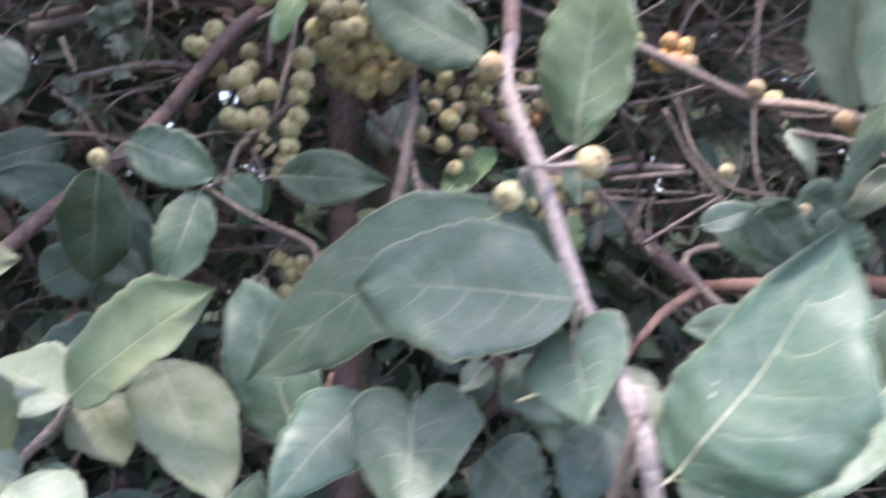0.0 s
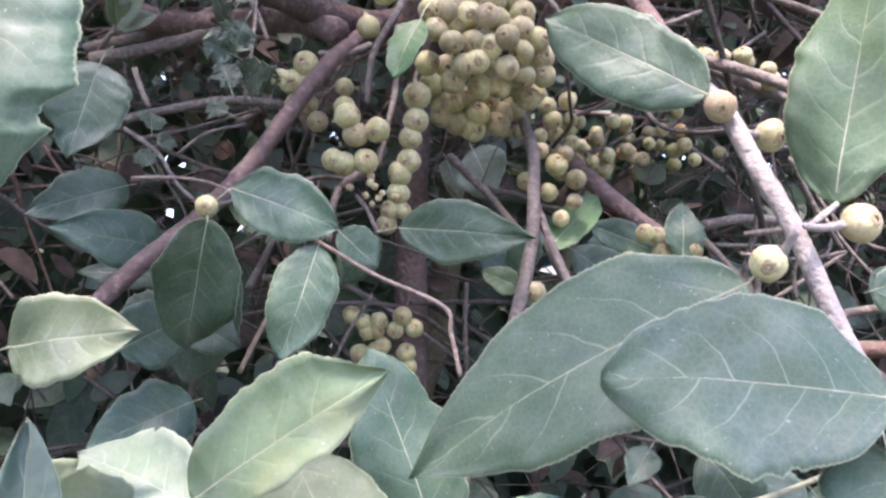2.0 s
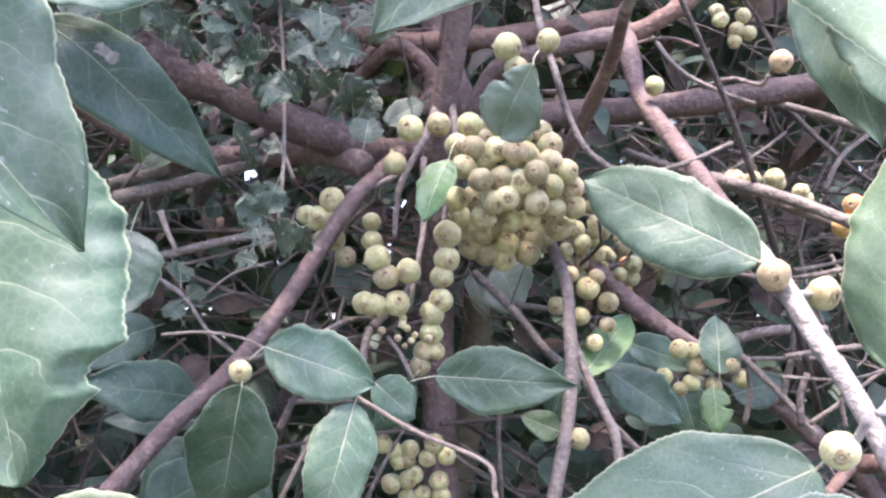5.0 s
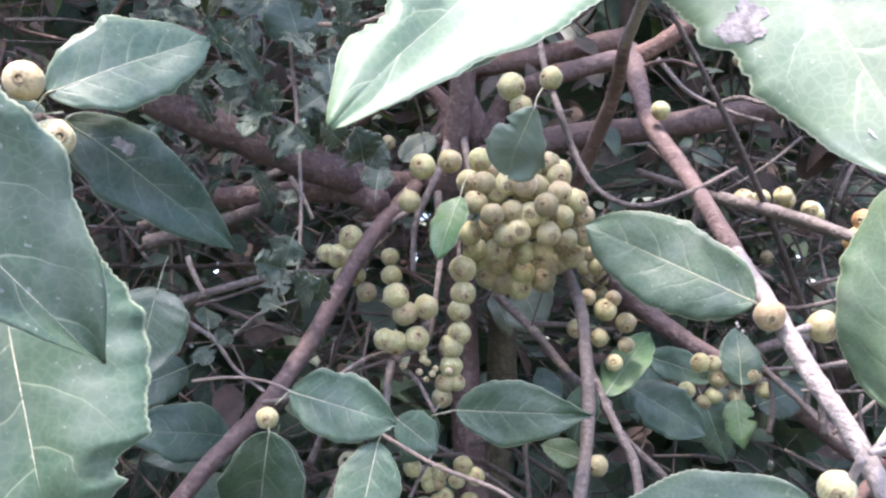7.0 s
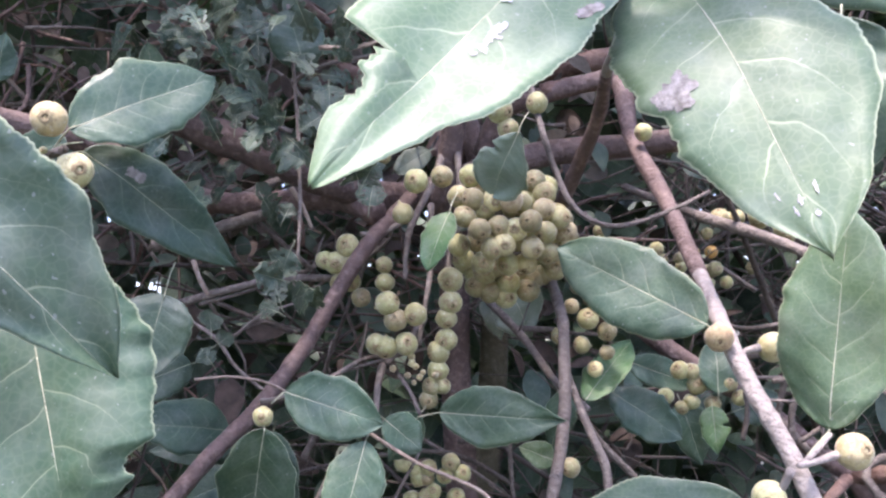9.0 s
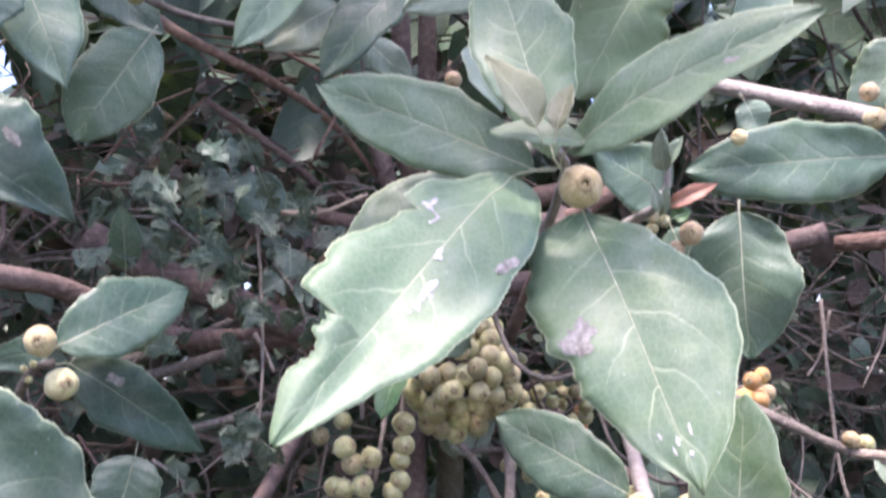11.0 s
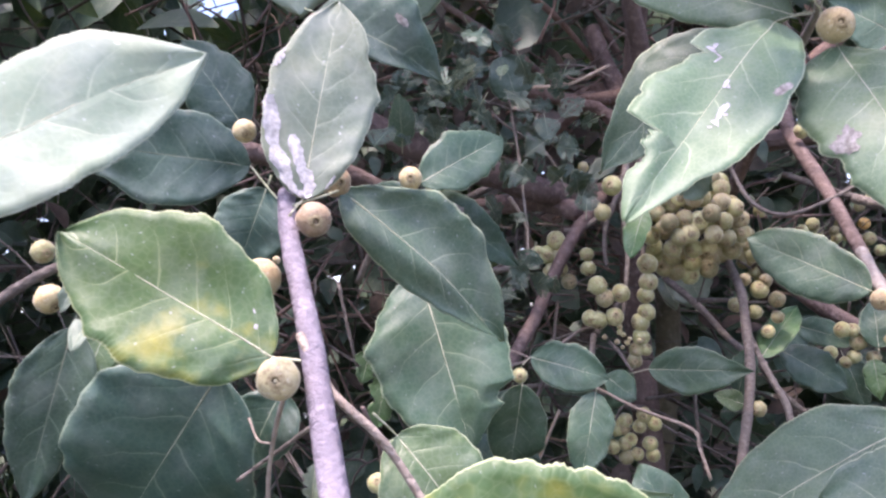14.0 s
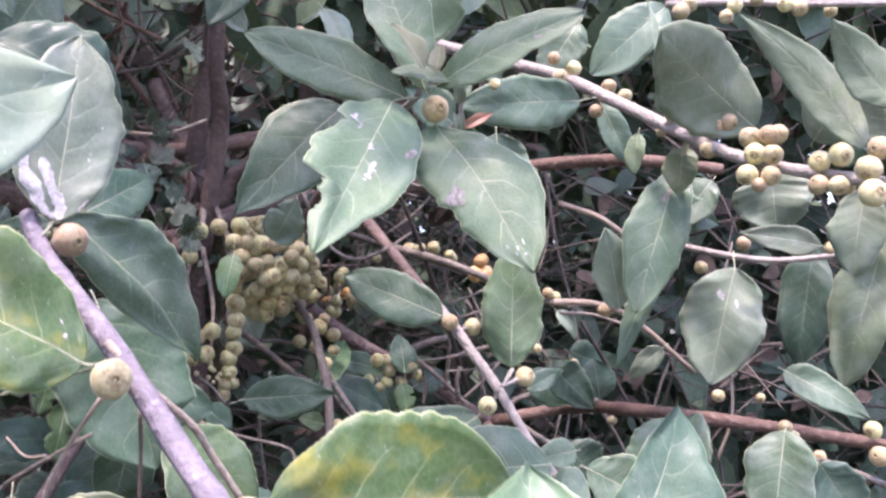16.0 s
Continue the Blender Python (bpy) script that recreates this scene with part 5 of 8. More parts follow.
fig(upper, (-0.003, 0.509, 1.881), 0.0063, (-0.32, -0.84, -0.45), "tan")
fig(upper, (-0.017, 0.513, 1.860), 0.0055, (-0.40, -0.88, -0.25), "tan")

# high branch on the far side of the gap

highleft = thing("fig_branch", (-0.354, 0.564, 1.952), "high grey fig branch with overhanging leaves and two figs", "branch", "fig branches")
stem(highleft, [(-0.398, 0.555, 1.985), (-0.350, 0.566, 1.943), (-0.321, 0.574, 1.915), (-0.290, 0.580, 1.891), (-0.264, 0.602, 1.887), (-0.228, 0.633, 1.891)], 0.0041, 0.0024, "dull")
fig(highleft, (-0.283, 0.558, 1.899), 0.0092, (-0.20, -0.86, -0.47))
fig(highleft, (-0.296, 0.560, 1.886), 0.0069, (-0.06, -0.82, -0.57))
leaf(highleft, (-0.355, 0.357, 1.831), (-0.348, 0.366, 1.725), 0.086, (0.53, -0.85, -0.04), "elliptic", 0.05, 0.12, "pale", bites=((0.66, 1, 0.5, 0.1),))
leaf(highleft, (-0.355, 0.497, 1.887), (-0.319, 0.500, 1.790), 0.060, (0.37, -0.92, 0.11), "ovate", 0.05, 0.12, "green")
leaf(highleft, (-0.286, 0.567, 1.859), (-0.340, 0.564, 1.777), 0.061, (0.25, -0.96, -0.13), "elliptic", 0.05, 0.12, "green")
leaf(highleft, (-0.328, 0.339, 1.715), (-0.255, 0.364, 1.666), 0.064, (0.23, -0.94, 0.05), "ovate", 0.16, 0.2, "dark", stains=((0.55, 0.5, 0.004, 'brown'),), sides=(0.42, 1.05), skew=(1.0, 1.15))
leaf(highleft, (-0.350, 0.618, 1.940), (-0.296, 0.632, 1.887), 0.044, (0.16, -0.98, -0.09), "ovate", 0.05, 0.12, "dark")
leaf(highleft, (-0.346, 0.473, 1.867), (-0.363, 0.461, 1.812), 0.044, (0.37, -0.92, 0.09), "elliptic", 0.05, 0.12, "dark")

# the mauve-grey branch close by

shoot_near = thing("fig_branch", (-0.308, 0.217, 1.565), "mauve-grey fig branch bearing figs and broad dusty leaves", "branch", "fig branches")
stem(shoot_near, [(-0.317, 0.234, 1.584), (-0.311, 0.218, 1.560), (-0.292, 0.179, 1.521), (-0.280, 0.153, 1.493), (-0.267, 0.123, 1.460), (-0.250, 0.087, 1.421), (-0.231, 0.049, 1.380), (-0.204, -0.007, 1.318), (-0.180, -0.030, 1.200), (-0.132, 0.059, 0.769), (-0.144, 0.109, 0.339), (-0.100, 0.140, -0.030)], 0.0044, 0.0070, "mauve")
fig(shoot_near, (-0.252, 0.096, 1.439), 0.0082, (0.02, -1.00, 0.04), "cream")
stem(shoot_near, [(-0.290, 0.164, 1.513), (-0.275, 0.154, 1.490), (-0.260, 0.158, 1.473), (-0.252, 0.164, 1.458), (-0.241, 0.167, 1.436)], 0.0019, 0.0015, "straw", "leaf_stalk")
stem(shoot_near, [(-0.277, 0.201, 1.480), (-0.277, 0.224, 1.460), (-0.280, 0.236, 1.430)], 0.0010, 0.0009, "brown", "twig")
stem(shoot_near, [(-0.295, 0.156, 1.490), (-0.308, 0.176, 1.473), (-0.320, 0.196, 1.452), (-0.326, 0.208, 1.428)], 0.0010, 0.0010, "straw", "twig")
stem(shoot_near, [(-0.299, 0.198, 1.474), (-0.333, 0.234, 1.458), (-0.355, 0.242, 1.446)], 0.0010, 0.0010, "dull", "twig")
stem(shoot_near, [(-0.332, 0.358, 1.547), (-0.328, 0.362, 1.511), (-0.327, 0.376, 1.482)], 0.0011, 0.0009, "dull", "tendril")
stem(shoot_near, [(-0.334, 0.212, 1.478), (-0.327, 0.204, 1.469), (-0.318, 0.195, 1.468)], 0.0005, 0.0005, "straw", "tendril")
stem(shoot_near, [(-0.591, 0.363, 1.549), (-0.555, 0.367, 1.569), (-0.527, 0.371, 1.580), (-0.514, 0.392, 1.594)], 0.0039, 0.0032, "dull", "side_stem")
fig(shoot_near, (-0.299, 0.219, 1.567), 0.0083, (0.44, -0.85, -0.29), "tan")
fig(shoot_near, (-0.303, 0.272, 1.594), 0.0082, (0.58, -0.78, -0.23), "tan")
fig(shoot_near, (-0.291, 0.141, 1.497), 0.0081, (0.18, -0.98, -0.07), "cream")
fig(shoot_near, (-0.322, 0.207, 1.541), 0.0092, (0.19, -0.95, -0.24), "tan")
fig(shoot_near, (-0.342, 0.247, 1.621), 0.0061, (0.46, -0.68, -0.57), "tan")
fig(shoot_near, (-0.309, 0.194, 1.547), 0.0018, (0.01, -0.86, -0.50), "cream")
fig(shoot_near, (-0.530, 0.349, 1.586), 0.0078, (0.81, -0.51, -0.29))
fig(shoot_near, (-0.517, 0.335, 1.553), 0.0095, (0.70, -0.22, -0.68), "tan")
fig(shoot_near, (-0.307, 0.324, 1.428), 0.0058, (0.22, -0.88, 0.41))
leaf(shoot_near, (-0.306, 0.225, 1.578), (-0.284, 0.238, 1.678), 0.054, (0.29, -0.95, 0.06), "elliptic", 0.02, 0.14, "pale", stalk=(-0.312, 0.221, 1.570), streaks=((0.45, 0.94, 0.20, 0.72, 0.0050), (0.22, 0.74, 0.02, 0.55, 0.0042), (0.29, 0.40, 0.14, 0.16, 0.0034), (0.15, 0.18, 0.02, -0.35, 0.0036), (0.02, 0.6, 0.015, -0.75, 0.0022)), stains=((0.66, 0.96, 0.004, 'white'), (0.62, 0.95, 0.003, 'white'), (0.10, -0.85, 0.0022, 'white'), (0.07, -0.9, 0.0015, 'white')))
leaf(shoot_near, (-0.300, 0.159, 1.505), (-0.383, 0.149, 1.563), 0.068, (0.26, -0.94, 0.21), "elliptic", 0.03, 0.06, "yellowing", stalk=(-0.286, 0.161, 1.502), rows=96, stains=((0.12, -0.35, 0.0015, 'white'), (0.16, -0.5, 0.001, 'white')))
leaf(shoot_near, (-0.397, 0.063, 1.562), (-0.294, 0.103, 1.610), 0.055, (0.34, -0.88, 0.22), "elliptic", 0.04, 0.06, "pale", rows=96)
leaf(shoot_near, (-0.372, 0.264, 1.498), (-0.479, 0.327, 1.395), 0.109, (-0.07, -0.88, -0.47), "ovate", 0.05, 0.1, "dark", stalk=(-0.297, 0.175, 1.503), rows=96)
leaf(shoot_near, (-0.300, 0.272, 1.589), (-0.230, 0.337, 1.502), 0.071, (0.52, -0.82, 0.02), "ovate", 0.05, 0.02, "green", stalk=(-0.311, 0.226, 1.576), sway=0.01, sides=(0.58, 1.0), skew=(1.0, 1.4), rows=96, wave=0.02)
leaf(shoot_near, (-0.284, 0.376, 1.551), (-0.258, 0.367, 1.437), 0.089, (0.25, -0.96, -0.02), "elliptic", 0.05, 0.1, "mid", rows=96, bites=((0.76, 1, 0.35, 0.05), (0.93, 1, 0.3, 0.12)))
leaf(shoot_near, (-0.264, 0.205, 1.467), (-0.227, 0.207, 1.413), 0.046, (0.34, -0.92, 0.19), "ovate", 0.05, 0.1, "young", stalk=(-0.270, 0.192, 1.478))
leaf(shoot_near, (-0.244, 0.093, 1.443), (-0.140, 0.095, 1.425), 0.066, (0.04, -0.99, 0.15), "elliptic", 0.05, 0.3, "yellowing", stalk=(-0.251, 0.095, 1.442), rows=96)
stem(shoot_near, [(-0.227, 0.078, 1.390), (-0.210, 0.038, 1.389), (-0.191, 0.007, 1.391)], 0.0015, 0.0007, "stalk", "leaf_stalk")
leaf(shoot_near, (-0.189, 0.000, 1.396), (-0.175, 0.017, 1.451), 0.061, (-0.51, -0.78, 0.36), "ovate", 0.05, 0.1, "fresh", stalk=(-0.191, 0.007, 1.391), rows=96)
leaf(shoot_near, (-0.375, 0.333, 1.622), (-0.474, 0.301, 1.642), 0.058, (0.29, -0.95, -0.10), "elliptic", 0.05, 0.1, "dark", stalk=(-0.339, 0.279, 1.590))
leaf(shoot_near, (-0.392, 0.369, 1.656), (-0.429, 0.359, 1.718), 0.047, (0.32, -0.95, 0.04), "elliptic", 0.05, 0.1, "dark")
leaf(shoot_near, (-0.352, 0.298, 1.600), (-0.373, 0.299, 1.555), 0.042, (0.28, -0.95, -0.15), "elliptic", 0.05, 0.1, "dark")
leaf(shoot_near, (-0.498, 0.330, 1.533), (-0.540, 0.334, 1.423), 0.050, (0.42, -0.89, -0.19), "lance", 0.05, 0.1, "dark")
leaf(shoot_near, (-0.458, 0.286, 1.535), (-0.459, 0.267, 1.516), 0.014, (0.34, -0.67, 0.66), "ovate", 0.05, 0.3, "pale")
leaf(shoot_near, (-0.493, 0.328, 1.561), (-0.505, 0.328, 1.543), 0.012, (0.09, -0.99, -0.05), "ovate", 0.05, 0.3, "pale")
leaf(shoot_near, (-0.478, 0.343, 1.539), (-0.495, 0.335, 1.494), 0.036, (0.14, -0.98, 0.13), "ovate", 0.05, 0.1, "young")
leaf(shoot_near, (-0.355, 0.309, 1.485), (-0.382, 0.309, 1.439), 0.039, (0.11, -0.99, -0.06), "ovate", 0.05, 0.1, "dark")
leaf(shoot_near, (-0.315, 0.365, 1.507), (-0.324, 0.366, 1.483), 0.018, (0.06, -1.00, -0.06), "lobed", 0.05, 0.1, "young", ragged=0.5, rows=30)
leaf(shoot_near, (-0.305, 0.368, 1.495), (-0.318, 0.370, 1.454), 0.022, (0.04, -1.00, -0.06), "lobed", 0.05, 0.1, "young", ragged=0.5, rows=30)
leaf(shoot_near, (-0.340, 0.316, 1.442), (-0.345, 0.318, 1.420), 0.016, (0.11, -0.99, -0.09), "lobed", 0.05, 0.1, "sunny", ragged=0.5, rows=30)

# twig with two figs behind the near branch

twoleaf = thing("fig_twig", (-0.306, 0.440, 1.607), "fig twig with two figs and two dark leaves", "branch", "fig branches")
stem(twoleaf, [(-0.293, 0.430, 1.608), (-0.308, 0.441, 1.606), (-0.327, 0.464, 1.593), (-0.360, 0.502, 1.557)], 0.0022, 0.0028, "dull")
fig(twoleaf, (-0.292, 0.413, 1.618), 0.0080, (0.20, -0.97, -0.13), "tan")
fig(twoleaf, (-0.285, 0.423, 1.596), 0.0084, (0.69, -0.72, -0.06), "cream")
fig(twoleaf, (-0.308, 0.430, 1.606), 0.0020, (0.74, -0.67, -0.07))
fig(twoleaf, (-0.303, 0.430, 1.608), 0.0020, (0.22, -0.96, 0.14))
fig(twoleaf, (-0.306, 0.432, 1.600), 0.0020, (-0.19, -0.90, 0.39))
leaf(twoleaf, (-0.288, 0.424, 1.616), (-0.231, 0.464, 1.650), 0.042, (0.48, -0.85, 0.20), "elliptic", 0.04, 0.1, "mid", stalk=(-0.306, 0.440, 1.607))
leaf(twoleaf, (-0.287, 0.436, 1.608), (-0.231, 0.501, 1.556), 0.037, (0.70, -0.70, -0.14), "ovate", 0.04, 0.1, "dark", stalk=(-0.305, 0.441, 1.607), stains=((0.25, 0.3, 0.005, 'brown'),))
leaf(twoleaf, (-0.305, 0.458, 1.618), (-0.355, 0.478, 1.615), 0.021, (-0.37, -0.93, 0.03), "ovate", 0.04, 0.1, "dark")

# young pale shoot seen through the gap

paleshoot = thing("fig_twig", (-0.400, 0.898, 1.656), "pale fresh shoot tip with folded young leaves", "branch")
leaf(paleshoot, (-0.398, 0.897, 1.657), (-0.398, 0.872, 1.696), 0.026, (0.75, -0.55, -0.37), "lance", 0.05, 0.4, "sunny")
leaf(paleshoot, (-0.398, 0.898, 1.656), (-0.371, 0.893, 1.689), 0.024, (-0.17, -0.99, -0.00), "lance", 0.05, 0.4, "pale")
leaf(paleshoot, (-0.397, 0.898, 1.654), (-0.366, 0.915, 1.673), 0.019, (0.38, -0.90, 0.20), "lance", 0.05, 0.4, "pale")
stem(paleshoot, [(-0.400, 0.898, 1.656), (-0.413, 0.909, 1.645), (-0.446, 0.953, 1.627)], 0.0023, 0.0027, "dull")
leaf(shoot_brown, (-0.318, 0.635, 1.554), (-0.331, 0.621, 1.492), 0.052, (0.27, -0.95, 0.17), "ovate", 0.05, 0.1, "dark", stalk=(-0.334, 0.704, 1.584), bites=((0.75, -1, 0.3, 0.06),))
leaf(shoot_brown, (-0.373, 0.862, 1.505), (-0.444, 0.817, 1.475), 0.047, (0.48, -0.86, 0.16), "ovate", 0.05, 0.1, "dark")
leaf(shoot_brown, (-0.323, 0.838, 1.403), (-0.371, 0.823, 1.363), 0.051, (0.16, -0.97, 0.18), "ovate", 0.05, 0.1, "dark")
leaf(shoot_brown, (-0.303, 0.823, 1.323), (-0.378, 0.788, 1.290), 0.058, (0.27, -0.90, 0.34), "ovate", 0.05, 0.1, "dark")

# trailing vine with ragged, insect-eaten leaves

vine = thing("vine", (-0.244, 0.743, 1.732), "trailing vine with grey-green insect-eaten lobed leaves", "vine")
stem(vine, [(-0.255, 0.773, 1.816), (-0.244, 0.746, 1.707), (-0.241, 0.734, 1.642), (-0.240, 0.719, 1.597), (-0.247, 0.726, 1.550)], 0.0016, 0.0012, "dull")
stem(vine, [(-0.232, 0.745, 1.715), (-0.208, 0.729, 1.679), (-0.195, 0.723, 1.639)], 0.0013, 0.0010, "dull", "tendril")
stem(vine, [(-0.219, 0.717, 1.755), (-0.183, 0.708, 1.751), (-0.141, 0.697, 1.762)], 0.0021, 0.0013, "straw", "tendril")
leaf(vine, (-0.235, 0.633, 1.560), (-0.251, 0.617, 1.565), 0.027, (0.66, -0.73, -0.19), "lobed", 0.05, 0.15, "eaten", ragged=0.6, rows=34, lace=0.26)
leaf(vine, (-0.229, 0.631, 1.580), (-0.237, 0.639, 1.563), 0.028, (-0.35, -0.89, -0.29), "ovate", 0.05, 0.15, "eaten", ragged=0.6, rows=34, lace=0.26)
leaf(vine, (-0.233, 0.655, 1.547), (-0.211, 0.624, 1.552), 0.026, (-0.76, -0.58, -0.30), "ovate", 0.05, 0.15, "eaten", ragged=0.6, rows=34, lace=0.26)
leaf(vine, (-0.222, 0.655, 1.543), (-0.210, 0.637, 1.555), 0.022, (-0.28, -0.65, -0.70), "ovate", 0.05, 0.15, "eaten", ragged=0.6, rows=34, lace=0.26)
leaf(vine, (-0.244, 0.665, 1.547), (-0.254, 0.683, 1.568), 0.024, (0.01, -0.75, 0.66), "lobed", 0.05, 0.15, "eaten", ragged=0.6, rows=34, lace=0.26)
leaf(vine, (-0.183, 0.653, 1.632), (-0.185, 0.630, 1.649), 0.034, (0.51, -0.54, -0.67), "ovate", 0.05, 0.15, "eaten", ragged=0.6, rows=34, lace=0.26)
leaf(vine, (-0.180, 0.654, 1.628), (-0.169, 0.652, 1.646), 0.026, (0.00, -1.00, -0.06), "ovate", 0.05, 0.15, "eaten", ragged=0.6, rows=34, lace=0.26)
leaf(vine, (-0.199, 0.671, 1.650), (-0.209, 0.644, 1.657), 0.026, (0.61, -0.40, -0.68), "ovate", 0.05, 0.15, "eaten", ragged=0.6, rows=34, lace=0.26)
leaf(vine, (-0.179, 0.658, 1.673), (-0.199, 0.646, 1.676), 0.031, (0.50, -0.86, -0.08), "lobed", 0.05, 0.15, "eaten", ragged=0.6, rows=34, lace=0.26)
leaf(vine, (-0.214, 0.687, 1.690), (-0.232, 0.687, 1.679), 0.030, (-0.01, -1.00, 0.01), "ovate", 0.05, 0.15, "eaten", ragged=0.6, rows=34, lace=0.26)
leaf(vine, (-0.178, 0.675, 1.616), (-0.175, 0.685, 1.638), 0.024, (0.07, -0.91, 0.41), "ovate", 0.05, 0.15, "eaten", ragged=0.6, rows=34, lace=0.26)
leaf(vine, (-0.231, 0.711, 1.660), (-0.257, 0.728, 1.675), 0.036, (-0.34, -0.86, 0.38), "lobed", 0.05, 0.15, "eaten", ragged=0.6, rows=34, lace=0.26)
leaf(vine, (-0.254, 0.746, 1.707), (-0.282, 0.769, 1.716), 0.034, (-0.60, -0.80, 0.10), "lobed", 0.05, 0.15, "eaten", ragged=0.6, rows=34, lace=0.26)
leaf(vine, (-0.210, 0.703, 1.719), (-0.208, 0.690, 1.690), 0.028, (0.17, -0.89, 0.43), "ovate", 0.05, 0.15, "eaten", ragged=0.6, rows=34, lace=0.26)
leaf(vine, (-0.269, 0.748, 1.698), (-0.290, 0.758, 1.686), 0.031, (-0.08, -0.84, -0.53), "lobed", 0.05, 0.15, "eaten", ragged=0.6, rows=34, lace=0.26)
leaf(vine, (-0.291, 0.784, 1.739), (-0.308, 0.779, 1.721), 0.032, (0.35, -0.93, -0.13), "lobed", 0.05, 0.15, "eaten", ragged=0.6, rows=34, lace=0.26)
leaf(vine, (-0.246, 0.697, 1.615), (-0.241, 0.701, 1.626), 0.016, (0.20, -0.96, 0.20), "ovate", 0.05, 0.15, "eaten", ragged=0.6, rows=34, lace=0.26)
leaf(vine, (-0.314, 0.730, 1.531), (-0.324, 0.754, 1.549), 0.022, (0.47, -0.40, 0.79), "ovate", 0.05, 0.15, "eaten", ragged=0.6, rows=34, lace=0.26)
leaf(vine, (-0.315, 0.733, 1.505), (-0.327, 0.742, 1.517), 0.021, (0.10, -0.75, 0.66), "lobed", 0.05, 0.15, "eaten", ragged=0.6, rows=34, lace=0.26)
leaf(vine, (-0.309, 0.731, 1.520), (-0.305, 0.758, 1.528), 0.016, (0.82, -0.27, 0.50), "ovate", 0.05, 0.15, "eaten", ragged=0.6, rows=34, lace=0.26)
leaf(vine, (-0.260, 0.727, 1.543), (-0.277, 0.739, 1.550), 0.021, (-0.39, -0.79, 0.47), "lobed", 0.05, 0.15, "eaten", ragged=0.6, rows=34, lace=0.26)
leaf(vine, (-0.392, 0.852, 1.805), (-0.368, 0.810, 1.808), 0.014, (-0.58, -0.38, -0.72), "ovate", 0.05, 0.15, "eaten", ragged=0.5, rows=26, lace=0.22)
leaf(vine, (-0.364, 0.807, 1.654), (-0.321, 0.765, 1.640), 0.025, (-0.52, -0.70, 0.49), "ovate", 0.05, 0.15, "dark", ragged=0.5, rows=26, lace=0.22)
leaf(vine, (-0.184, 0.672, 1.757), (-0.198, 0.688, 1.732), 0.027, (-0.49, -0.84, -0.25), "lobed", 0.05, 0.15, "eaten", ragged=0.5, rows=26, lace=0.22)
leaf(vine, (-0.327, 0.716, 1.771), (-0.328, 0.758, 1.793), 0.012, (0.57, -0.37, 0.73), "ovate", 0.05, 0.15, "eaten", ragged=0.5, rows=26, lace=0.22)
leaf(vine, (-0.197, 0.706, 1.759), (-0.198, 0.682, 1.776), 0.016, (0.21, -0.55, -0.81), "ovate", 0.05, 0.15, "eaten", ragged=0.5, rows=26, lace=0.22)
leaf(vine, (-0.230, 0.787, 1.756), (-0.204, 0.802, 1.754), 0.021, (0.50, -0.86, -0.02), "lobed", 0.05, 0.15, "eaten", ragged=0.5, rows=26, lace=0.22)
leaf(vine, (-0.300, 0.652, 1.777), (-0.289, 0.605, 1.789), 0.027, (0.79, 0.03, -0.62), "ovate", 0.05, 0.15, "eaten", ragged=0.5, rows=26, lace=0.22)
leaf(vine, (-0.386, 0.827, 1.709), (-0.387, 0.784, 1.689), 0.018, (0.44, -0.39, 0.81), "lobed", 0.05, 0.15, "eaten", ragged=0.5, rows=26, lace=0.22)
leaf(vine, (-0.280, 0.773, 1.643), (-0.277, 0.798, 1.626), 0.016, (0.65, -0.47, -0.59), "lobed", 0.05, 0.15, "eaten", ragged=0.5, rows=26, lace=0.22)
leaf(vine, (-0.250, 0.711, 1.824), (-0.239, 0.732, 1.801), 0.023, (0.38, -0.76, -0.52), "ovate", 0.05, 0.15, "eaten", ragged=0.5, rows=26, lace=0.22)
leaf(vine, (-0.243, 0.849, 1.697), (-0.230, 0.814, 1.711), 0.018, (-0.69, -0.46, -0.55), "lobed", 0.05, 0.15, "eaten", ragged=0.5, rows=26, lace=0.22)
leaf(vine, (-0.276, 0.804, 1.842), (-0.278, 0.786, 1.819), 0.014, (0.23, -0.79, 0.58), "lobed", 0.05, 0.15, "eaten", ragged=0.5, rows=26, lace=0.22)
leaf(vine, (-0.274, 0.794, 1.632), (-0.284, 0.766, 1.657), 0.026, (0.79, -0.55, -0.28), "lobed", 0.05, 0.15, "eaten", ragged=0.5, rows=26, lace=0.22)
leaf(vine, (-0.393, 0.830, 1.818), (-0.366, 0.852, 1.812), 0.034, (0.64, -0.68, 0.35), "ovate", 0.05, 0.15, "dark", ragged=0.5, rows=26, lace=0.22)
leaf(vine, (-0.304, 0.714, 1.767), (-0.296, 0.736, 1.746), 0.022, (0.52, -0.69, -0.51), "lobed", 0.05, 0.15, "dark", ragged=0.5, rows=26, lace=0.22)
leaf(vine, (-0.357, 0.745, 1.793), (-0.351, 0.769, 1.815), 0.018, (0.24, -0.69, 0.69), "lobed", 0.05, 0.15, "eaten", ragged=0.5, rows=26, lace=0.22)
leaf(vine, (-0.302, 0.815, 1.805), (-0.278, 0.843, 1.828), 0.026, (0.61, -0.74, 0.29), "lobed", 0.05, 0.15, "dark", ragged=0.5, rows=26, lace=0.22)
leaf(vine, (-0.224, 0.751, 1.733), (-0.243, 0.747, 1.737), 0.023, (0.29, -0.74, 0.61), "ovate", 0.05, 0.15, "eaten", ragged=0.5, rows=26, lace=0.22)
leaf(vine, (-0.293, 0.840, 1.744), (-0.267, 0.799, 1.738), 0.014, (-0.83, -0.54, 0.13), "lobed", 0.05, 0.15, "eaten", ragged=0.5, rows=26, lace=0.22)
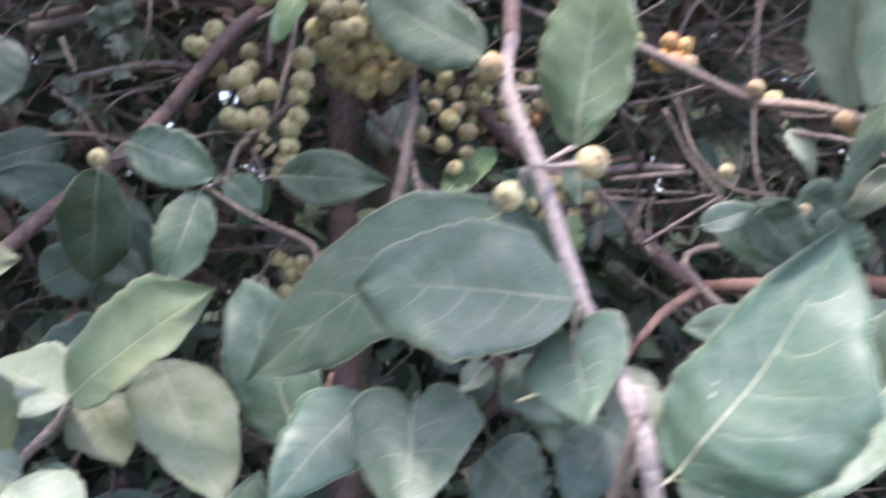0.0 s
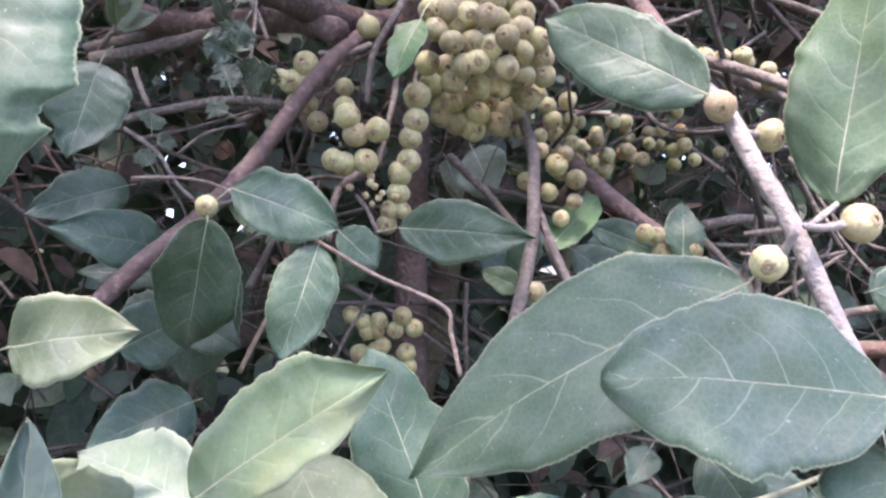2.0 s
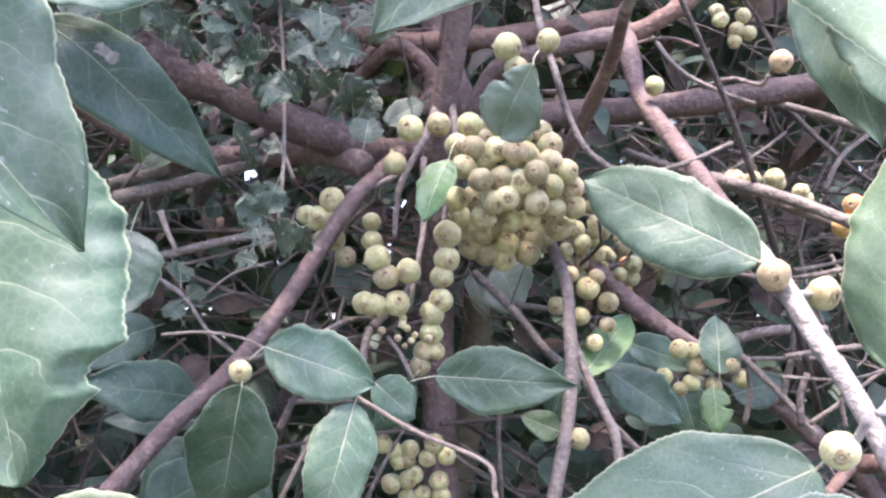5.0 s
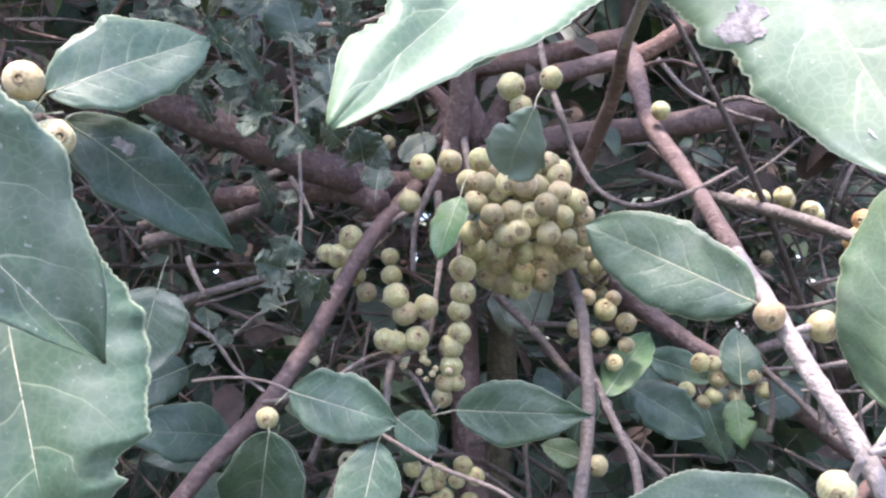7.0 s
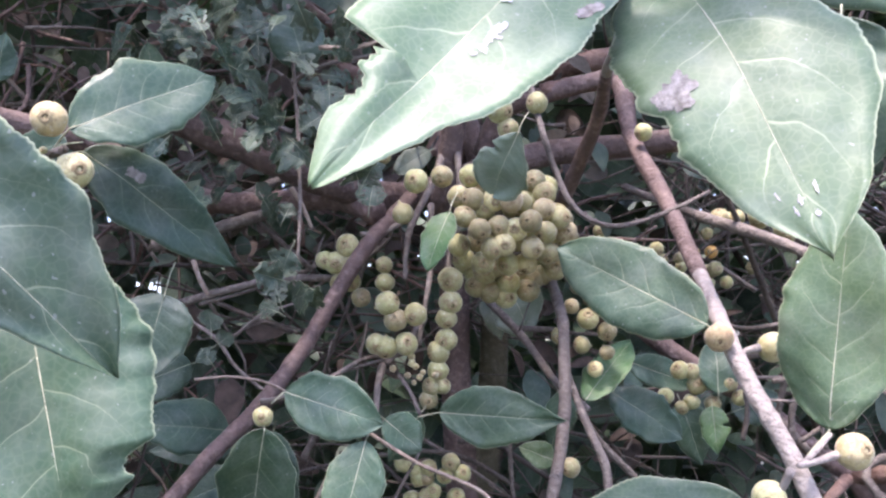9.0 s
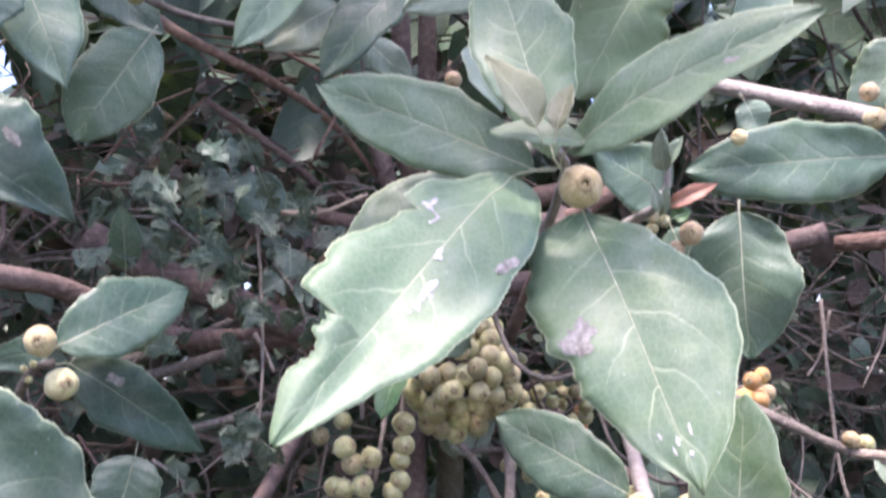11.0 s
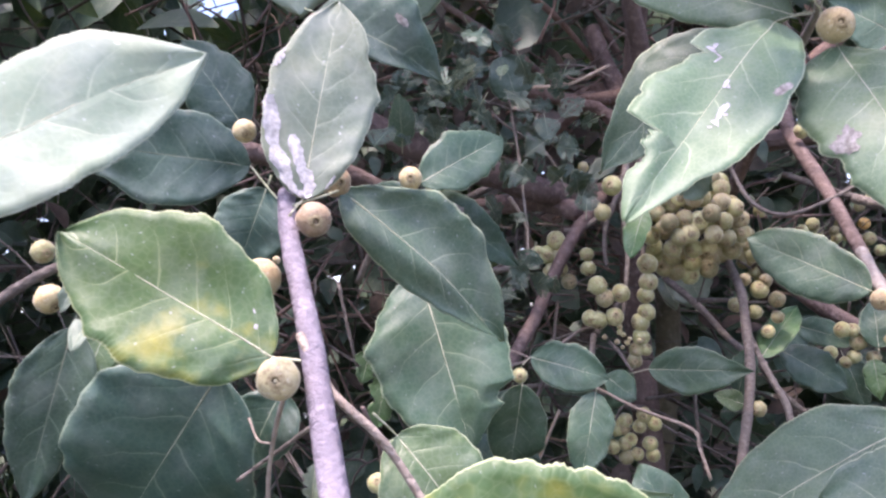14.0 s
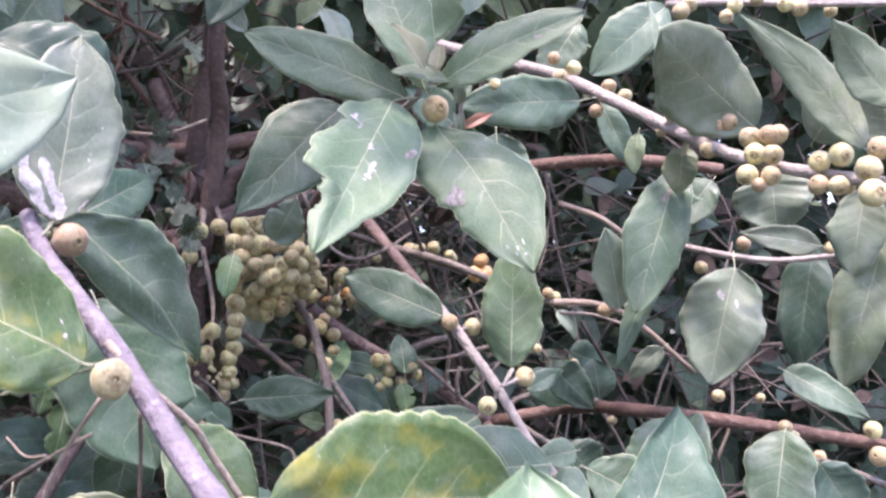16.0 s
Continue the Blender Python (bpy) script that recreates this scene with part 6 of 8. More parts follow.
leaf(vine, (-0.343, 0.709, 1.683), (-0.354, 0.696, 1.663), 0.018, (0.47, -0.83, 0.29), "lobed", 0.05, 0.15, "dark", ragged=0.5, rows=26, lace=0.22)
leaf(vine, (-0.321, 0.783, 1.751), (-0.343, 0.814, 1.743), 0.017, (-0.75, -0.61, -0.27), "lobed", 0.05, 0.15, "eaten", ragged=0.5, rows=26, lace=0.22)
leaf(vine, (-0.362, 0.750, 1.720), (-0.374, 0.763, 1.747), 0.021, (0.47, -0.69, 0.55), "lobed", 0.05, 0.15, "eaten", ragged=0.5, rows=26, lace=0.22)
leaf(vine, (-0.313, 0.830, 1.808), (-0.348, 0.873, 1.808), 0.026, (-0.77, -0.61, 0.17), "lobed", 0.05, 0.15, "dark", ragged=0.5, rows=26, lace=0.22)
leaf(vine, (-0.321, 0.813, 1.678), (-0.322, 0.848, 1.699), 0.015, (0.19, -0.51, 0.84), "ovate", 0.05, 0.15, "dark", ragged=0.5, rows=26, lace=0.22)
leaf(vine, (-0.324, 0.683, 1.756), (-0.306, 0.710, 1.761), 0.025, (0.70, -0.52, 0.50), "lobed", 0.05, 0.15, "eaten", ragged=0.5, rows=26, lace=0.22)
leaf(vine, (-0.248, 0.679, 1.761), (-0.245, 0.710, 1.781), 0.013, (0.06, -0.55, 0.84), "ovate", 0.05, 0.15, "dark", ragged=0.5, rows=26, lace=0.22)
leaf(vine, (-0.295, 0.664, 1.763), (-0.266, 0.646, 1.767), 0.024, (-0.54, -0.83, 0.11), "lobed", 0.05, 0.15, "eaten", ragged=0.5, rows=26, lace=0.22)
leaf(vine, (-0.270, 0.753, 1.693), (-0.266, 0.734, 1.717), 0.020, (-0.12, -0.78, -0.61), "lobed", 0.05, 0.15, "eaten", ragged=0.5, rows=26, lace=0.22)
leaf(vine, (-0.207, 0.822, 1.730), (-0.234, 0.792, 1.708), 0.030, (0.39, -0.74, 0.54), "ovate", 0.05, 0.15, "eaten", ragged=0.5, rows=26, lace=0.22)
leaf(vine, (-0.376, 0.684, 1.748), (-0.341, 0.643, 1.752), 0.025, (-0.77, -0.63, 0.02), "ovate", 0.05, 0.15, "eaten", ragged=0.5, rows=26, lace=0.22)
leaf(vine, (-0.381, 0.844, 1.806), (-0.382, 0.820, 1.821), 0.017, (0.53, -0.45, -0.72), "ovate", 0.05, 0.15, "dark", ragged=0.5, rows=26, lace=0.22)
leaf(vine, (-0.359, 0.746, 1.789), (-0.337, 0.736, 1.783), 0.015, (-0.36, -0.92, 0.15), "lobed", 0.05, 0.15, "eaten", ragged=0.5, rows=26, lace=0.22)
leaf(vine, (-0.275, 0.772, 1.802), (-0.309, 0.768, 1.799), 0.031, (0.07, -0.96, 0.29), "ovate", 0.05, 0.15, "eaten", ragged=0.5, rows=26, lace=0.22)
leaf(vine, (-0.213, 0.801, 1.793), (-0.215, 0.823, 1.777), 0.019, (0.67, -0.42, -0.61), "ovate", 0.05, 0.15, "eaten", ragged=0.5, rows=26, lace=0.22)
leaf(vine, (-0.290, 0.849, 1.709), (-0.302, 0.883, 1.735), 0.020, (0.48, -0.41, 0.78), "lobed", 0.05, 0.15, "eaten", ragged=0.5, rows=26, lace=0.22)
leaf(vine, (-0.290, 0.674, 1.672), (-0.295, 0.652, 1.690), 0.017, (0.45, -0.64, -0.62), "lobed", 0.05, 0.15, "eaten", ragged=0.5, rows=26, lace=0.22)
leaf(vine, (-0.352, 0.869, 1.661), (-0.326, 0.827, 1.668), 0.014, (-0.73, -0.51, -0.45), "ovate", 0.05, 0.15, "dark", ragged=0.5, rows=26, lace=0.22)
leaf(vine, (-0.297, 0.811, 1.821), (-0.307, 0.783, 1.839), 0.033, (0.92, -0.39, -0.08), "ovate", 0.05, 0.15, "eaten", ragged=0.5, rows=26, lace=0.22)
leaf(vine, (-0.340, 0.799, 1.788), (-0.362, 0.820, 1.772), 0.023, (-0.56, -0.78, -0.28), "lobed", 0.05, 0.15, "eaten", ragged=0.5, rows=26, lace=0.22)
leaf(vine, (-0.302, 0.678, 1.759), (-0.328, 0.713, 1.796), 0.024, (-0.02, -0.73, 0.69), "lobed", 0.05, 0.15, "dark", ragged=0.5, rows=26, lace=0.22)
leaf(vine, (-0.353, 0.707, 1.805), (-0.368, 0.677, 1.790), 0.021, (0.75, -0.55, 0.36), "lobed", 0.05, 0.15, "dark", ragged=0.5, rows=26, lace=0.22)
leaf(vine, (-0.291, 0.809, 1.798), (-0.289, 0.801, 1.769), 0.020, (0.36, -0.89, 0.27), "lobed", 0.05, 0.15, "eaten", ragged=0.5, rows=26, lace=0.22)
leaf(vine, (-0.284, 0.697, 1.817), (-0.254, 0.664, 1.786), 0.025, (-0.10, -0.73, 0.68), "lobed", 0.05, 0.15, "dark", ragged=0.5, rows=26, lace=0.22)
leaf(vine, (-0.292, 0.838, 1.715), (-0.297, 0.857, 1.744), 0.024, (0.69, -0.55, 0.47), "lobed", 0.05, 0.15, "eaten", ragged=0.5, rows=26, lace=0.22)
leaf(vine, (-0.260, 0.725, 1.683), (-0.260, 0.758, 1.662), 0.022, (0.75, -0.35, -0.56), "lobed", 0.05, 0.15, "dark", ragged=0.5, rows=26, lace=0.22)
leaf(vine, (-0.212, 0.787, 1.775), (-0.242, 0.829, 1.801), 0.022, (-0.43, -0.67, 0.60), "ovate", 0.05, 0.15, "dark", ragged=0.5, rows=26, lace=0.22)
leaf(vine, (-0.313, 0.681, 1.812), (-0.337, 0.684, 1.808), 0.018, (-0.07, -0.93, -0.36), "lobed", 0.05, 0.15, "eaten", ragged=0.5, rows=26, lace=0.22)
leaf(vine, (-0.384, 0.690, 1.710), (-0.368, 0.715, 1.733), 0.033, (0.10, -0.71, 0.70), "ovate", 0.05, 0.15, "eaten", ragged=0.5, rows=26, lace=0.22)
leaf(vine, (-0.299, 0.731, 1.719), (-0.283, 0.766, 1.735), 0.024, (0.46, -0.53, 0.71), "ovate", 0.05, 0.15, "dark", ragged=0.5, rows=26, lace=0.22)
leaf(vine, (-0.326, 0.697, 1.748), (-0.304, 0.666, 1.733), 0.012, (-0.46, -0.62, 0.64), "lobed", 0.05, 0.15, "eaten", ragged=0.5, rows=26, lace=0.22)
leaf(vine, (-0.331, 0.740, 1.715), (-0.331, 0.721, 1.743), 0.024, (0.45, -0.73, -0.51), "lobed", 0.05, 0.15, "eaten", ragged=0.5, rows=26, lace=0.22)
leaf(vine, (-0.249, 0.751, 1.765), (-0.227, 0.727, 1.735), 0.027, (0.18, -0.70, 0.69), "lobed", 0.05, 0.15, "eaten", ragged=0.5, rows=26, lace=0.22)
leaf(vine, (-0.292, 0.760, 1.751), (-0.275, 0.720, 1.727), 0.013, (-0.25, -0.57, 0.78), "lobed", 0.05, 0.15, "eaten", ragged=0.5, rows=26, lace=0.22)
leaf(vine, (-0.272, 0.658, 1.762), (-0.300, 0.705, 1.761), 0.021, (-0.86, -0.52, 0.02), "lobed", 0.05, 0.15, "eaten", ragged=0.5, rows=26, lace=0.22)
leaf(vine, (-0.235, 0.686, 1.669), (-0.226, 0.712, 1.657), 0.017, (0.89, -0.41, -0.21), "lobed", 0.05, 0.15, "eaten", ragged=0.5, rows=26, lace=0.22)
leaf(vine, (-0.241, 0.819, 1.805), (-0.246, 0.836, 1.787), 0.022, (-0.60, -0.66, -0.45), "lobed", 0.05, 0.15, "eaten", ragged=0.5, rows=26, lace=0.22)
leaf(vine, (-0.187, 0.676, 1.752), (-0.171, 0.645, 1.742), 0.014, (-0.44, -0.49, 0.75), "lobed", 0.05, 0.15, "eaten", ragged=0.5, rows=26, lace=0.22)
leaf(vine, (-0.244, 0.817, 1.800), (-0.289, 0.857, 1.807), 0.041, (-0.52, -0.67, 0.53), "ovate", 0.05, 0.15, "eaten", ragged=0.5, rows=26, lace=0.22)
leaf(vine, (-0.249, 0.864, 1.713), (-0.252, 0.827, 1.729), 0.019, (0.73, -0.33, -0.60), "ovate", 0.05, 0.15, "dark", ragged=0.5, rows=26, lace=0.22)
leaf(vine, (-0.289, 0.784, 1.858), (-0.282, 0.799, 1.842), 0.017, (0.49, -0.74, -0.46), "ovate", 0.05, 0.15, "eaten", ragged=0.5, rows=26, lace=0.22)
leaf(vine, (-0.229, 0.838, 1.672), (-0.249, 0.856, 1.671), 0.014, (-0.66, -0.70, 0.26), "lobed", 0.05, 0.15, "dark", ragged=0.5, rows=26, lace=0.22)
leaf(vine, (-0.306, 0.724, 1.819), (-0.297, 0.770, 1.822), 0.017, (0.90, -0.16, -0.40), "lobed", 0.05, 0.15, "eaten", ragged=0.5, rows=26, lace=0.22)
leaf(vine, (-0.198, 0.702, 1.697), (-0.182, 0.719, 1.692), 0.021, (0.69, -0.54, 0.49), "lobed", 0.05, 0.15, "eaten", ragged=0.5, rows=26, lace=0.22)
leaf(vine, (-0.237, 0.816, 1.784), (-0.264, 0.828, 1.775), 0.021, (-0.28, -0.90, -0.34), "ovate", 0.05, 0.15, "eaten", ragged=0.5, rows=26, lace=0.22)
leaf(vine, (-0.273, 0.666, 1.723), (-0.262, 0.717, 1.713), 0.028, (0.98, -0.21, -0.04), "lobed", 0.05, 0.15, "eaten", ragged=0.5, rows=26, lace=0.22)
leaf(vine, (-0.351, 0.792, 1.745), (-0.383, 0.811, 1.773), 0.026, (-0.08, -0.86, 0.51), "ovate", 0.05, 0.15, "eaten", ragged=0.5, rows=26, lace=0.22)
leaf(vine, (-0.339, 0.828, 1.752), (-0.358, 0.794, 1.766), 0.025, (0.70, -0.56, -0.44), "lobed", 0.05, 0.15, "dark", ragged=0.5, rows=26, lace=0.22)
leaf(vine, (-0.245, 0.779, 1.733), (-0.226, 0.805, 1.725), 0.020, (0.78, -0.60, -0.19), "lobed", 0.05, 0.15, "eaten", ragged=0.5, rows=26, lace=0.22)
leaf(vine, (-0.271, 0.758, 1.707), (-0.281, 0.722, 1.674), 0.030, (-0.01, -0.68, 0.73), "lobed", 0.05, 0.15, "dark", ragged=0.5, rows=26, lace=0.22)
leaf(vine, (-0.425, 0.845, 1.791), (-0.393, 0.840, 1.810), 0.029, (-0.01, -0.97, -0.25), "ovate", 0.05, 0.15, "dark", ragged=0.5, rows=26, lace=0.22)
leaf(vine, (-0.228, 0.671, 1.776), (-0.221, 0.699, 1.753), 0.023, (0.35, -0.64, -0.69), "lobed", 0.05, 0.15, "eaten", ragged=0.5, rows=26, lace=0.22)
leaf(vine, (-0.157, 0.739, 1.721), (-0.177, 0.764, 1.718), 0.016, (-0.77, -0.64, -0.03), "ovate", 0.05, 0.15, "eaten", ragged=0.5, rows=26, lace=0.22)
leaf(vine, (-0.346, 0.827, 1.707), (-0.342, 0.851, 1.695), 0.020, (0.98, -0.20, -0.06), "ovate", 0.05, 0.15, "dark", ragged=0.5, rows=26, lace=0.22)
leaf(vine, (-0.323, 0.770, 1.733), (-0.346, 0.775, 1.730), 0.020, (-0.22, -0.91, 0.35), "lobed", 0.05, 0.15, "eaten", ragged=0.5, rows=26, lace=0.22)
leaf(vine, (-0.285, 0.766, 1.767), (-0.295, 0.732, 1.763), 0.015, (0.93, -0.29, 0.23), "lobed", 0.05, 0.15, "dark", ragged=0.5, rows=26, lace=0.22)
leaf(vine, (-0.266, 0.669, 1.737), (-0.279, 0.677, 1.721), 0.017, (-0.24, -0.93, -0.27), "lobed", 0.05, 0.15, "eaten", ragged=0.5, rows=26, lace=0.22)
leaf(vine, (-0.272, 0.730, 1.823), (-0.256, 0.744, 1.821), 0.020, (0.64, -0.69, 0.32), "ovate", 0.05, 0.15, "dark", ragged=0.5, rows=26, lace=0.22)
leaf(vine, (-0.304, 0.773, 1.707), (-0.302, 0.800, 1.741), 0.025, (-0.02, -0.79, 0.61), "lobed", 0.05, 0.15, "eaten", ragged=0.5, rows=26, lace=0.22)
leaf(vine, (-0.195, 0.762, 1.732), (-0.168, 0.775, 1.752), 0.029, (0.10, -0.88, 0.46), "ovate", 0.05, 0.15, "eaten", ragged=0.5, rows=26, lace=0.22)
leaf(vine, (-0.400, 0.802, 1.735), (-0.410, 0.854, 1.725), 0.015, (0.57, -0.06, -0.82), "lobed", 0.05, 0.15, "eaten", ragged=0.5, rows=26, lace=0.22)
leaf(vine, (-0.368, 0.846, 1.683), (-0.364, 0.885, 1.707), 0.028, (-0.11, -0.53, 0.84), "ovate", 0.05, 0.15, "eaten", ragged=0.5, rows=26, lace=0.22)
leaf(vine, (-0.412, 0.836, 1.798), (-0.403, 0.793, 1.809), 0.017, (0.50, -0.13, -0.86), "ovate", 0.05, 0.15, "eaten", ragged=0.5, rows=26, lace=0.22)
leaf(vine, (-0.133, 0.822, 1.900), (-0.124, 0.799, 1.861), 0.027, (0.35, -0.76, 0.55), "lobed", 0.05, 0.15, "eaten", ragged=0.5, rows=26, lace=0.22)
leaf(vine, (-0.296, 0.681, 1.707), (-0.272, 0.655, 1.704), 0.018, (-0.59, -0.61, 0.53), "lobed", 0.05, 0.15, "eaten", ragged=0.5, rows=26, lace=0.22)
leaf(vine, (-0.338, 0.873, 1.692), (-0.329, 0.841, 1.671), 0.016, (0.57, -0.34, 0.75), "ovate", 0.05, 0.15, "dark", ragged=0.5, rows=26, lace=0.22)
leaf(vine, (-0.370, 0.787, 1.870), (-0.343, 0.759, 1.853), 0.017, (-0.36, -0.71, 0.60), "lobed", 0.05, 0.15, "dark", ragged=0.5, rows=26, lace=0.22)
leaf(vine, (-0.371, 0.761, 1.720), (-0.364, 0.729, 1.772), 0.031, (0.44, -0.73, -0.52), "elliptic", 0.04, 0.1, "green")
leaf(vine, (-0.241, 0.767, 1.756), (-0.252, 0.755, 1.805), 0.050, (0.32, -0.93, -0.15), "round", 0.04, 0.1, "dark")
leaf(vine, (-0.456, 0.666, 1.724), (-0.446, 0.658, 1.759), 0.025, (0.24, -0.93, -0.27), "ovate", 0.04, 0.1, "dark")

# rust-coloured limb behind the vine

rustlimb = thing("fig_tree_limb", (-0.110, 1.014, 1.813), "rust-coloured fig limb deep in the shrub", "limb")
stem(rustlimb, [(-0.077, 0.865, 2.032), (-0.083, 0.911, 1.941), (-0.100, 0.973, 1.850), (-0.109, 1.018, 1.781), (-0.109, 1.061, 1.690), (-0.127, 1.107, 1.546), (-0.133, 1.169, 0.994), (-0.198, 1.192, 0.443), (-0.200, 1.200, -0.030)], 0.0096, 0.0240, "brown", "trunk")
stem(rustlimb, [(-0.239, 0.962, 1.820), (-0.182, 0.992, 1.807), (-0.110, 1.015, 1.812), (-0.010, 1.023, 1.824), (0.082, 1.035, 1.842)], 0.0082, 0.0130, "rust", "side_limb")
stem(rustlimb, [(-0.407, 0.830, 2.037), (-0.352, 0.861, 2.000), (-0.314, 0.896, 1.987), (-0.261, 0.933, 1.966), (-0.200, 1.004, 1.935), (-0.135, 1.085, 1.862)], 0.0069, 0.0038, "rust", "side_limb")
stem(rustlimb, [(-0.352, 0.972, 1.965), (-0.270, 1.028, 1.909), (-0.204, 1.084, 1.858), (-0.129, 1.110, 1.844)], 0.0043, 0.0062, "brown", "side_limb")
stem(rustlimb, [(-0.245, 0.995, 2.099), (-0.197, 1.011, 2.038), (-0.144, 1.052, 1.955), (-0.105, 1.105, 1.865)], 0.0037, 0.0054, "brown", "side_limb")
stem(rustlimb, [(-0.203, 1.063, 1.815), (-0.143, 1.070, 1.836), (-0.068, 1.091, 1.843)], 0.0126, 0.0152, "rust", "side_limb")
stem(rustlimb, [(-0.563, 0.761, 1.741), (-0.521, 0.816, 1.733), (-0.471, 0.871, 1.723), (-0.378, 0.936, 1.674), (-0.242, 0.892, 1.663), (-0.190, 0.847, 1.639)], 0.0120, 0.0116, "brown", "side_limb")

# twigs low behind the bunch

lowtwigs = thing("twig_bundle", (-0.338, 0.857, 1.569), "thin grey crossing twigs below the fig bunch", "twigs")
stem(lowtwigs, [(-0.423, 0.902, 1.625), (-0.366, 0.899, 1.637), (-0.315, 0.896, 1.649), (-0.266, 0.913, 1.669)], 0.0067, 0.0053, "dull", "twig")
stem(lowtwigs, [(-0.450, 0.960, 1.651), (-0.383, 0.956, 1.667), (-0.317, 0.952, 1.691), (-0.272, 0.948, 1.707)], 0.0061, 0.0050, "dull", "twig")
stem(lowtwigs, [(-0.387, 0.869, 1.563), (-0.341, 0.866, 1.573), (-0.287, 0.864, 1.582), (-0.240, 0.883, 1.582)], 0.0039, 0.0035, "dull", "twig")
stem(lowtwigs, [(-0.358, 0.823, 1.599), (-0.353, 0.825, 1.583), (-0.346, 0.827, 1.567)], 0.0026, 0.0019, "straw", "twig")
stem(lowtwigs, [(-0.264, 0.813, 1.660), (-0.255, 0.815, 1.644), (-0.247, 0.817, 1.623)], 0.0023, 0.0016, "straw", "twig")
stem(lowtwigs, [(-0.361, 0.810, 1.546), (-0.334, 0.811, 1.526), (-0.316, 0.814, 1.499), (-0.285, 0.817, 1.472)], 0.0020, 0.0016, "dull", "twig")
stem(lowtwigs, [(-0.323, 0.831, 1.528), (-0.298, 0.828, 1.546), (-0.269, 0.846, 1.557)], 0.0014, 0.0012, "dull", "twig")
stem(lowtwigs, [(-0.264, 0.844, 1.416), (-0.252, 0.840, 1.439), (-0.240, 0.837, 1.462)], 0.0032, 0.0023, "dull", "twig")
stem(lowtwigs, [(-0.268, 0.832, 1.346), (-0.250, 0.828, 1.382), (-0.231, 0.823, 1.417)], 0.0020, 0.0016, "straw", "twig")
stem(lowtwigs, [(-0.198, 0.881, 1.346), (-0.181, 0.887, 1.379), (-0.161, 0.892, 1.412)], 0.0019, 0.0015, "dull", "twig")
stem(lowtwigs, [(0.177, 1.005, 1.485), (0.218, 1.003, 1.493), (0.279, 1.022, 1.493)], 0.0058, 0.0047, "dull", "twig")
stem(lowtwigs, [(0.170, 0.988, 1.465), (0.233, 0.986, 1.464), (0.287, 1.005, 1.464)], 0.0023, 0.0020, "dull", "twig")
stem(lowtwigs, [(0.199, 0.953, 1.419), (0.210, 0.946, 1.467), (0.214, 0.942, 1.505)], 0.0038, 0.0022, "dull", "twig")
stem(lowtwigs, [(0.201, 0.914, 1.403), (0.201, 0.911, 1.431), (0.208, 0.908, 1.451)], 0.0036, 0.0031, "dull", "twig")
stem(lowtwigs, [(0.169, 0.967, 1.468), (0.199, 0.951, 1.430), (0.223, 0.935, 1.393)], 0.0033, 0.0032, "dull", "twig")
stem(lowtwigs, [(0.209, 0.914, 1.405), (0.240, 0.911, 1.425), (0.292, 0.926, 1.455)], 0.0023, 0.0018, "dull", "twig")
stem(lowtwigs, [(0.226, 0.896, 1.543), (0.251, 0.901, 1.497), (0.281, 0.906, 1.455)], 0.0026, 0.0026, "dull", "twig")
stem(lowtwigs, [(0.197, 0.974, 1.732), (0.261, 0.974, 1.714), (0.336, 0.976, 1.688)], 0.0035, 0.0046, "dull", "twig")
stem(lowtwigs, [(0.249, 0.936, 1.624), (0.266, 0.931, 1.657), (0.293, 0.928, 1.678)], 0.0025, 0.0022, "dull", "twig")
stem(lowtwigs, [(-0.071, 0.969, 1.424), (-0.072, 0.974, 1.384), (-0.069, 0.982, 1.318)], 0.0025, 0.0022, "dull", "twig")
stem(lowtwigs, [(0.171, 0.976, 1.402), (0.177, 0.972, 1.429), (0.175, 0.969, 1.457)], 0.0028, 0.0022, "dull", "twig")

# right-hand twigs

twigright = thing("fig_twig", (0.135, 0.849, 1.613), "thin fig twig ending in a bunch of orange-tan figs", "branch", "fig branches")
stem(twigright, [(0.060, 0.945, 1.670), (0.098, 0.888, 1.637), (0.135, 0.849, 1.612), (0.174, 0.841, 1.594), (0.211, 0.832, 1.577)], 0.0039, 0.0048, "dull")
fig(twigright, (0.158, 0.828, 1.613), 0.0090, (-0.78, -0.42, -0.45))
fig(twigright, (0.182, 0.830, 1.598), 0.0085, (-0.22, -0.79, -0.57))
fig(twigright, (0.130, 0.829, 1.614), 0.0075, (-0.94, -0.08, 0.33))
fig(twigright, (0.217, 0.832, 1.576), 0.0100, (-0.38, -0.79, 0.48), "tan")
fig(twigright, (0.231, 0.831, 1.575), 0.0095, (0.19, -0.85, -0.50), "tan")
fig(twigright, (0.229, 0.829, 1.592), 0.0080, (0.34, -0.94, 0.03), "ripe")
fig(twigright, (0.165, 0.815, 1.715), 0.0100, (0.11, -0.88, -0.46), "tan")
fig(twigright, (0.058, 0.820, 1.697), 0.0085, (-0.81, -0.39, -0.44))
fig(twigright, (0.135, 0.869, 1.774), 0.0076, (0.04, -0.99, -0.11))
fig(twigright, (0.150, 0.870, 1.764), 0.0076, (-0.45, -0.61, -0.65))
fig(twigright, (0.161, 0.870, 1.761), 0.0070, (-0.48, -0.62, -0.61))
fig(twigright, (0.148, 0.872, 1.754), 0.0065, (-0.46, -0.68, -0.58))
fig(twigright, (0.132, 0.868, 1.782), 0.0065, (-0.12, -0.99, -0.11))
fig(twigright, (0.156, 0.868, 1.777), 0.0070, (-0.50, -0.78, -0.37))
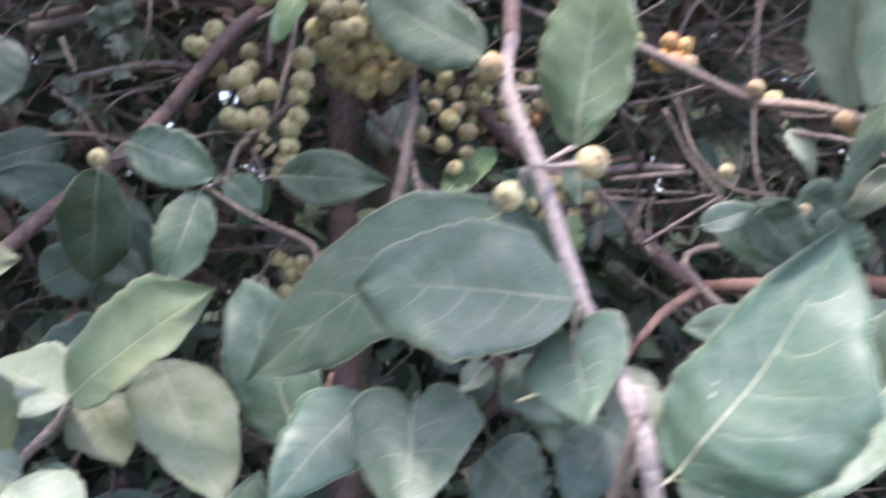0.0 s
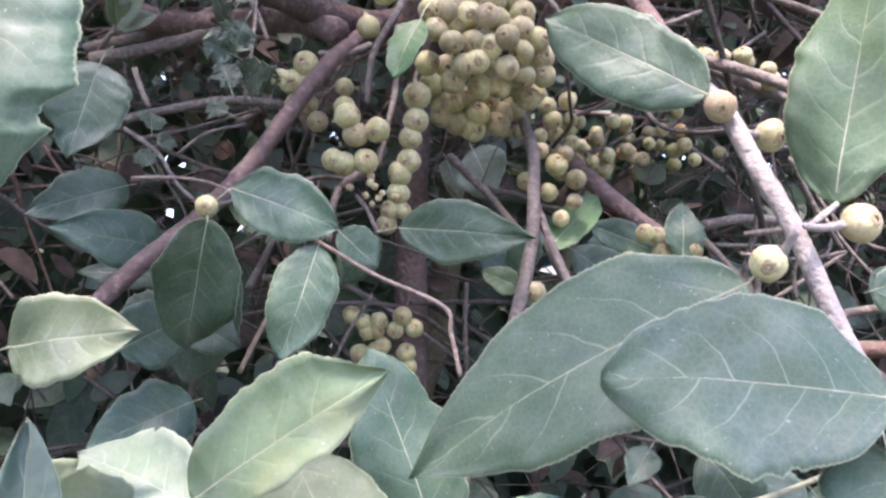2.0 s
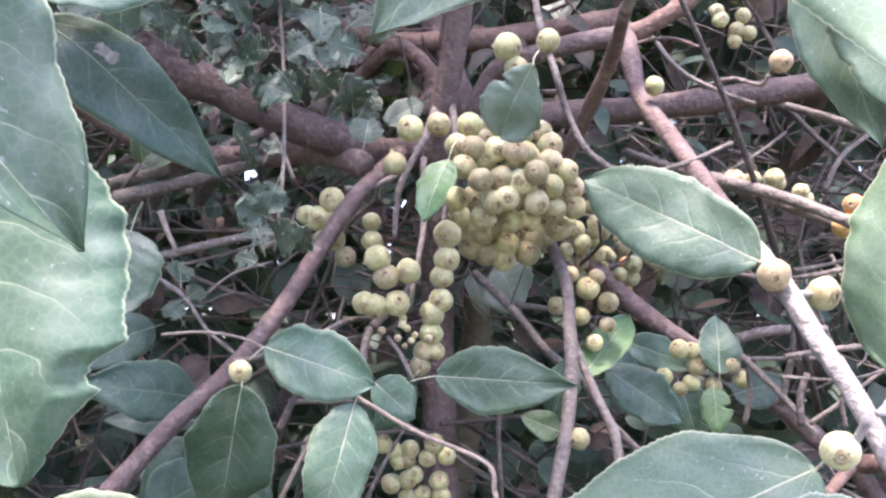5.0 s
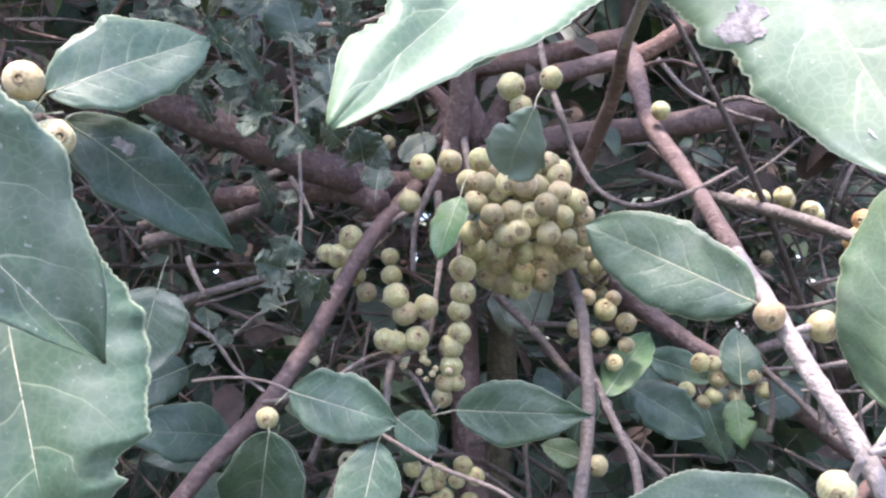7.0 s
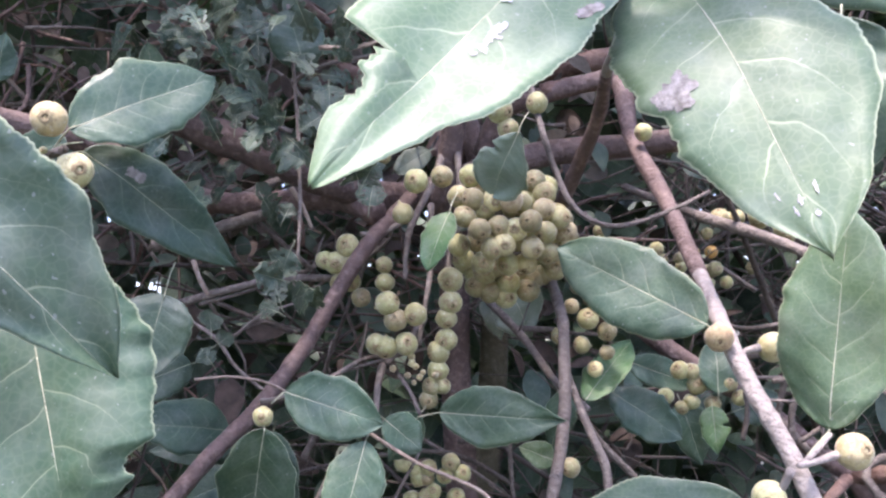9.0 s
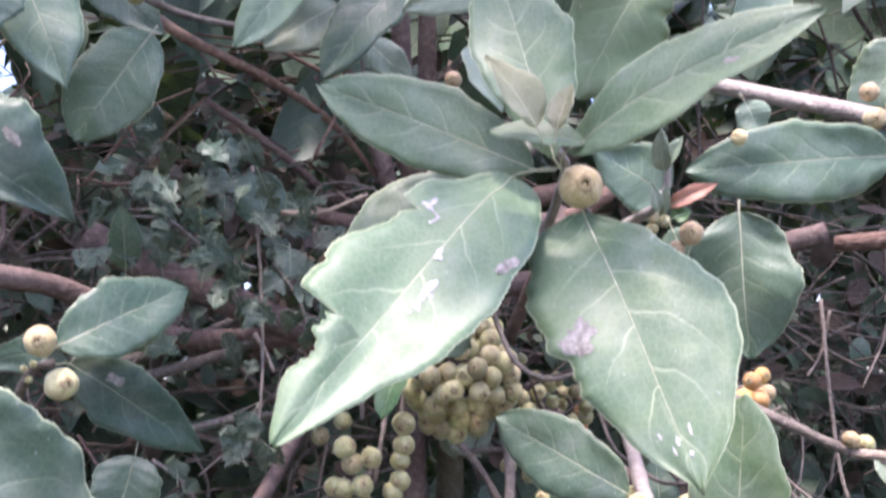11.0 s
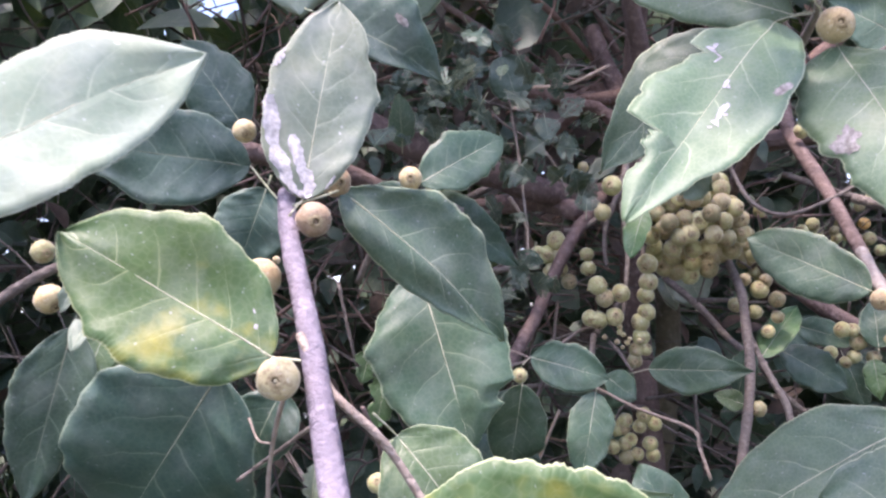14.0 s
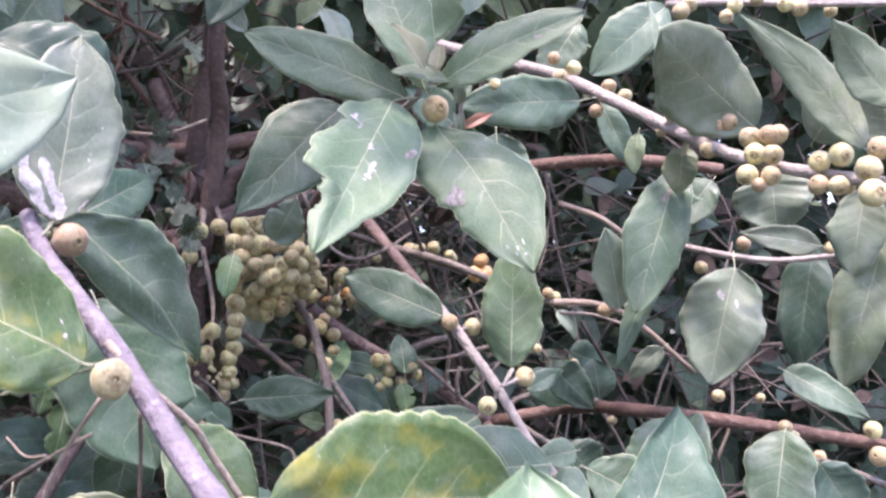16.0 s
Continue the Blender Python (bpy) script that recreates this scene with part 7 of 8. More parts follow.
stem(twigright, [(0.155, 0.817, 1.704), (0.151, 0.828, 1.699), (0.138, 0.857, 1.714), (0.119, 0.877, 1.713)], 0.0016, 0.0024, "dull", "twig")
stem(twigright, [(0.078, 0.892, 1.767), (0.098, 0.876, 1.729), (0.128, 0.858, 1.702), (0.158, 0.859, 1.691)], 0.0022, 0.0019, "dull", "twig")
stem(twigright, [(0.059, 0.796, 1.570), (0.056, 0.720, 1.536), (0.063, 0.661, 1.521), (0.073, 0.601, 1.513), (0.125, 0.599, 1.522)], 0.0017, 0.0013, "dull", "twig")
stem(twigright, [(0.216, 0.760, 1.555), (0.245, 0.750, 1.533), (0.289, 0.740, 1.513), (0.332, 0.720, 1.509)], 0.0023, 0.0019, "dull", "twig")
fig(twigright, (0.328, 0.700, 1.499), 0.0085, (0.24, -0.70, -0.67), "tan")
fig(twigright, (0.278, 0.740, 1.525), 0.0085, (-0.64, -0.70, -0.31))
fig(twigright, (0.329, 0.800, 1.435), 0.0065, (-0.53, -0.83, 0.15), "cream")
stem(twigright, [(0.311, 0.860, 1.667), (0.302, 0.850, 1.559), (0.301, 0.840, 1.471), (0.329, 0.830, 1.411), (0.352, 0.820, 1.385)], 0.0019, 0.0018, "dull", "twig")
stem(twigright, [(0.244, 0.920, 1.561), (0.259, 0.900, 1.499), (0.293, 0.880, 1.460), (0.334, 0.870, 1.454)], 0.0018, 0.0015, "dull", "twig")
stem(twigright, [(0.259, 0.900, 1.488), (0.293, 0.880, 1.435), (0.336, 0.860, 1.398)], 0.0016, 0.0015, "dull", "twig")
stem(twigright, [(0.179, 0.850, 1.540), (0.217, 0.850, 1.547), (0.255, 0.860, 1.560)], 0.0020, 0.0015, "dull", "twig")
stem(twigright, [(0.165, 0.850, 1.467), (0.200, 0.850, 1.471), (0.244, 0.860, 1.475)], 0.0024, 0.0029, "dull", "twig")
stem(twigright, [(0.162, 0.850, 1.450), (0.219, 0.860, 1.446), (0.270, 0.880, 1.454)], 0.0013, 0.0014, "dull", "twig")
stem(twigright, [(0.189, 0.800, 1.411), (0.187, 0.800, 1.431), (0.191, 0.800, 1.447)], 0.0019, 0.0016, "dull", "twig")
stem(twigright, [(0.318, 0.800, 1.506), (0.360, 0.780, 1.496), (0.400, 0.760, 1.474)], 0.0024, 0.0020, "dull", "twig")
stem(twigright, [(0.286, 0.860, 1.589), (0.303, 0.860, 1.611), (0.319, 0.860, 1.655)], 0.0017, 0.0015, "dull", "twig")
leaf(twigright, (0.315, 0.800, 1.509), (0.338, 0.800, 1.465), 0.025, (0.19, -0.98, 0.10), "ovate", 0.1, 0.3, "pale")
leaf(twigright, (0.291, 0.620, 1.499), (0.260, 0.580, 1.591), 0.053, (-0.10, -0.90, -0.43), "elliptic", 0.04, 0.1, "pale", stalk=(0.327, 0.700, 1.506))
leaf(twigright, (0.289, 0.550, 1.450), (0.274, 0.600, 1.420), 0.026, (-0.95, -0.30, -0.01), "ovate", 0.04, 0.1, "pale")
leaf(twigright, (0.264, 0.750, 1.439), (0.317, 0.750, 1.376), 0.054, (-0.09, -0.99, -0.08), "ovate", 0.04, 0.1, "dark")
leaf(twigright, (0.212, 0.720, 1.419), (0.263, 0.720, 1.435), 0.026, (-0.07, -0.97, 0.22), "ovate", 0.04, 0.1, "dark")
leaf(twigright, (0.325, 0.800, 1.452), (0.374, 0.800, 1.426), 0.042, (-0.03, -1.00, -0.06), "ovate", 0.04, 0.1, "dark")
leaf(twigright, (0.251, 0.700, 1.337), (0.190, 0.700, 1.337), 0.037, (0.00, -0.97, 0.26), "ovate", 0.04, 0.1, "green")
leaf(twigright, (0.085, 0.578, 1.692), (0.125, 0.591, 1.586), 0.049, (-0.30, -0.93, -0.22), "ovate", 0.04, 0.1, "green")

# long fruiting branches to the east

fruiting = thing("fig_branch", (0.274, 0.802, 1.867), "long grey fig branch lined with bunches of cream figs", "branch", "fig branches")
stem(fruiting, [(0.179, 0.903, 1.941), (0.265, 0.785, 1.861), (0.303, 0.686, 1.803), (0.311, 0.580, 1.733), (0.323, 0.493, 1.671), (0.317, 0.423, 1.632), (0.313, 0.351, 1.601), (0.303, 0.249, 1.566), (0.316, 0.159, 1.531)], 0.0091, 0.0048, "grey")
fig(fruiting, (0.310, 0.661, 1.804), 0.0097, (-1.00, 0.03, -0.01), "cream")
fig(fruiting, (0.293, 0.669, 1.796), 0.0097, (-0.34, -0.89, -0.31), "cream")
fig(fruiting, (0.318, 0.607, 1.763), 0.0092, (-0.33, -0.27, -0.91), "tan")
fig(fruiting, (0.322, 0.585, 1.744), 0.0084, (-0.21, -0.94, -0.27), "cream")
fig(fruiting, (0.301, 0.617, 1.736), 0.0085, (-0.34, -0.73, -0.59), "tan")
fig(fruiting, (0.310, 0.702, 1.832), 0.0085, (-0.58, -0.72, -0.38), "tan")
fig(fruiting, (0.318, 0.503, 1.699), 0.0096, (-0.25, -0.97, -0.01), "cream")
fig(fruiting, (0.318, 0.527, 1.685), 0.0059, (-0.87, -0.45, -0.21), "cream")
fig(fruiting, (0.322, 0.471, 1.676), 0.0100, (-0.45, -0.89, 0.01), "cream")
fig(fruiting, (0.324, 0.449, 1.670), 0.0091, (-0.55, -0.84, -0.06), "tan")
fig(fruiting, (0.335, 0.444, 1.672), 0.0110, (0.24, -0.72, -0.65), "tan")
fig(fruiting, (0.315, 0.456, 1.646), 0.0085, (-0.89, -0.01, -0.45), "tan")
fig(fruiting, (0.303, 0.384, 1.640), 0.0101, (-0.42, -0.90, -0.13), "cream")
fig(fruiting, (0.312, 0.369, 1.638), 0.0094, (-0.85, -0.52, -0.07), "tan")
fig(fruiting, (0.321, 0.366, 1.638), 0.0089, (-0.80, -0.59, 0.03), "cream")
fig(fruiting, (0.299, 0.377, 1.623), 0.0100, (-0.76, -0.58, -0.30), "cream")
fig(fruiting, (0.299, 0.356, 1.617), 0.0092, (-0.53, -0.59, -0.61), "cream")
fig(fruiting, (0.283, 0.375, 1.603), 0.0099, (-0.68, -0.25, -0.69), "cream")
fig(fruiting, (0.295, 0.359, 1.598), 0.0092, (-0.18, -0.89, -0.41), "tan")
fig(fruiting, (0.285, 0.365, 1.591), 0.0070, (-0.74, 0.25, -0.62), "tan")
fig(fruiting, (0.297, 0.304, 1.598), 0.0091, (-0.74, -0.61, 0.27), "cream")
fig(fruiting, (0.297, 0.281, 1.598), 0.0099, (-0.44, -0.85, -0.29), "cream")
fig(fruiting, (0.286, 0.300, 1.577), 0.0085, (-0.89, -0.15, 0.43), "tan")
fig(fruiting, (0.293, 0.286, 1.573), 0.0084, (-0.51, -0.61, -0.61), "cream")
fig(fruiting, (0.308, 0.290, 1.572), 0.0065, (-0.81, -0.51, 0.28), "cream")
fig(fruiting, (0.274, 0.239, 1.577), 0.0101, (-0.81, -0.36, -0.47), "cream")
fig(fruiting, (0.258, 0.226, 1.556), 0.0107, (-0.21, -0.97, 0.07), "cream")
fig(fruiting, (0.292, 0.240, 1.593), 0.0093, (-0.99, -0.13, -0.01), "tan")
stem(fruiting, [(0.324, 0.493, 1.668), (0.335, 0.524, 1.647), (0.344, 0.554, 1.631)], 0.0030, 0.0026, "stalk", "leaf_stalk")
leaf(fruiting, (0.351, 0.549, 1.646), (0.281, 0.576, 1.491), 0.073, (-0.66, -0.73, 0.18), "elliptic", 0.05, 0.25, "green", stains=((0.2, -0.1, 0.008, 'brown'),))
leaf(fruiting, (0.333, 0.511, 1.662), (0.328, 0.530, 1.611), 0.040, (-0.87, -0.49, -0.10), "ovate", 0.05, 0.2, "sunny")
leaf(fruiting, (0.364, 0.607, 1.569), (0.282, 0.637, 1.428), 0.034, (-0.64, -0.74, 0.21), "lance", 0.05, 0.2, "green")
leaf(fruiting, (0.360, 0.433, 1.662), (0.228, 0.395, 1.750), 0.099, (0.06, 0.88, 0.47), "elliptic", 0.06, 0.1, "green")
leaf(fruiting, (0.307, 0.266, 1.599), (0.235, 0.306, 1.732), 0.041, (0.58, 0.81, 0.07), "lance", 0.1, 0.15, "green", sway=0.08)
leaf(fruiting, (0.317, 0.236, 1.625), (0.274, 0.247, 1.703), 0.042, (0.56, 0.80, 0.20), "lance", 0.08, 0.15, "green")
leaf(fruiting, (0.374, 0.375, 1.632), (0.382, 0.311, 1.683), 0.061, (-0.94, -0.28, -0.20), "elliptic", 0.06, 0.15, "pale")
leaf(fruiting, (0.363, 0.273, 1.600), (0.327, 0.280, 1.688), 0.060, (-0.57, -0.80, -0.18), "elliptic", 0.06, 0.15, "pale")
leaf(fruiting, (0.447, 0.508, 1.625), (0.448, 0.515, 1.555), 0.092, (-0.82, -0.57, -0.07), "ovate", 0.06, 0.15, "pale")
leaf(fruiting, (0.452, 0.461, 1.535), (0.370, 0.495, 1.562), 0.032, (-0.38, -0.92, 0.00), "lance", 0.06, 0.15, "pale")
leaf(fruiting, (0.372, 0.327, 1.574), (0.355, 0.343, 1.496), 0.050, (-0.85, -0.53, 0.07), "elliptic", 0.06, 0.15, "pale")
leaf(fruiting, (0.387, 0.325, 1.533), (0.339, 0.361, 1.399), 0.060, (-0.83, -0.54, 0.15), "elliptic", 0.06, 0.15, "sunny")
leaf(fruiting, (0.389, 0.521, 1.743), (0.376, 0.534, 1.687), 0.041, (-0.84, -0.54, 0.09), "ovate", 0.06, 0.15, "pale")
leaf(fruiting, (0.456, 0.642, 1.882), (0.357, 0.695, 1.805), 0.073, (-0.52, -0.85, 0.09), "elliptic", 0.06, 0.15, "green")
leaf(fruiting, (0.347, 0.545, 1.699), (0.336, 0.535, 1.841), 0.020, (-0.26, -0.96, -0.09), "lance", 0.1, 0.2, "pale")
leaf(fruiting, (0.396, 0.735, 1.779), (0.421, 0.733, 1.694), 0.042, (-0.38, -0.92, -0.09), "elliptic", 0.06, 0.15, "green")
leaf(fruiting, (0.378, 0.730, 1.893), (0.326, 0.762, 1.824), 0.064, (-0.57, -0.82, 0.07), "elliptic", 0.06, 0.15, "green")
leaf(fruiting, (0.376, 0.641, 1.713), (0.365, 0.652, 1.662), 0.026, (-0.76, -0.65, 0.03), "elliptic", 0.06, 0.15, "sunny")
leaf(fruiting, (0.454, 0.613, 1.641), (0.400, 0.645, 1.579), 0.051, (-0.66, -0.71, 0.22), "ovate", 0.06, 0.15, "green")
leaf(fruiting, (0.400, 0.640, 1.621), (0.459, 0.618, 1.584), 0.044, (-0.36, -0.93, -0.00), "ovate", 0.06, 0.15, "green")
stem(fruiting, [(0.356, 0.527, 1.833), (0.390, 0.459, 1.808), (0.416, 0.395, 1.780), (0.465, 0.321, 1.751)], 0.0039, 0.0033, "grey", "side_stem")
fig(fruiting, (0.302, 0.445, 1.790), 0.0091, (-0.36, -0.31, 0.88), "cream")
fig(fruiting, (0.311, 0.441, 1.796), 0.0079, (-0.58, -0.79, -0.18), "cream")
fig(fruiting, (0.353, 0.423, 1.788), 0.0079, (-0.39, -0.89, 0.25), "cream")
fig(fruiting, (0.344, 0.428, 1.778), 0.0073, (-0.29, -0.86, -0.41), "cream")
fig(fruiting, (0.413, 0.397, 1.776), 0.0085, (-0.54, -0.69, -0.49), "cream")
fig(fruiting, (0.400, 0.402, 1.782), 0.0079, (-0.94, -0.34, 0.09), "cream")
fig(fruiting, (0.374, 0.413, 1.791), 0.0067, (-0.45, -0.37, -0.81), "cream")
fig(fruiting, (0.442, 0.385, 1.769), 0.0067, (-0.85, -0.38, -0.38), "cream")

fruiting_low = thing("fig_branch", (0.302, 1.034, 1.352), "long pink-brown fig branch with hanging leaves", "branch", "fig branches")
stem(fruiting_low, [(0.302, 1.034, 1.352), (0.332, 1.000, 1.357), (0.395, 0.950, 1.361), (0.353, 0.766, 1.371), (0.358, 0.632, 1.364), (0.427, 0.571, 1.341), (0.488, 0.524, 1.319), (0.568, 0.436, 1.288)], 0.0100, 0.0067, "rust")
stem(fruiting_low, [(0.317, 0.811, 1.409), (0.220, 0.802, 1.386), (0.317, 0.715, 1.280)], 0.0039, 0.0035, "dull", "twig")
stem(fruiting_low, [(0.334, 0.857, 1.724), (0.408, 0.792, 1.713), (0.462, 0.736, 1.696), (0.539, 0.683, 1.667)], 0.0091, 0.0077, "rust", "side_stem")
stem(fruiting_low, [(0.431, 0.686, 1.575), (0.486, 0.632, 1.544), (0.536, 0.589, 1.529), (0.602, 0.505, 1.525)], 0.0044, 0.0034, "grey", "side_stem")
stem(fruiting_low, [(0.254, 0.717, 1.520), (0.306, 0.695, 1.510), (0.349, 0.678, 1.484), (0.414, 0.658, 1.407)], 0.0043, 0.0032, "straw", "side_stem")
stem(fruiting_low, [(0.104, 0.829, 1.619), (0.151, 0.778, 1.589), (0.192, 0.741, 1.558), (0.254, 0.717, 1.520)], 0.0052, 0.0043, "dull", "side_stem")
stem(fruiting_low, [(0.421, 0.599, 1.411), (0.416, 0.608, 1.351), (0.396, 0.622, 1.304)], 0.0017, 0.0017, "straw", "tendril")
stem(fruiting_low, [(0.447, 0.522, 1.304), (0.475, 0.489, 1.283), (0.520, 0.461, 1.252)], 0.0038, 0.0037, "dull", "side_stem")
stem(fruiting_low, [(0.358, 0.820, 1.660), (0.397, 0.773, 1.624), (0.431, 0.742, 1.569)], 0.0040, 0.0035, "straw", "side_stem")
leaf(fruiting_low, (0.442, 0.587, 1.528), (0.396, 0.612, 1.394), 0.097, (-0.73, -0.67, 0.13), "elliptic", 0.05, 0.12, "pale", stalk=(0.471, 0.616, 1.550), stains=((0.25, -0.2, 0.006, 'white'), (0.3, 0.3, 0.004, 'white')))
leaf(fruiting_low, (0.602, 0.613, 1.541), (0.570, 0.644, 1.390), 0.069, (-0.82, -0.56, 0.06), "elliptic", 0.05, 0.12, "dark")
leaf(fruiting_low, (0.478, 0.574, 1.399), (0.526, 0.505, 1.334), 0.042, (-0.59, -0.73, 0.35), "ovate", 0.05, 0.12, "green")
leaf(fruiting_low, (0.339, 0.619, 1.362), (0.275, 0.623, 1.291), 0.063, (-0.53, -0.73, 0.44), "elliptic", 0.05, 0.12, "green", stalk=(0.355, 0.634, 1.364))
leaf(fruiting_low, (0.272, 0.570, 1.279), (0.316, 0.540, 1.375), 0.065, (-0.75, -0.64, 0.14), "elliptic", 0.05, 0.2, "green")
leaf(fruiting_low, (0.421, 0.530, 1.339), (0.379, 0.526, 1.241), 0.079, (-0.74, -0.59, 0.33), "elliptic", 0.05, 0.12, "green", stalk=(0.439, 0.543, 1.339))
leaf(fruiting_low, (0.200, 0.597, 1.333), (0.274, 0.569, 1.278), 0.068, (-0.23, -0.96, 0.17), "elliptic", 0.05, 0.12, "green")
leaf(fruiting_low, (0.358, 0.795, 1.383), (0.355, 0.791, 1.437), 0.049, (-0.38, -0.92, -0.10), "elliptic", 0.05, 0.12, "dark")
leaf(fruiting_low, (0.245, 0.786, 1.434), (0.295, 0.769, 1.386), 0.045, (-0.26, -0.96, 0.08), "elliptic", 0.05, 0.12, "dark")
leaf(fruiting_low, (0.258, 0.735, 1.339), (0.292, 0.725, 1.291), 0.065, (-0.23, -0.97, 0.04), "elliptic", 0.05, 0.12, "dark")
leaf(fruiting_low, (0.429, 0.497, 1.303), (0.462, 0.490, 1.231), 0.062, (-0.45, -0.88, -0.12), "elliptic", 0.05, 0.12, "dark")
fig(fruiting_low, (0.316, 0.691, 1.501), 0.0082, (-0.32, -0.93, 0.20), "tan")
fig(fruiting_low, (0.346, 0.627, 1.362), 0.0077, (-0.90, -0.43, 0.01), "tan")
fig(fruiting_low, (0.342, 0.750, 1.357), 0.0064, (-0.60, -0.59, -0.53), "cream")
fig(fruiting_low, (0.436, 0.545, 1.339), 0.0081, (-0.52, -0.85, -0.13), "tan")
fig(fruiting_low, (0.443, 0.543, 1.327), 0.0074, (-0.74, -0.56, 0.37), "cream")
fig(fruiting_low, (0.501, 0.483, 1.327), 0.0098, (-0.98, -0.19, -0.06), "cream")
fig(fruiting_low, (0.453, 0.519, 1.304), 0.0073, (-0.75, -0.64, 0.17), "cream")
fig(fruiting_low, (0.489, 0.470, 1.301), 0.0109, (-0.95, -0.21, 0.24), "tan")
fig(fruiting_low, (0.404, 0.610, 1.380), 0.0078, (-0.68, -0.61, -0.39), "tan")
fig(fruiting_low, (0.486, 0.630, 1.364), 0.0060, (-0.57, -0.78, -0.26), "cream")
fig(fruiting_low, (0.484, 0.610, 1.558), 0.0089, (-0.87, -0.26, -0.41), "tan")
fig(fruiting_low, (0.432, 0.635, 1.536), 0.0082, (-0.74, -0.65, -0.16), "cream")
fig(fruiting_low, (0.255, 0.715, 1.531), 0.0074, (-0.77, -0.45, -0.46), "tan")
fig(fruiting_low, (0.541, 0.604, 1.369), 0.0067, (-0.45, -0.87, -0.19), "cream")
fig(fruiting_low, (0.501, 0.494, 1.533), 0.0074, (-0.82, 0.19, 0.54), "tan")
fig(fruiting_low, (0.236, 0.731, 1.465), 0.0060, (-0.20, -0.97, -0.17), "cream")
fig(fruiting_low, (0.467, 0.398, 1.547), 0.0067, (-0.50, -0.86, 0.12), "cream")
fig(fruiting_low, (0.204, 0.788, 1.586), 0.0086, (-0.73, -0.68, -0.07), "ripe")
fig(fruiting_low, (0.197, 0.792, 1.570), 0.0101, (0.48, -0.63, -0.61), "ripe")
fig(fruiting_low, (0.208, 0.788, 1.568), 0.0101, (-0.57, -0.19, -0.80), "ripe")
fig(fruiting_low, (0.150, 0.809, 1.614), 0.0078, (-0.37, -0.67, 0.65))
fig(fruiting_low, (0.168, 0.802, 1.600), 0.0070, (-0.11, -0.89, -0.45))
fig(fruiting_low, (0.121, 0.822, 1.616), 0.0086, (-0.21, -0.61, 0.77))
fig(fruiting_low, (0.135, 0.816, 1.614), 0.0070, (-0.87, -0.46, 0.16))

# ---- ground, and the dark thicket behind the branches ----
def ground():
    verts, faces = [], []
    rings = [0.0, 0.4, 0.8, 1.2, 1.7, 2.3, 3.0, 4.0, 6.0, 10.0, 30.0, 200.0, 2000.0]
    sides = 48
    for r in rings:
        for k in range(sides):
            a = 2 * math.pi * k / sides
            x, y = r * math.cos(a), r * math.sin(a) + 1.0
            verts.append((x, y, 0.05 * noise.noise(Vector((x * 1.4, y * 1.4, 0))) + 0.015 * noise.noise(Vector((x * 7, y * 7, 3)))))
    for i in range(len(rings) - 1):
        for k in range(sides):
            a, b = i * sides + k, i * sides + (k + 1) % sides
            faces.append((a, b, b + sides, a + sides))
    tagged(new("ground", mesh_of("ground", verts, faces, [SOIL])), "dark soil, toned down to bounce little light", "ground", kind="structure")


# pale leaves low on the foot shoot

leaf(shoot_foot, (-0.258, 0.536, 1.262), (-0.306, 0.509, 1.284), 0.036, (0.20, -0.80, 0.55), "ovate", 0.05, 0.1, "pale")
leaf(shoot_foot, (-0.098, 0.540, 1.215), (-0.089, 0.521, 1.264), 0.027, (0.05, -0.85, 0.52), "ovate", 0.04, 0.08, "sunny")
stem(shoot_foot, [(-0.085, 0.672, 1.305), (-0.094, 0.651, 1.273), (-0.108, 0.630, 1.238), (-0.116, 0.620, 1.207), (-0.120, 0.640, 0.900), (-0.160, 0.640, -0.030)], 0.0022, 0.0036, "rust", "side_shoot")

# callused node and straw-coloured side stem on the grey front branch

stem(shoot_front, [(0.092, 0.405, 1.335), (0.089, 0.398, 1.328), (0.086, 0.396, 1.317), (0.083, 0.405, 1.300), (0.080, 0.420, 1.278), (0.071, 0.440, 1.253)], 0.0026, 0.0024, "straw", "side_shoot")
stem(shoot_front, [(0.089, 0.402, 1.336), (0.089, 0.396, 1.331), (0.089, 0.396, 1.324)], 0.0026, 0.0032, "grey", "node")

GAP, GAP_WAY = Vector((-0.217, -0.213, 1.498)), Vector((-0.359, 0.850, 0.387))


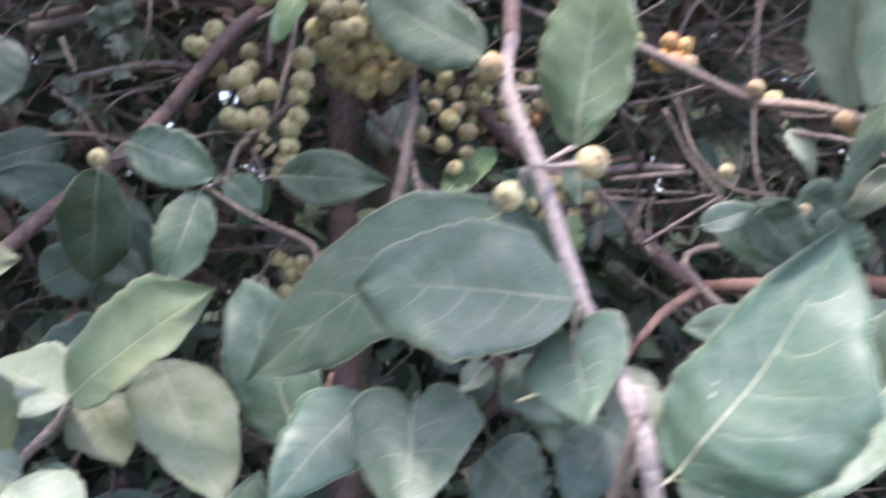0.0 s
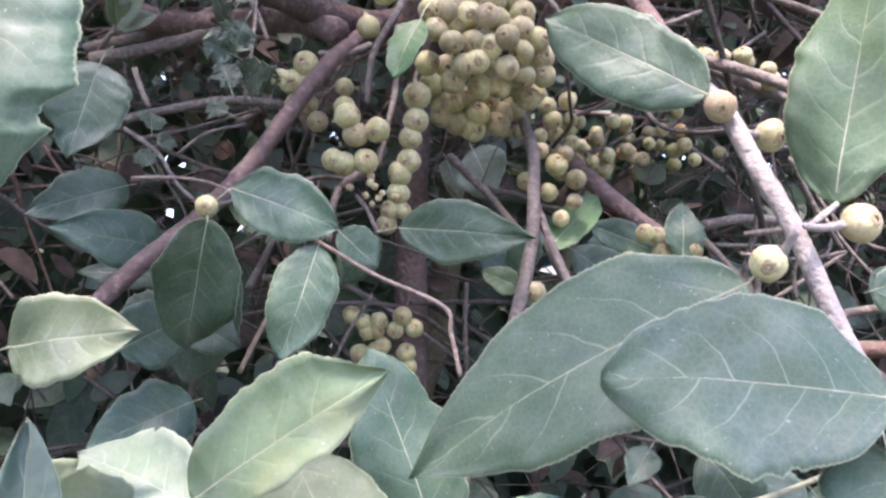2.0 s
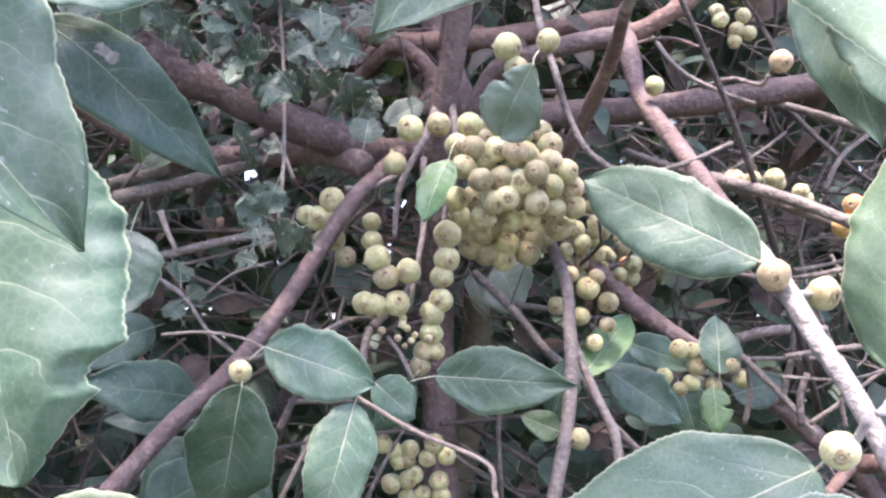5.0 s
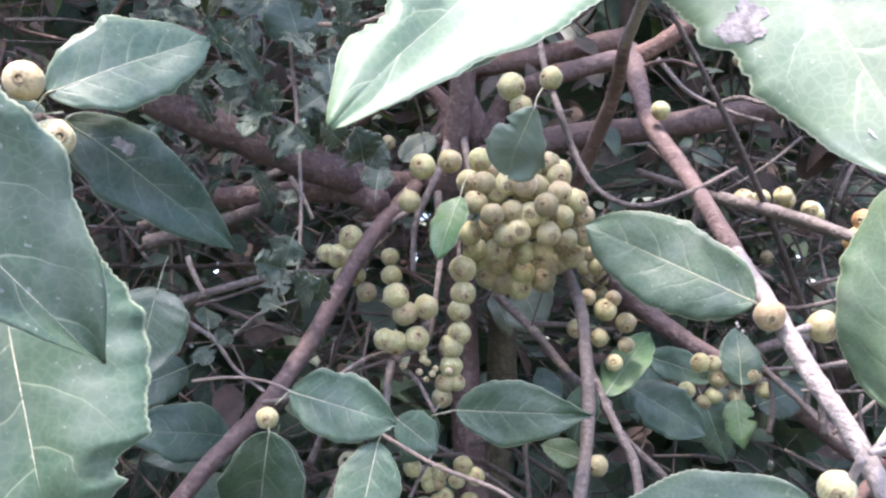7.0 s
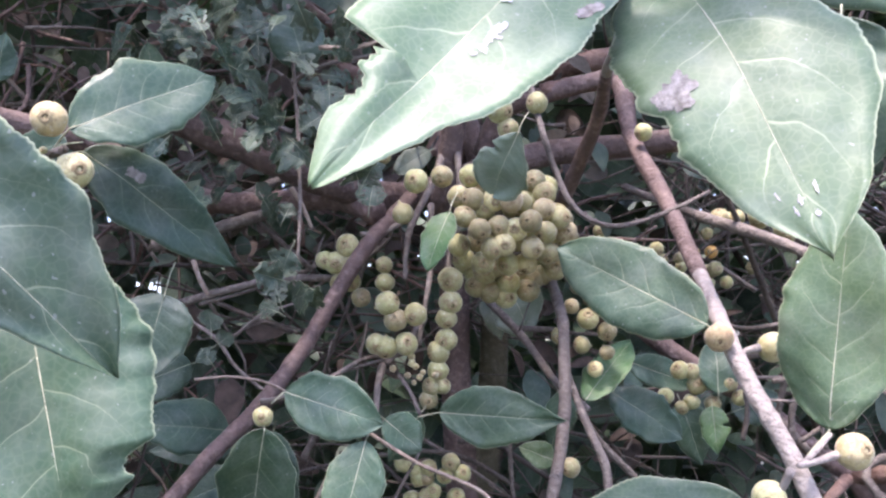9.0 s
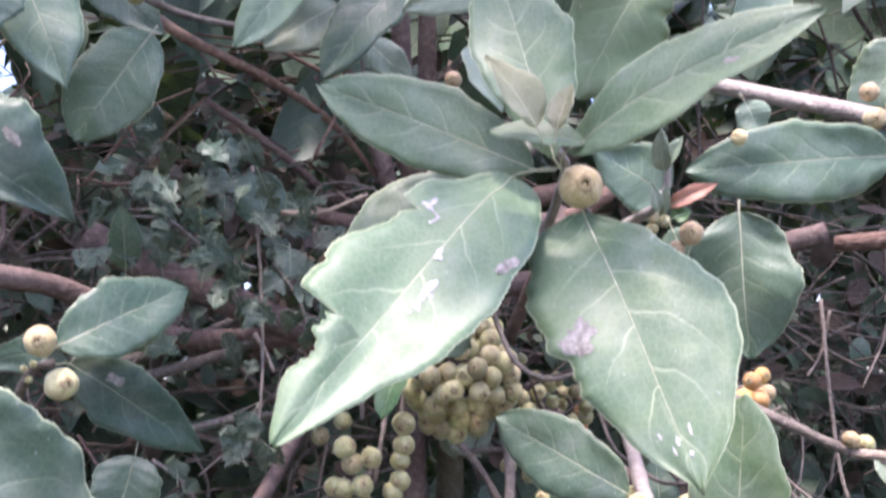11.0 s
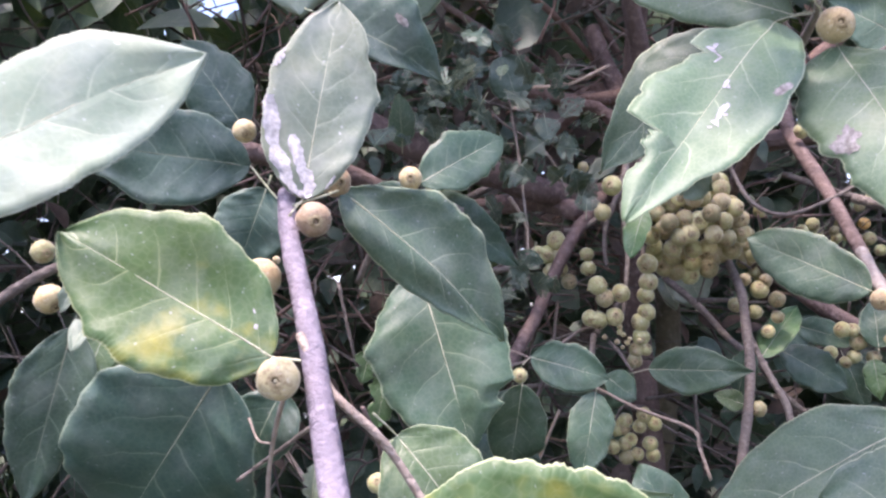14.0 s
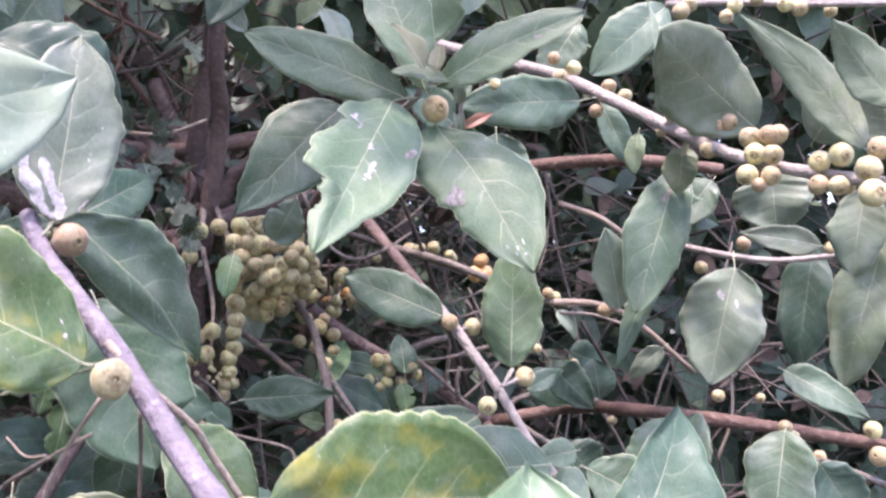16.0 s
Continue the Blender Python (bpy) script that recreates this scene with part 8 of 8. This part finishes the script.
def scatter(name, label, category, count, place, size, materials, seed, droop=0.6, rows=6):
    """Many small leaves as one object. place(rng) gives a point."""
    rng = random.Random(seed)
    verts, faces, slots, uvs = [], [], [], []
    for _ in range(count):
        p = Vector(place(rng))
        aside = (p - GAP).cross(GAP_WAY).length
        if aside < 0.028 + 0.029 * (p - GAP).length * (1 + 1.0 * noise.noise(p * 9)):
            continue  # a gap through which the sky shows
        long = size * rng.uniform(0.6, 1.35)
        wide = long * rng.uniform(0.42, 0.62)
        ax = Vector((rng.gauss(0, 1), rng.gauss(0, 0.7), rng.gauss(-droop, 0.7))).normalized()
        nz = Vector((rng.gauss(0, 0.6), rng.gauss(-0.9, 0.5), rng.gauss(0.5, 0.5)))
        nz = (nz - ax * nz.dot(ax)).normalized()
        ay = nz.cross(ax)
        arch, fold = rng.uniform(-0.02, 0.14), rng.uniform(0.0, 0.3)
        shape = rng.choice(("ovate", "elliptic", "lance"))
        start, slot = len(verts), rng.randrange(len(materials))
        for n in range(rows + 1):
            u = n / rows
            half = 0.5 * wide * outline(shape, min(max(u, 0.02), 0.985))
            for v in (-1, 0, 1):
                verts.append(p + ax * long * u + ay * half * v + nz * (long * arch * 4 * u * (1 - u) + fold * half * abs(v)))
                uvs.append((u, 0.5 + 0.5 * v))
        for n in range(rows):
            for k in (0, 1):
                a = start + n * 3 + k
                faces.append((a, a + 1, a + 4, a + 3))
                slots.append(slot)
    return tagged(new(name, mesh_of(name, verts, faces, materials, slots, uvs)), label, category, kind="stuff")


def thicket(name, label, count, low, high, radius, materials, seed, long=(0.15, 0.6), single=0):
    """A tangle of thin criss-cross twigs: the nearest ones as parts, the others joined."""
    rng = random.Random(seed)
    twigs = []
    for _ in range(count):
        p = Vector([rng.uniform(a, b) for a, b in zip(low, high)])
        way = Vector((rng.gauss(0, 1), rng.gauss(0, 0.5), rng.gauss(0.05, 0.6))).normalized()
        length, pts = rng.uniform(*long), [p]
        for _ in range(3):
            way = (way + Vector((rng.gauss(0, 0.28), rng.gauss(0, 0.2), rng.gauss(-0.03, 0.28)))).normalized()
            pts.append(pts[-1] + way * length / 3)
        twigs.append((p.y, pts, radius * rng.uniform(0.4, 1.5) ** 1.5, rng.randrange(len(materials))))
    twigs.sort(key=lambda g: g[0])
    tangle = thing(name, (0, 1.2, 1.4), label, "twigs")
    o = tangle.matrix_basis.translation
    for _, pts, r, slot in twigs[:single]:
        v, f = tube([p - o for p in pts], r, r * 0.5, 6, 3)
        part("twig", mesh_of("twig", v, f, [materials[slot]]), tangle)
    verts, faces, slots = [], [], []
    for _, pts, r, slot in twigs[single:]:
        v, f = tube([p - o for p in pts], r, r * 0.5, 5, 2, ends=False)
        faces += [tuple(i + len(verts) for i in g) for g in f]
        slots += [slot] * len(f)
        verts += v
    if verts:
        tagged(part("twig_mass", mesh_of("twig_mass", verts, faces, materials, slots), tangle), kind="stuff")
    return tangle


def in_box(low, high):
    return lambda rng: [rng.uniform(a, b) for a, b in zip(low, high)]


def back_wall(rng):
    """The far side and the top of the shrub: a thick curved shell of leaves."""
    a = rng.uniform(-1.25, 1.25)
    h = rng.random()
    r = 1.75 + 1.3 * rng.random() - 0.5 * h * h
    return (r * math.sin(a) * 1.25, 0.15 + r * math.cos(a) * 0.95, 0.15 + 2.6 * h)


def outer_wall(rng):
    a = rng.uniform(-1.3, 1.3)
    r = 3.1 + 0.7 * rng.random()
    return (r * math.sin(a) * 1.25, r * math.cos(a), 0.1 + 2.9 * rng.random())


# the near edge is carried forward, out of view, to shade the inner figs
def roof(rng):
    x = rng.uniform(-2.2, 2.2)
    return (x, rng.uniform(0.75 if x < 0.1 else 0.82, 2.6), rng.uniform(2.05, 2.7))


def left_screen(rng):
    """Leaves added beside the viewer, out of view, to screen light from the left."""
    y = rng.uniform(-0.2, 0.85)
    return (-0.62 - 0.8 * (y + 0.2) - 1.7 * rng.random(), y, rng.uniform(0.1, 2.3))


# leaves added overhead, out of view, to shade the inside of the shrub
def shade_roof(rng):
    y = rng.uniform(0.15, 1.0)
    return (rng.uniform(-1.7, -0.05), y, 2.02 + 0.55 * y + 0.35 * rng.random())


ground()
scatter("leaf_litter", "dry brown fallen leaves on the soil", "leaf litter", 4500, in_box((-2.2, 0.35, 0.02), (2.2, 2.8, 0.07)), 0.07, [DRY], 5, 0.0, 3)
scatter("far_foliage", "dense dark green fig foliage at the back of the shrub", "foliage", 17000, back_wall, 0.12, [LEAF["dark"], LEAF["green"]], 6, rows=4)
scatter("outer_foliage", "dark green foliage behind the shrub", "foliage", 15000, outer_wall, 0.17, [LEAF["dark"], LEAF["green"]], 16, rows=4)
scatter("roof_foliage", "dense fig foliage roofing the shrub", "foliage", 3200, roof, 0.13, [LEAF["dark"], LEAF["green"]], 7)
scatter("eaves_foliage", "unseen fig foliage added over the front to shade the shrub's inside", "foliage", 330, shade_roof, 0.13, [LEAF["green"], LEAF["dark"]], 17)
scatter("side_foliage", "unseen fig foliage added on the left to screen off light", "foliage", 1700, left_screen, 0.13, [LEAF["green"], LEAF["dark"]], 23)
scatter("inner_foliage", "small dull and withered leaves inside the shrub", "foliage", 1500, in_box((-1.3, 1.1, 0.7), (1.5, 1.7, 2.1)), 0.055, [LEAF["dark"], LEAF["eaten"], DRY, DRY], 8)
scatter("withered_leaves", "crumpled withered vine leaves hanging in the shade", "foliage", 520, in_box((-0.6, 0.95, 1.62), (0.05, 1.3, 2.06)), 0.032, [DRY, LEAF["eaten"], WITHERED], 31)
# only the dark green here: the shade low down is put into the colour
scatter("lower_foliage", "fig leaves low in the shrub, shade put into their dark green", "foliage", 1100, in_box((-1.2, 0.62, 0.2), (1.4, 1.3, 1.08)), 0.11, [LEAF["dark"]], 12)
thicket("withered_vine", "withered reddish vine stems tangled in the shade", 290, (-0.75, 0.95, 1.5), (0.05, 1.25, 2.1), 0.0019, [BARK["brown"], BARK["rust"], BARK["dull"]], 10, (0.05, 0.25), single=290)
thicket("dry_brushwood", "dry brushwood and litter heaped behind the limbs, mostly in shade-toned bark", 140, (0.25, 1.15, 1.5), (0.6, 1.5, 1.8), 0.0019, [BARK["dull"], BARK["deep"], BARK["deep"]], 21, (0.1, 0.35), single=140)
thicket("twig_thicket", "tangle of thin bare twigs inside the shrub, mostly in shade-toned grey-brown", 1200, (-1.3, 1.0, 0.7), (1.5, 1.7, 2.2), 0.0022, [BARK["deep"]] * 6 + [BARK["dull"]], 9, single=290)
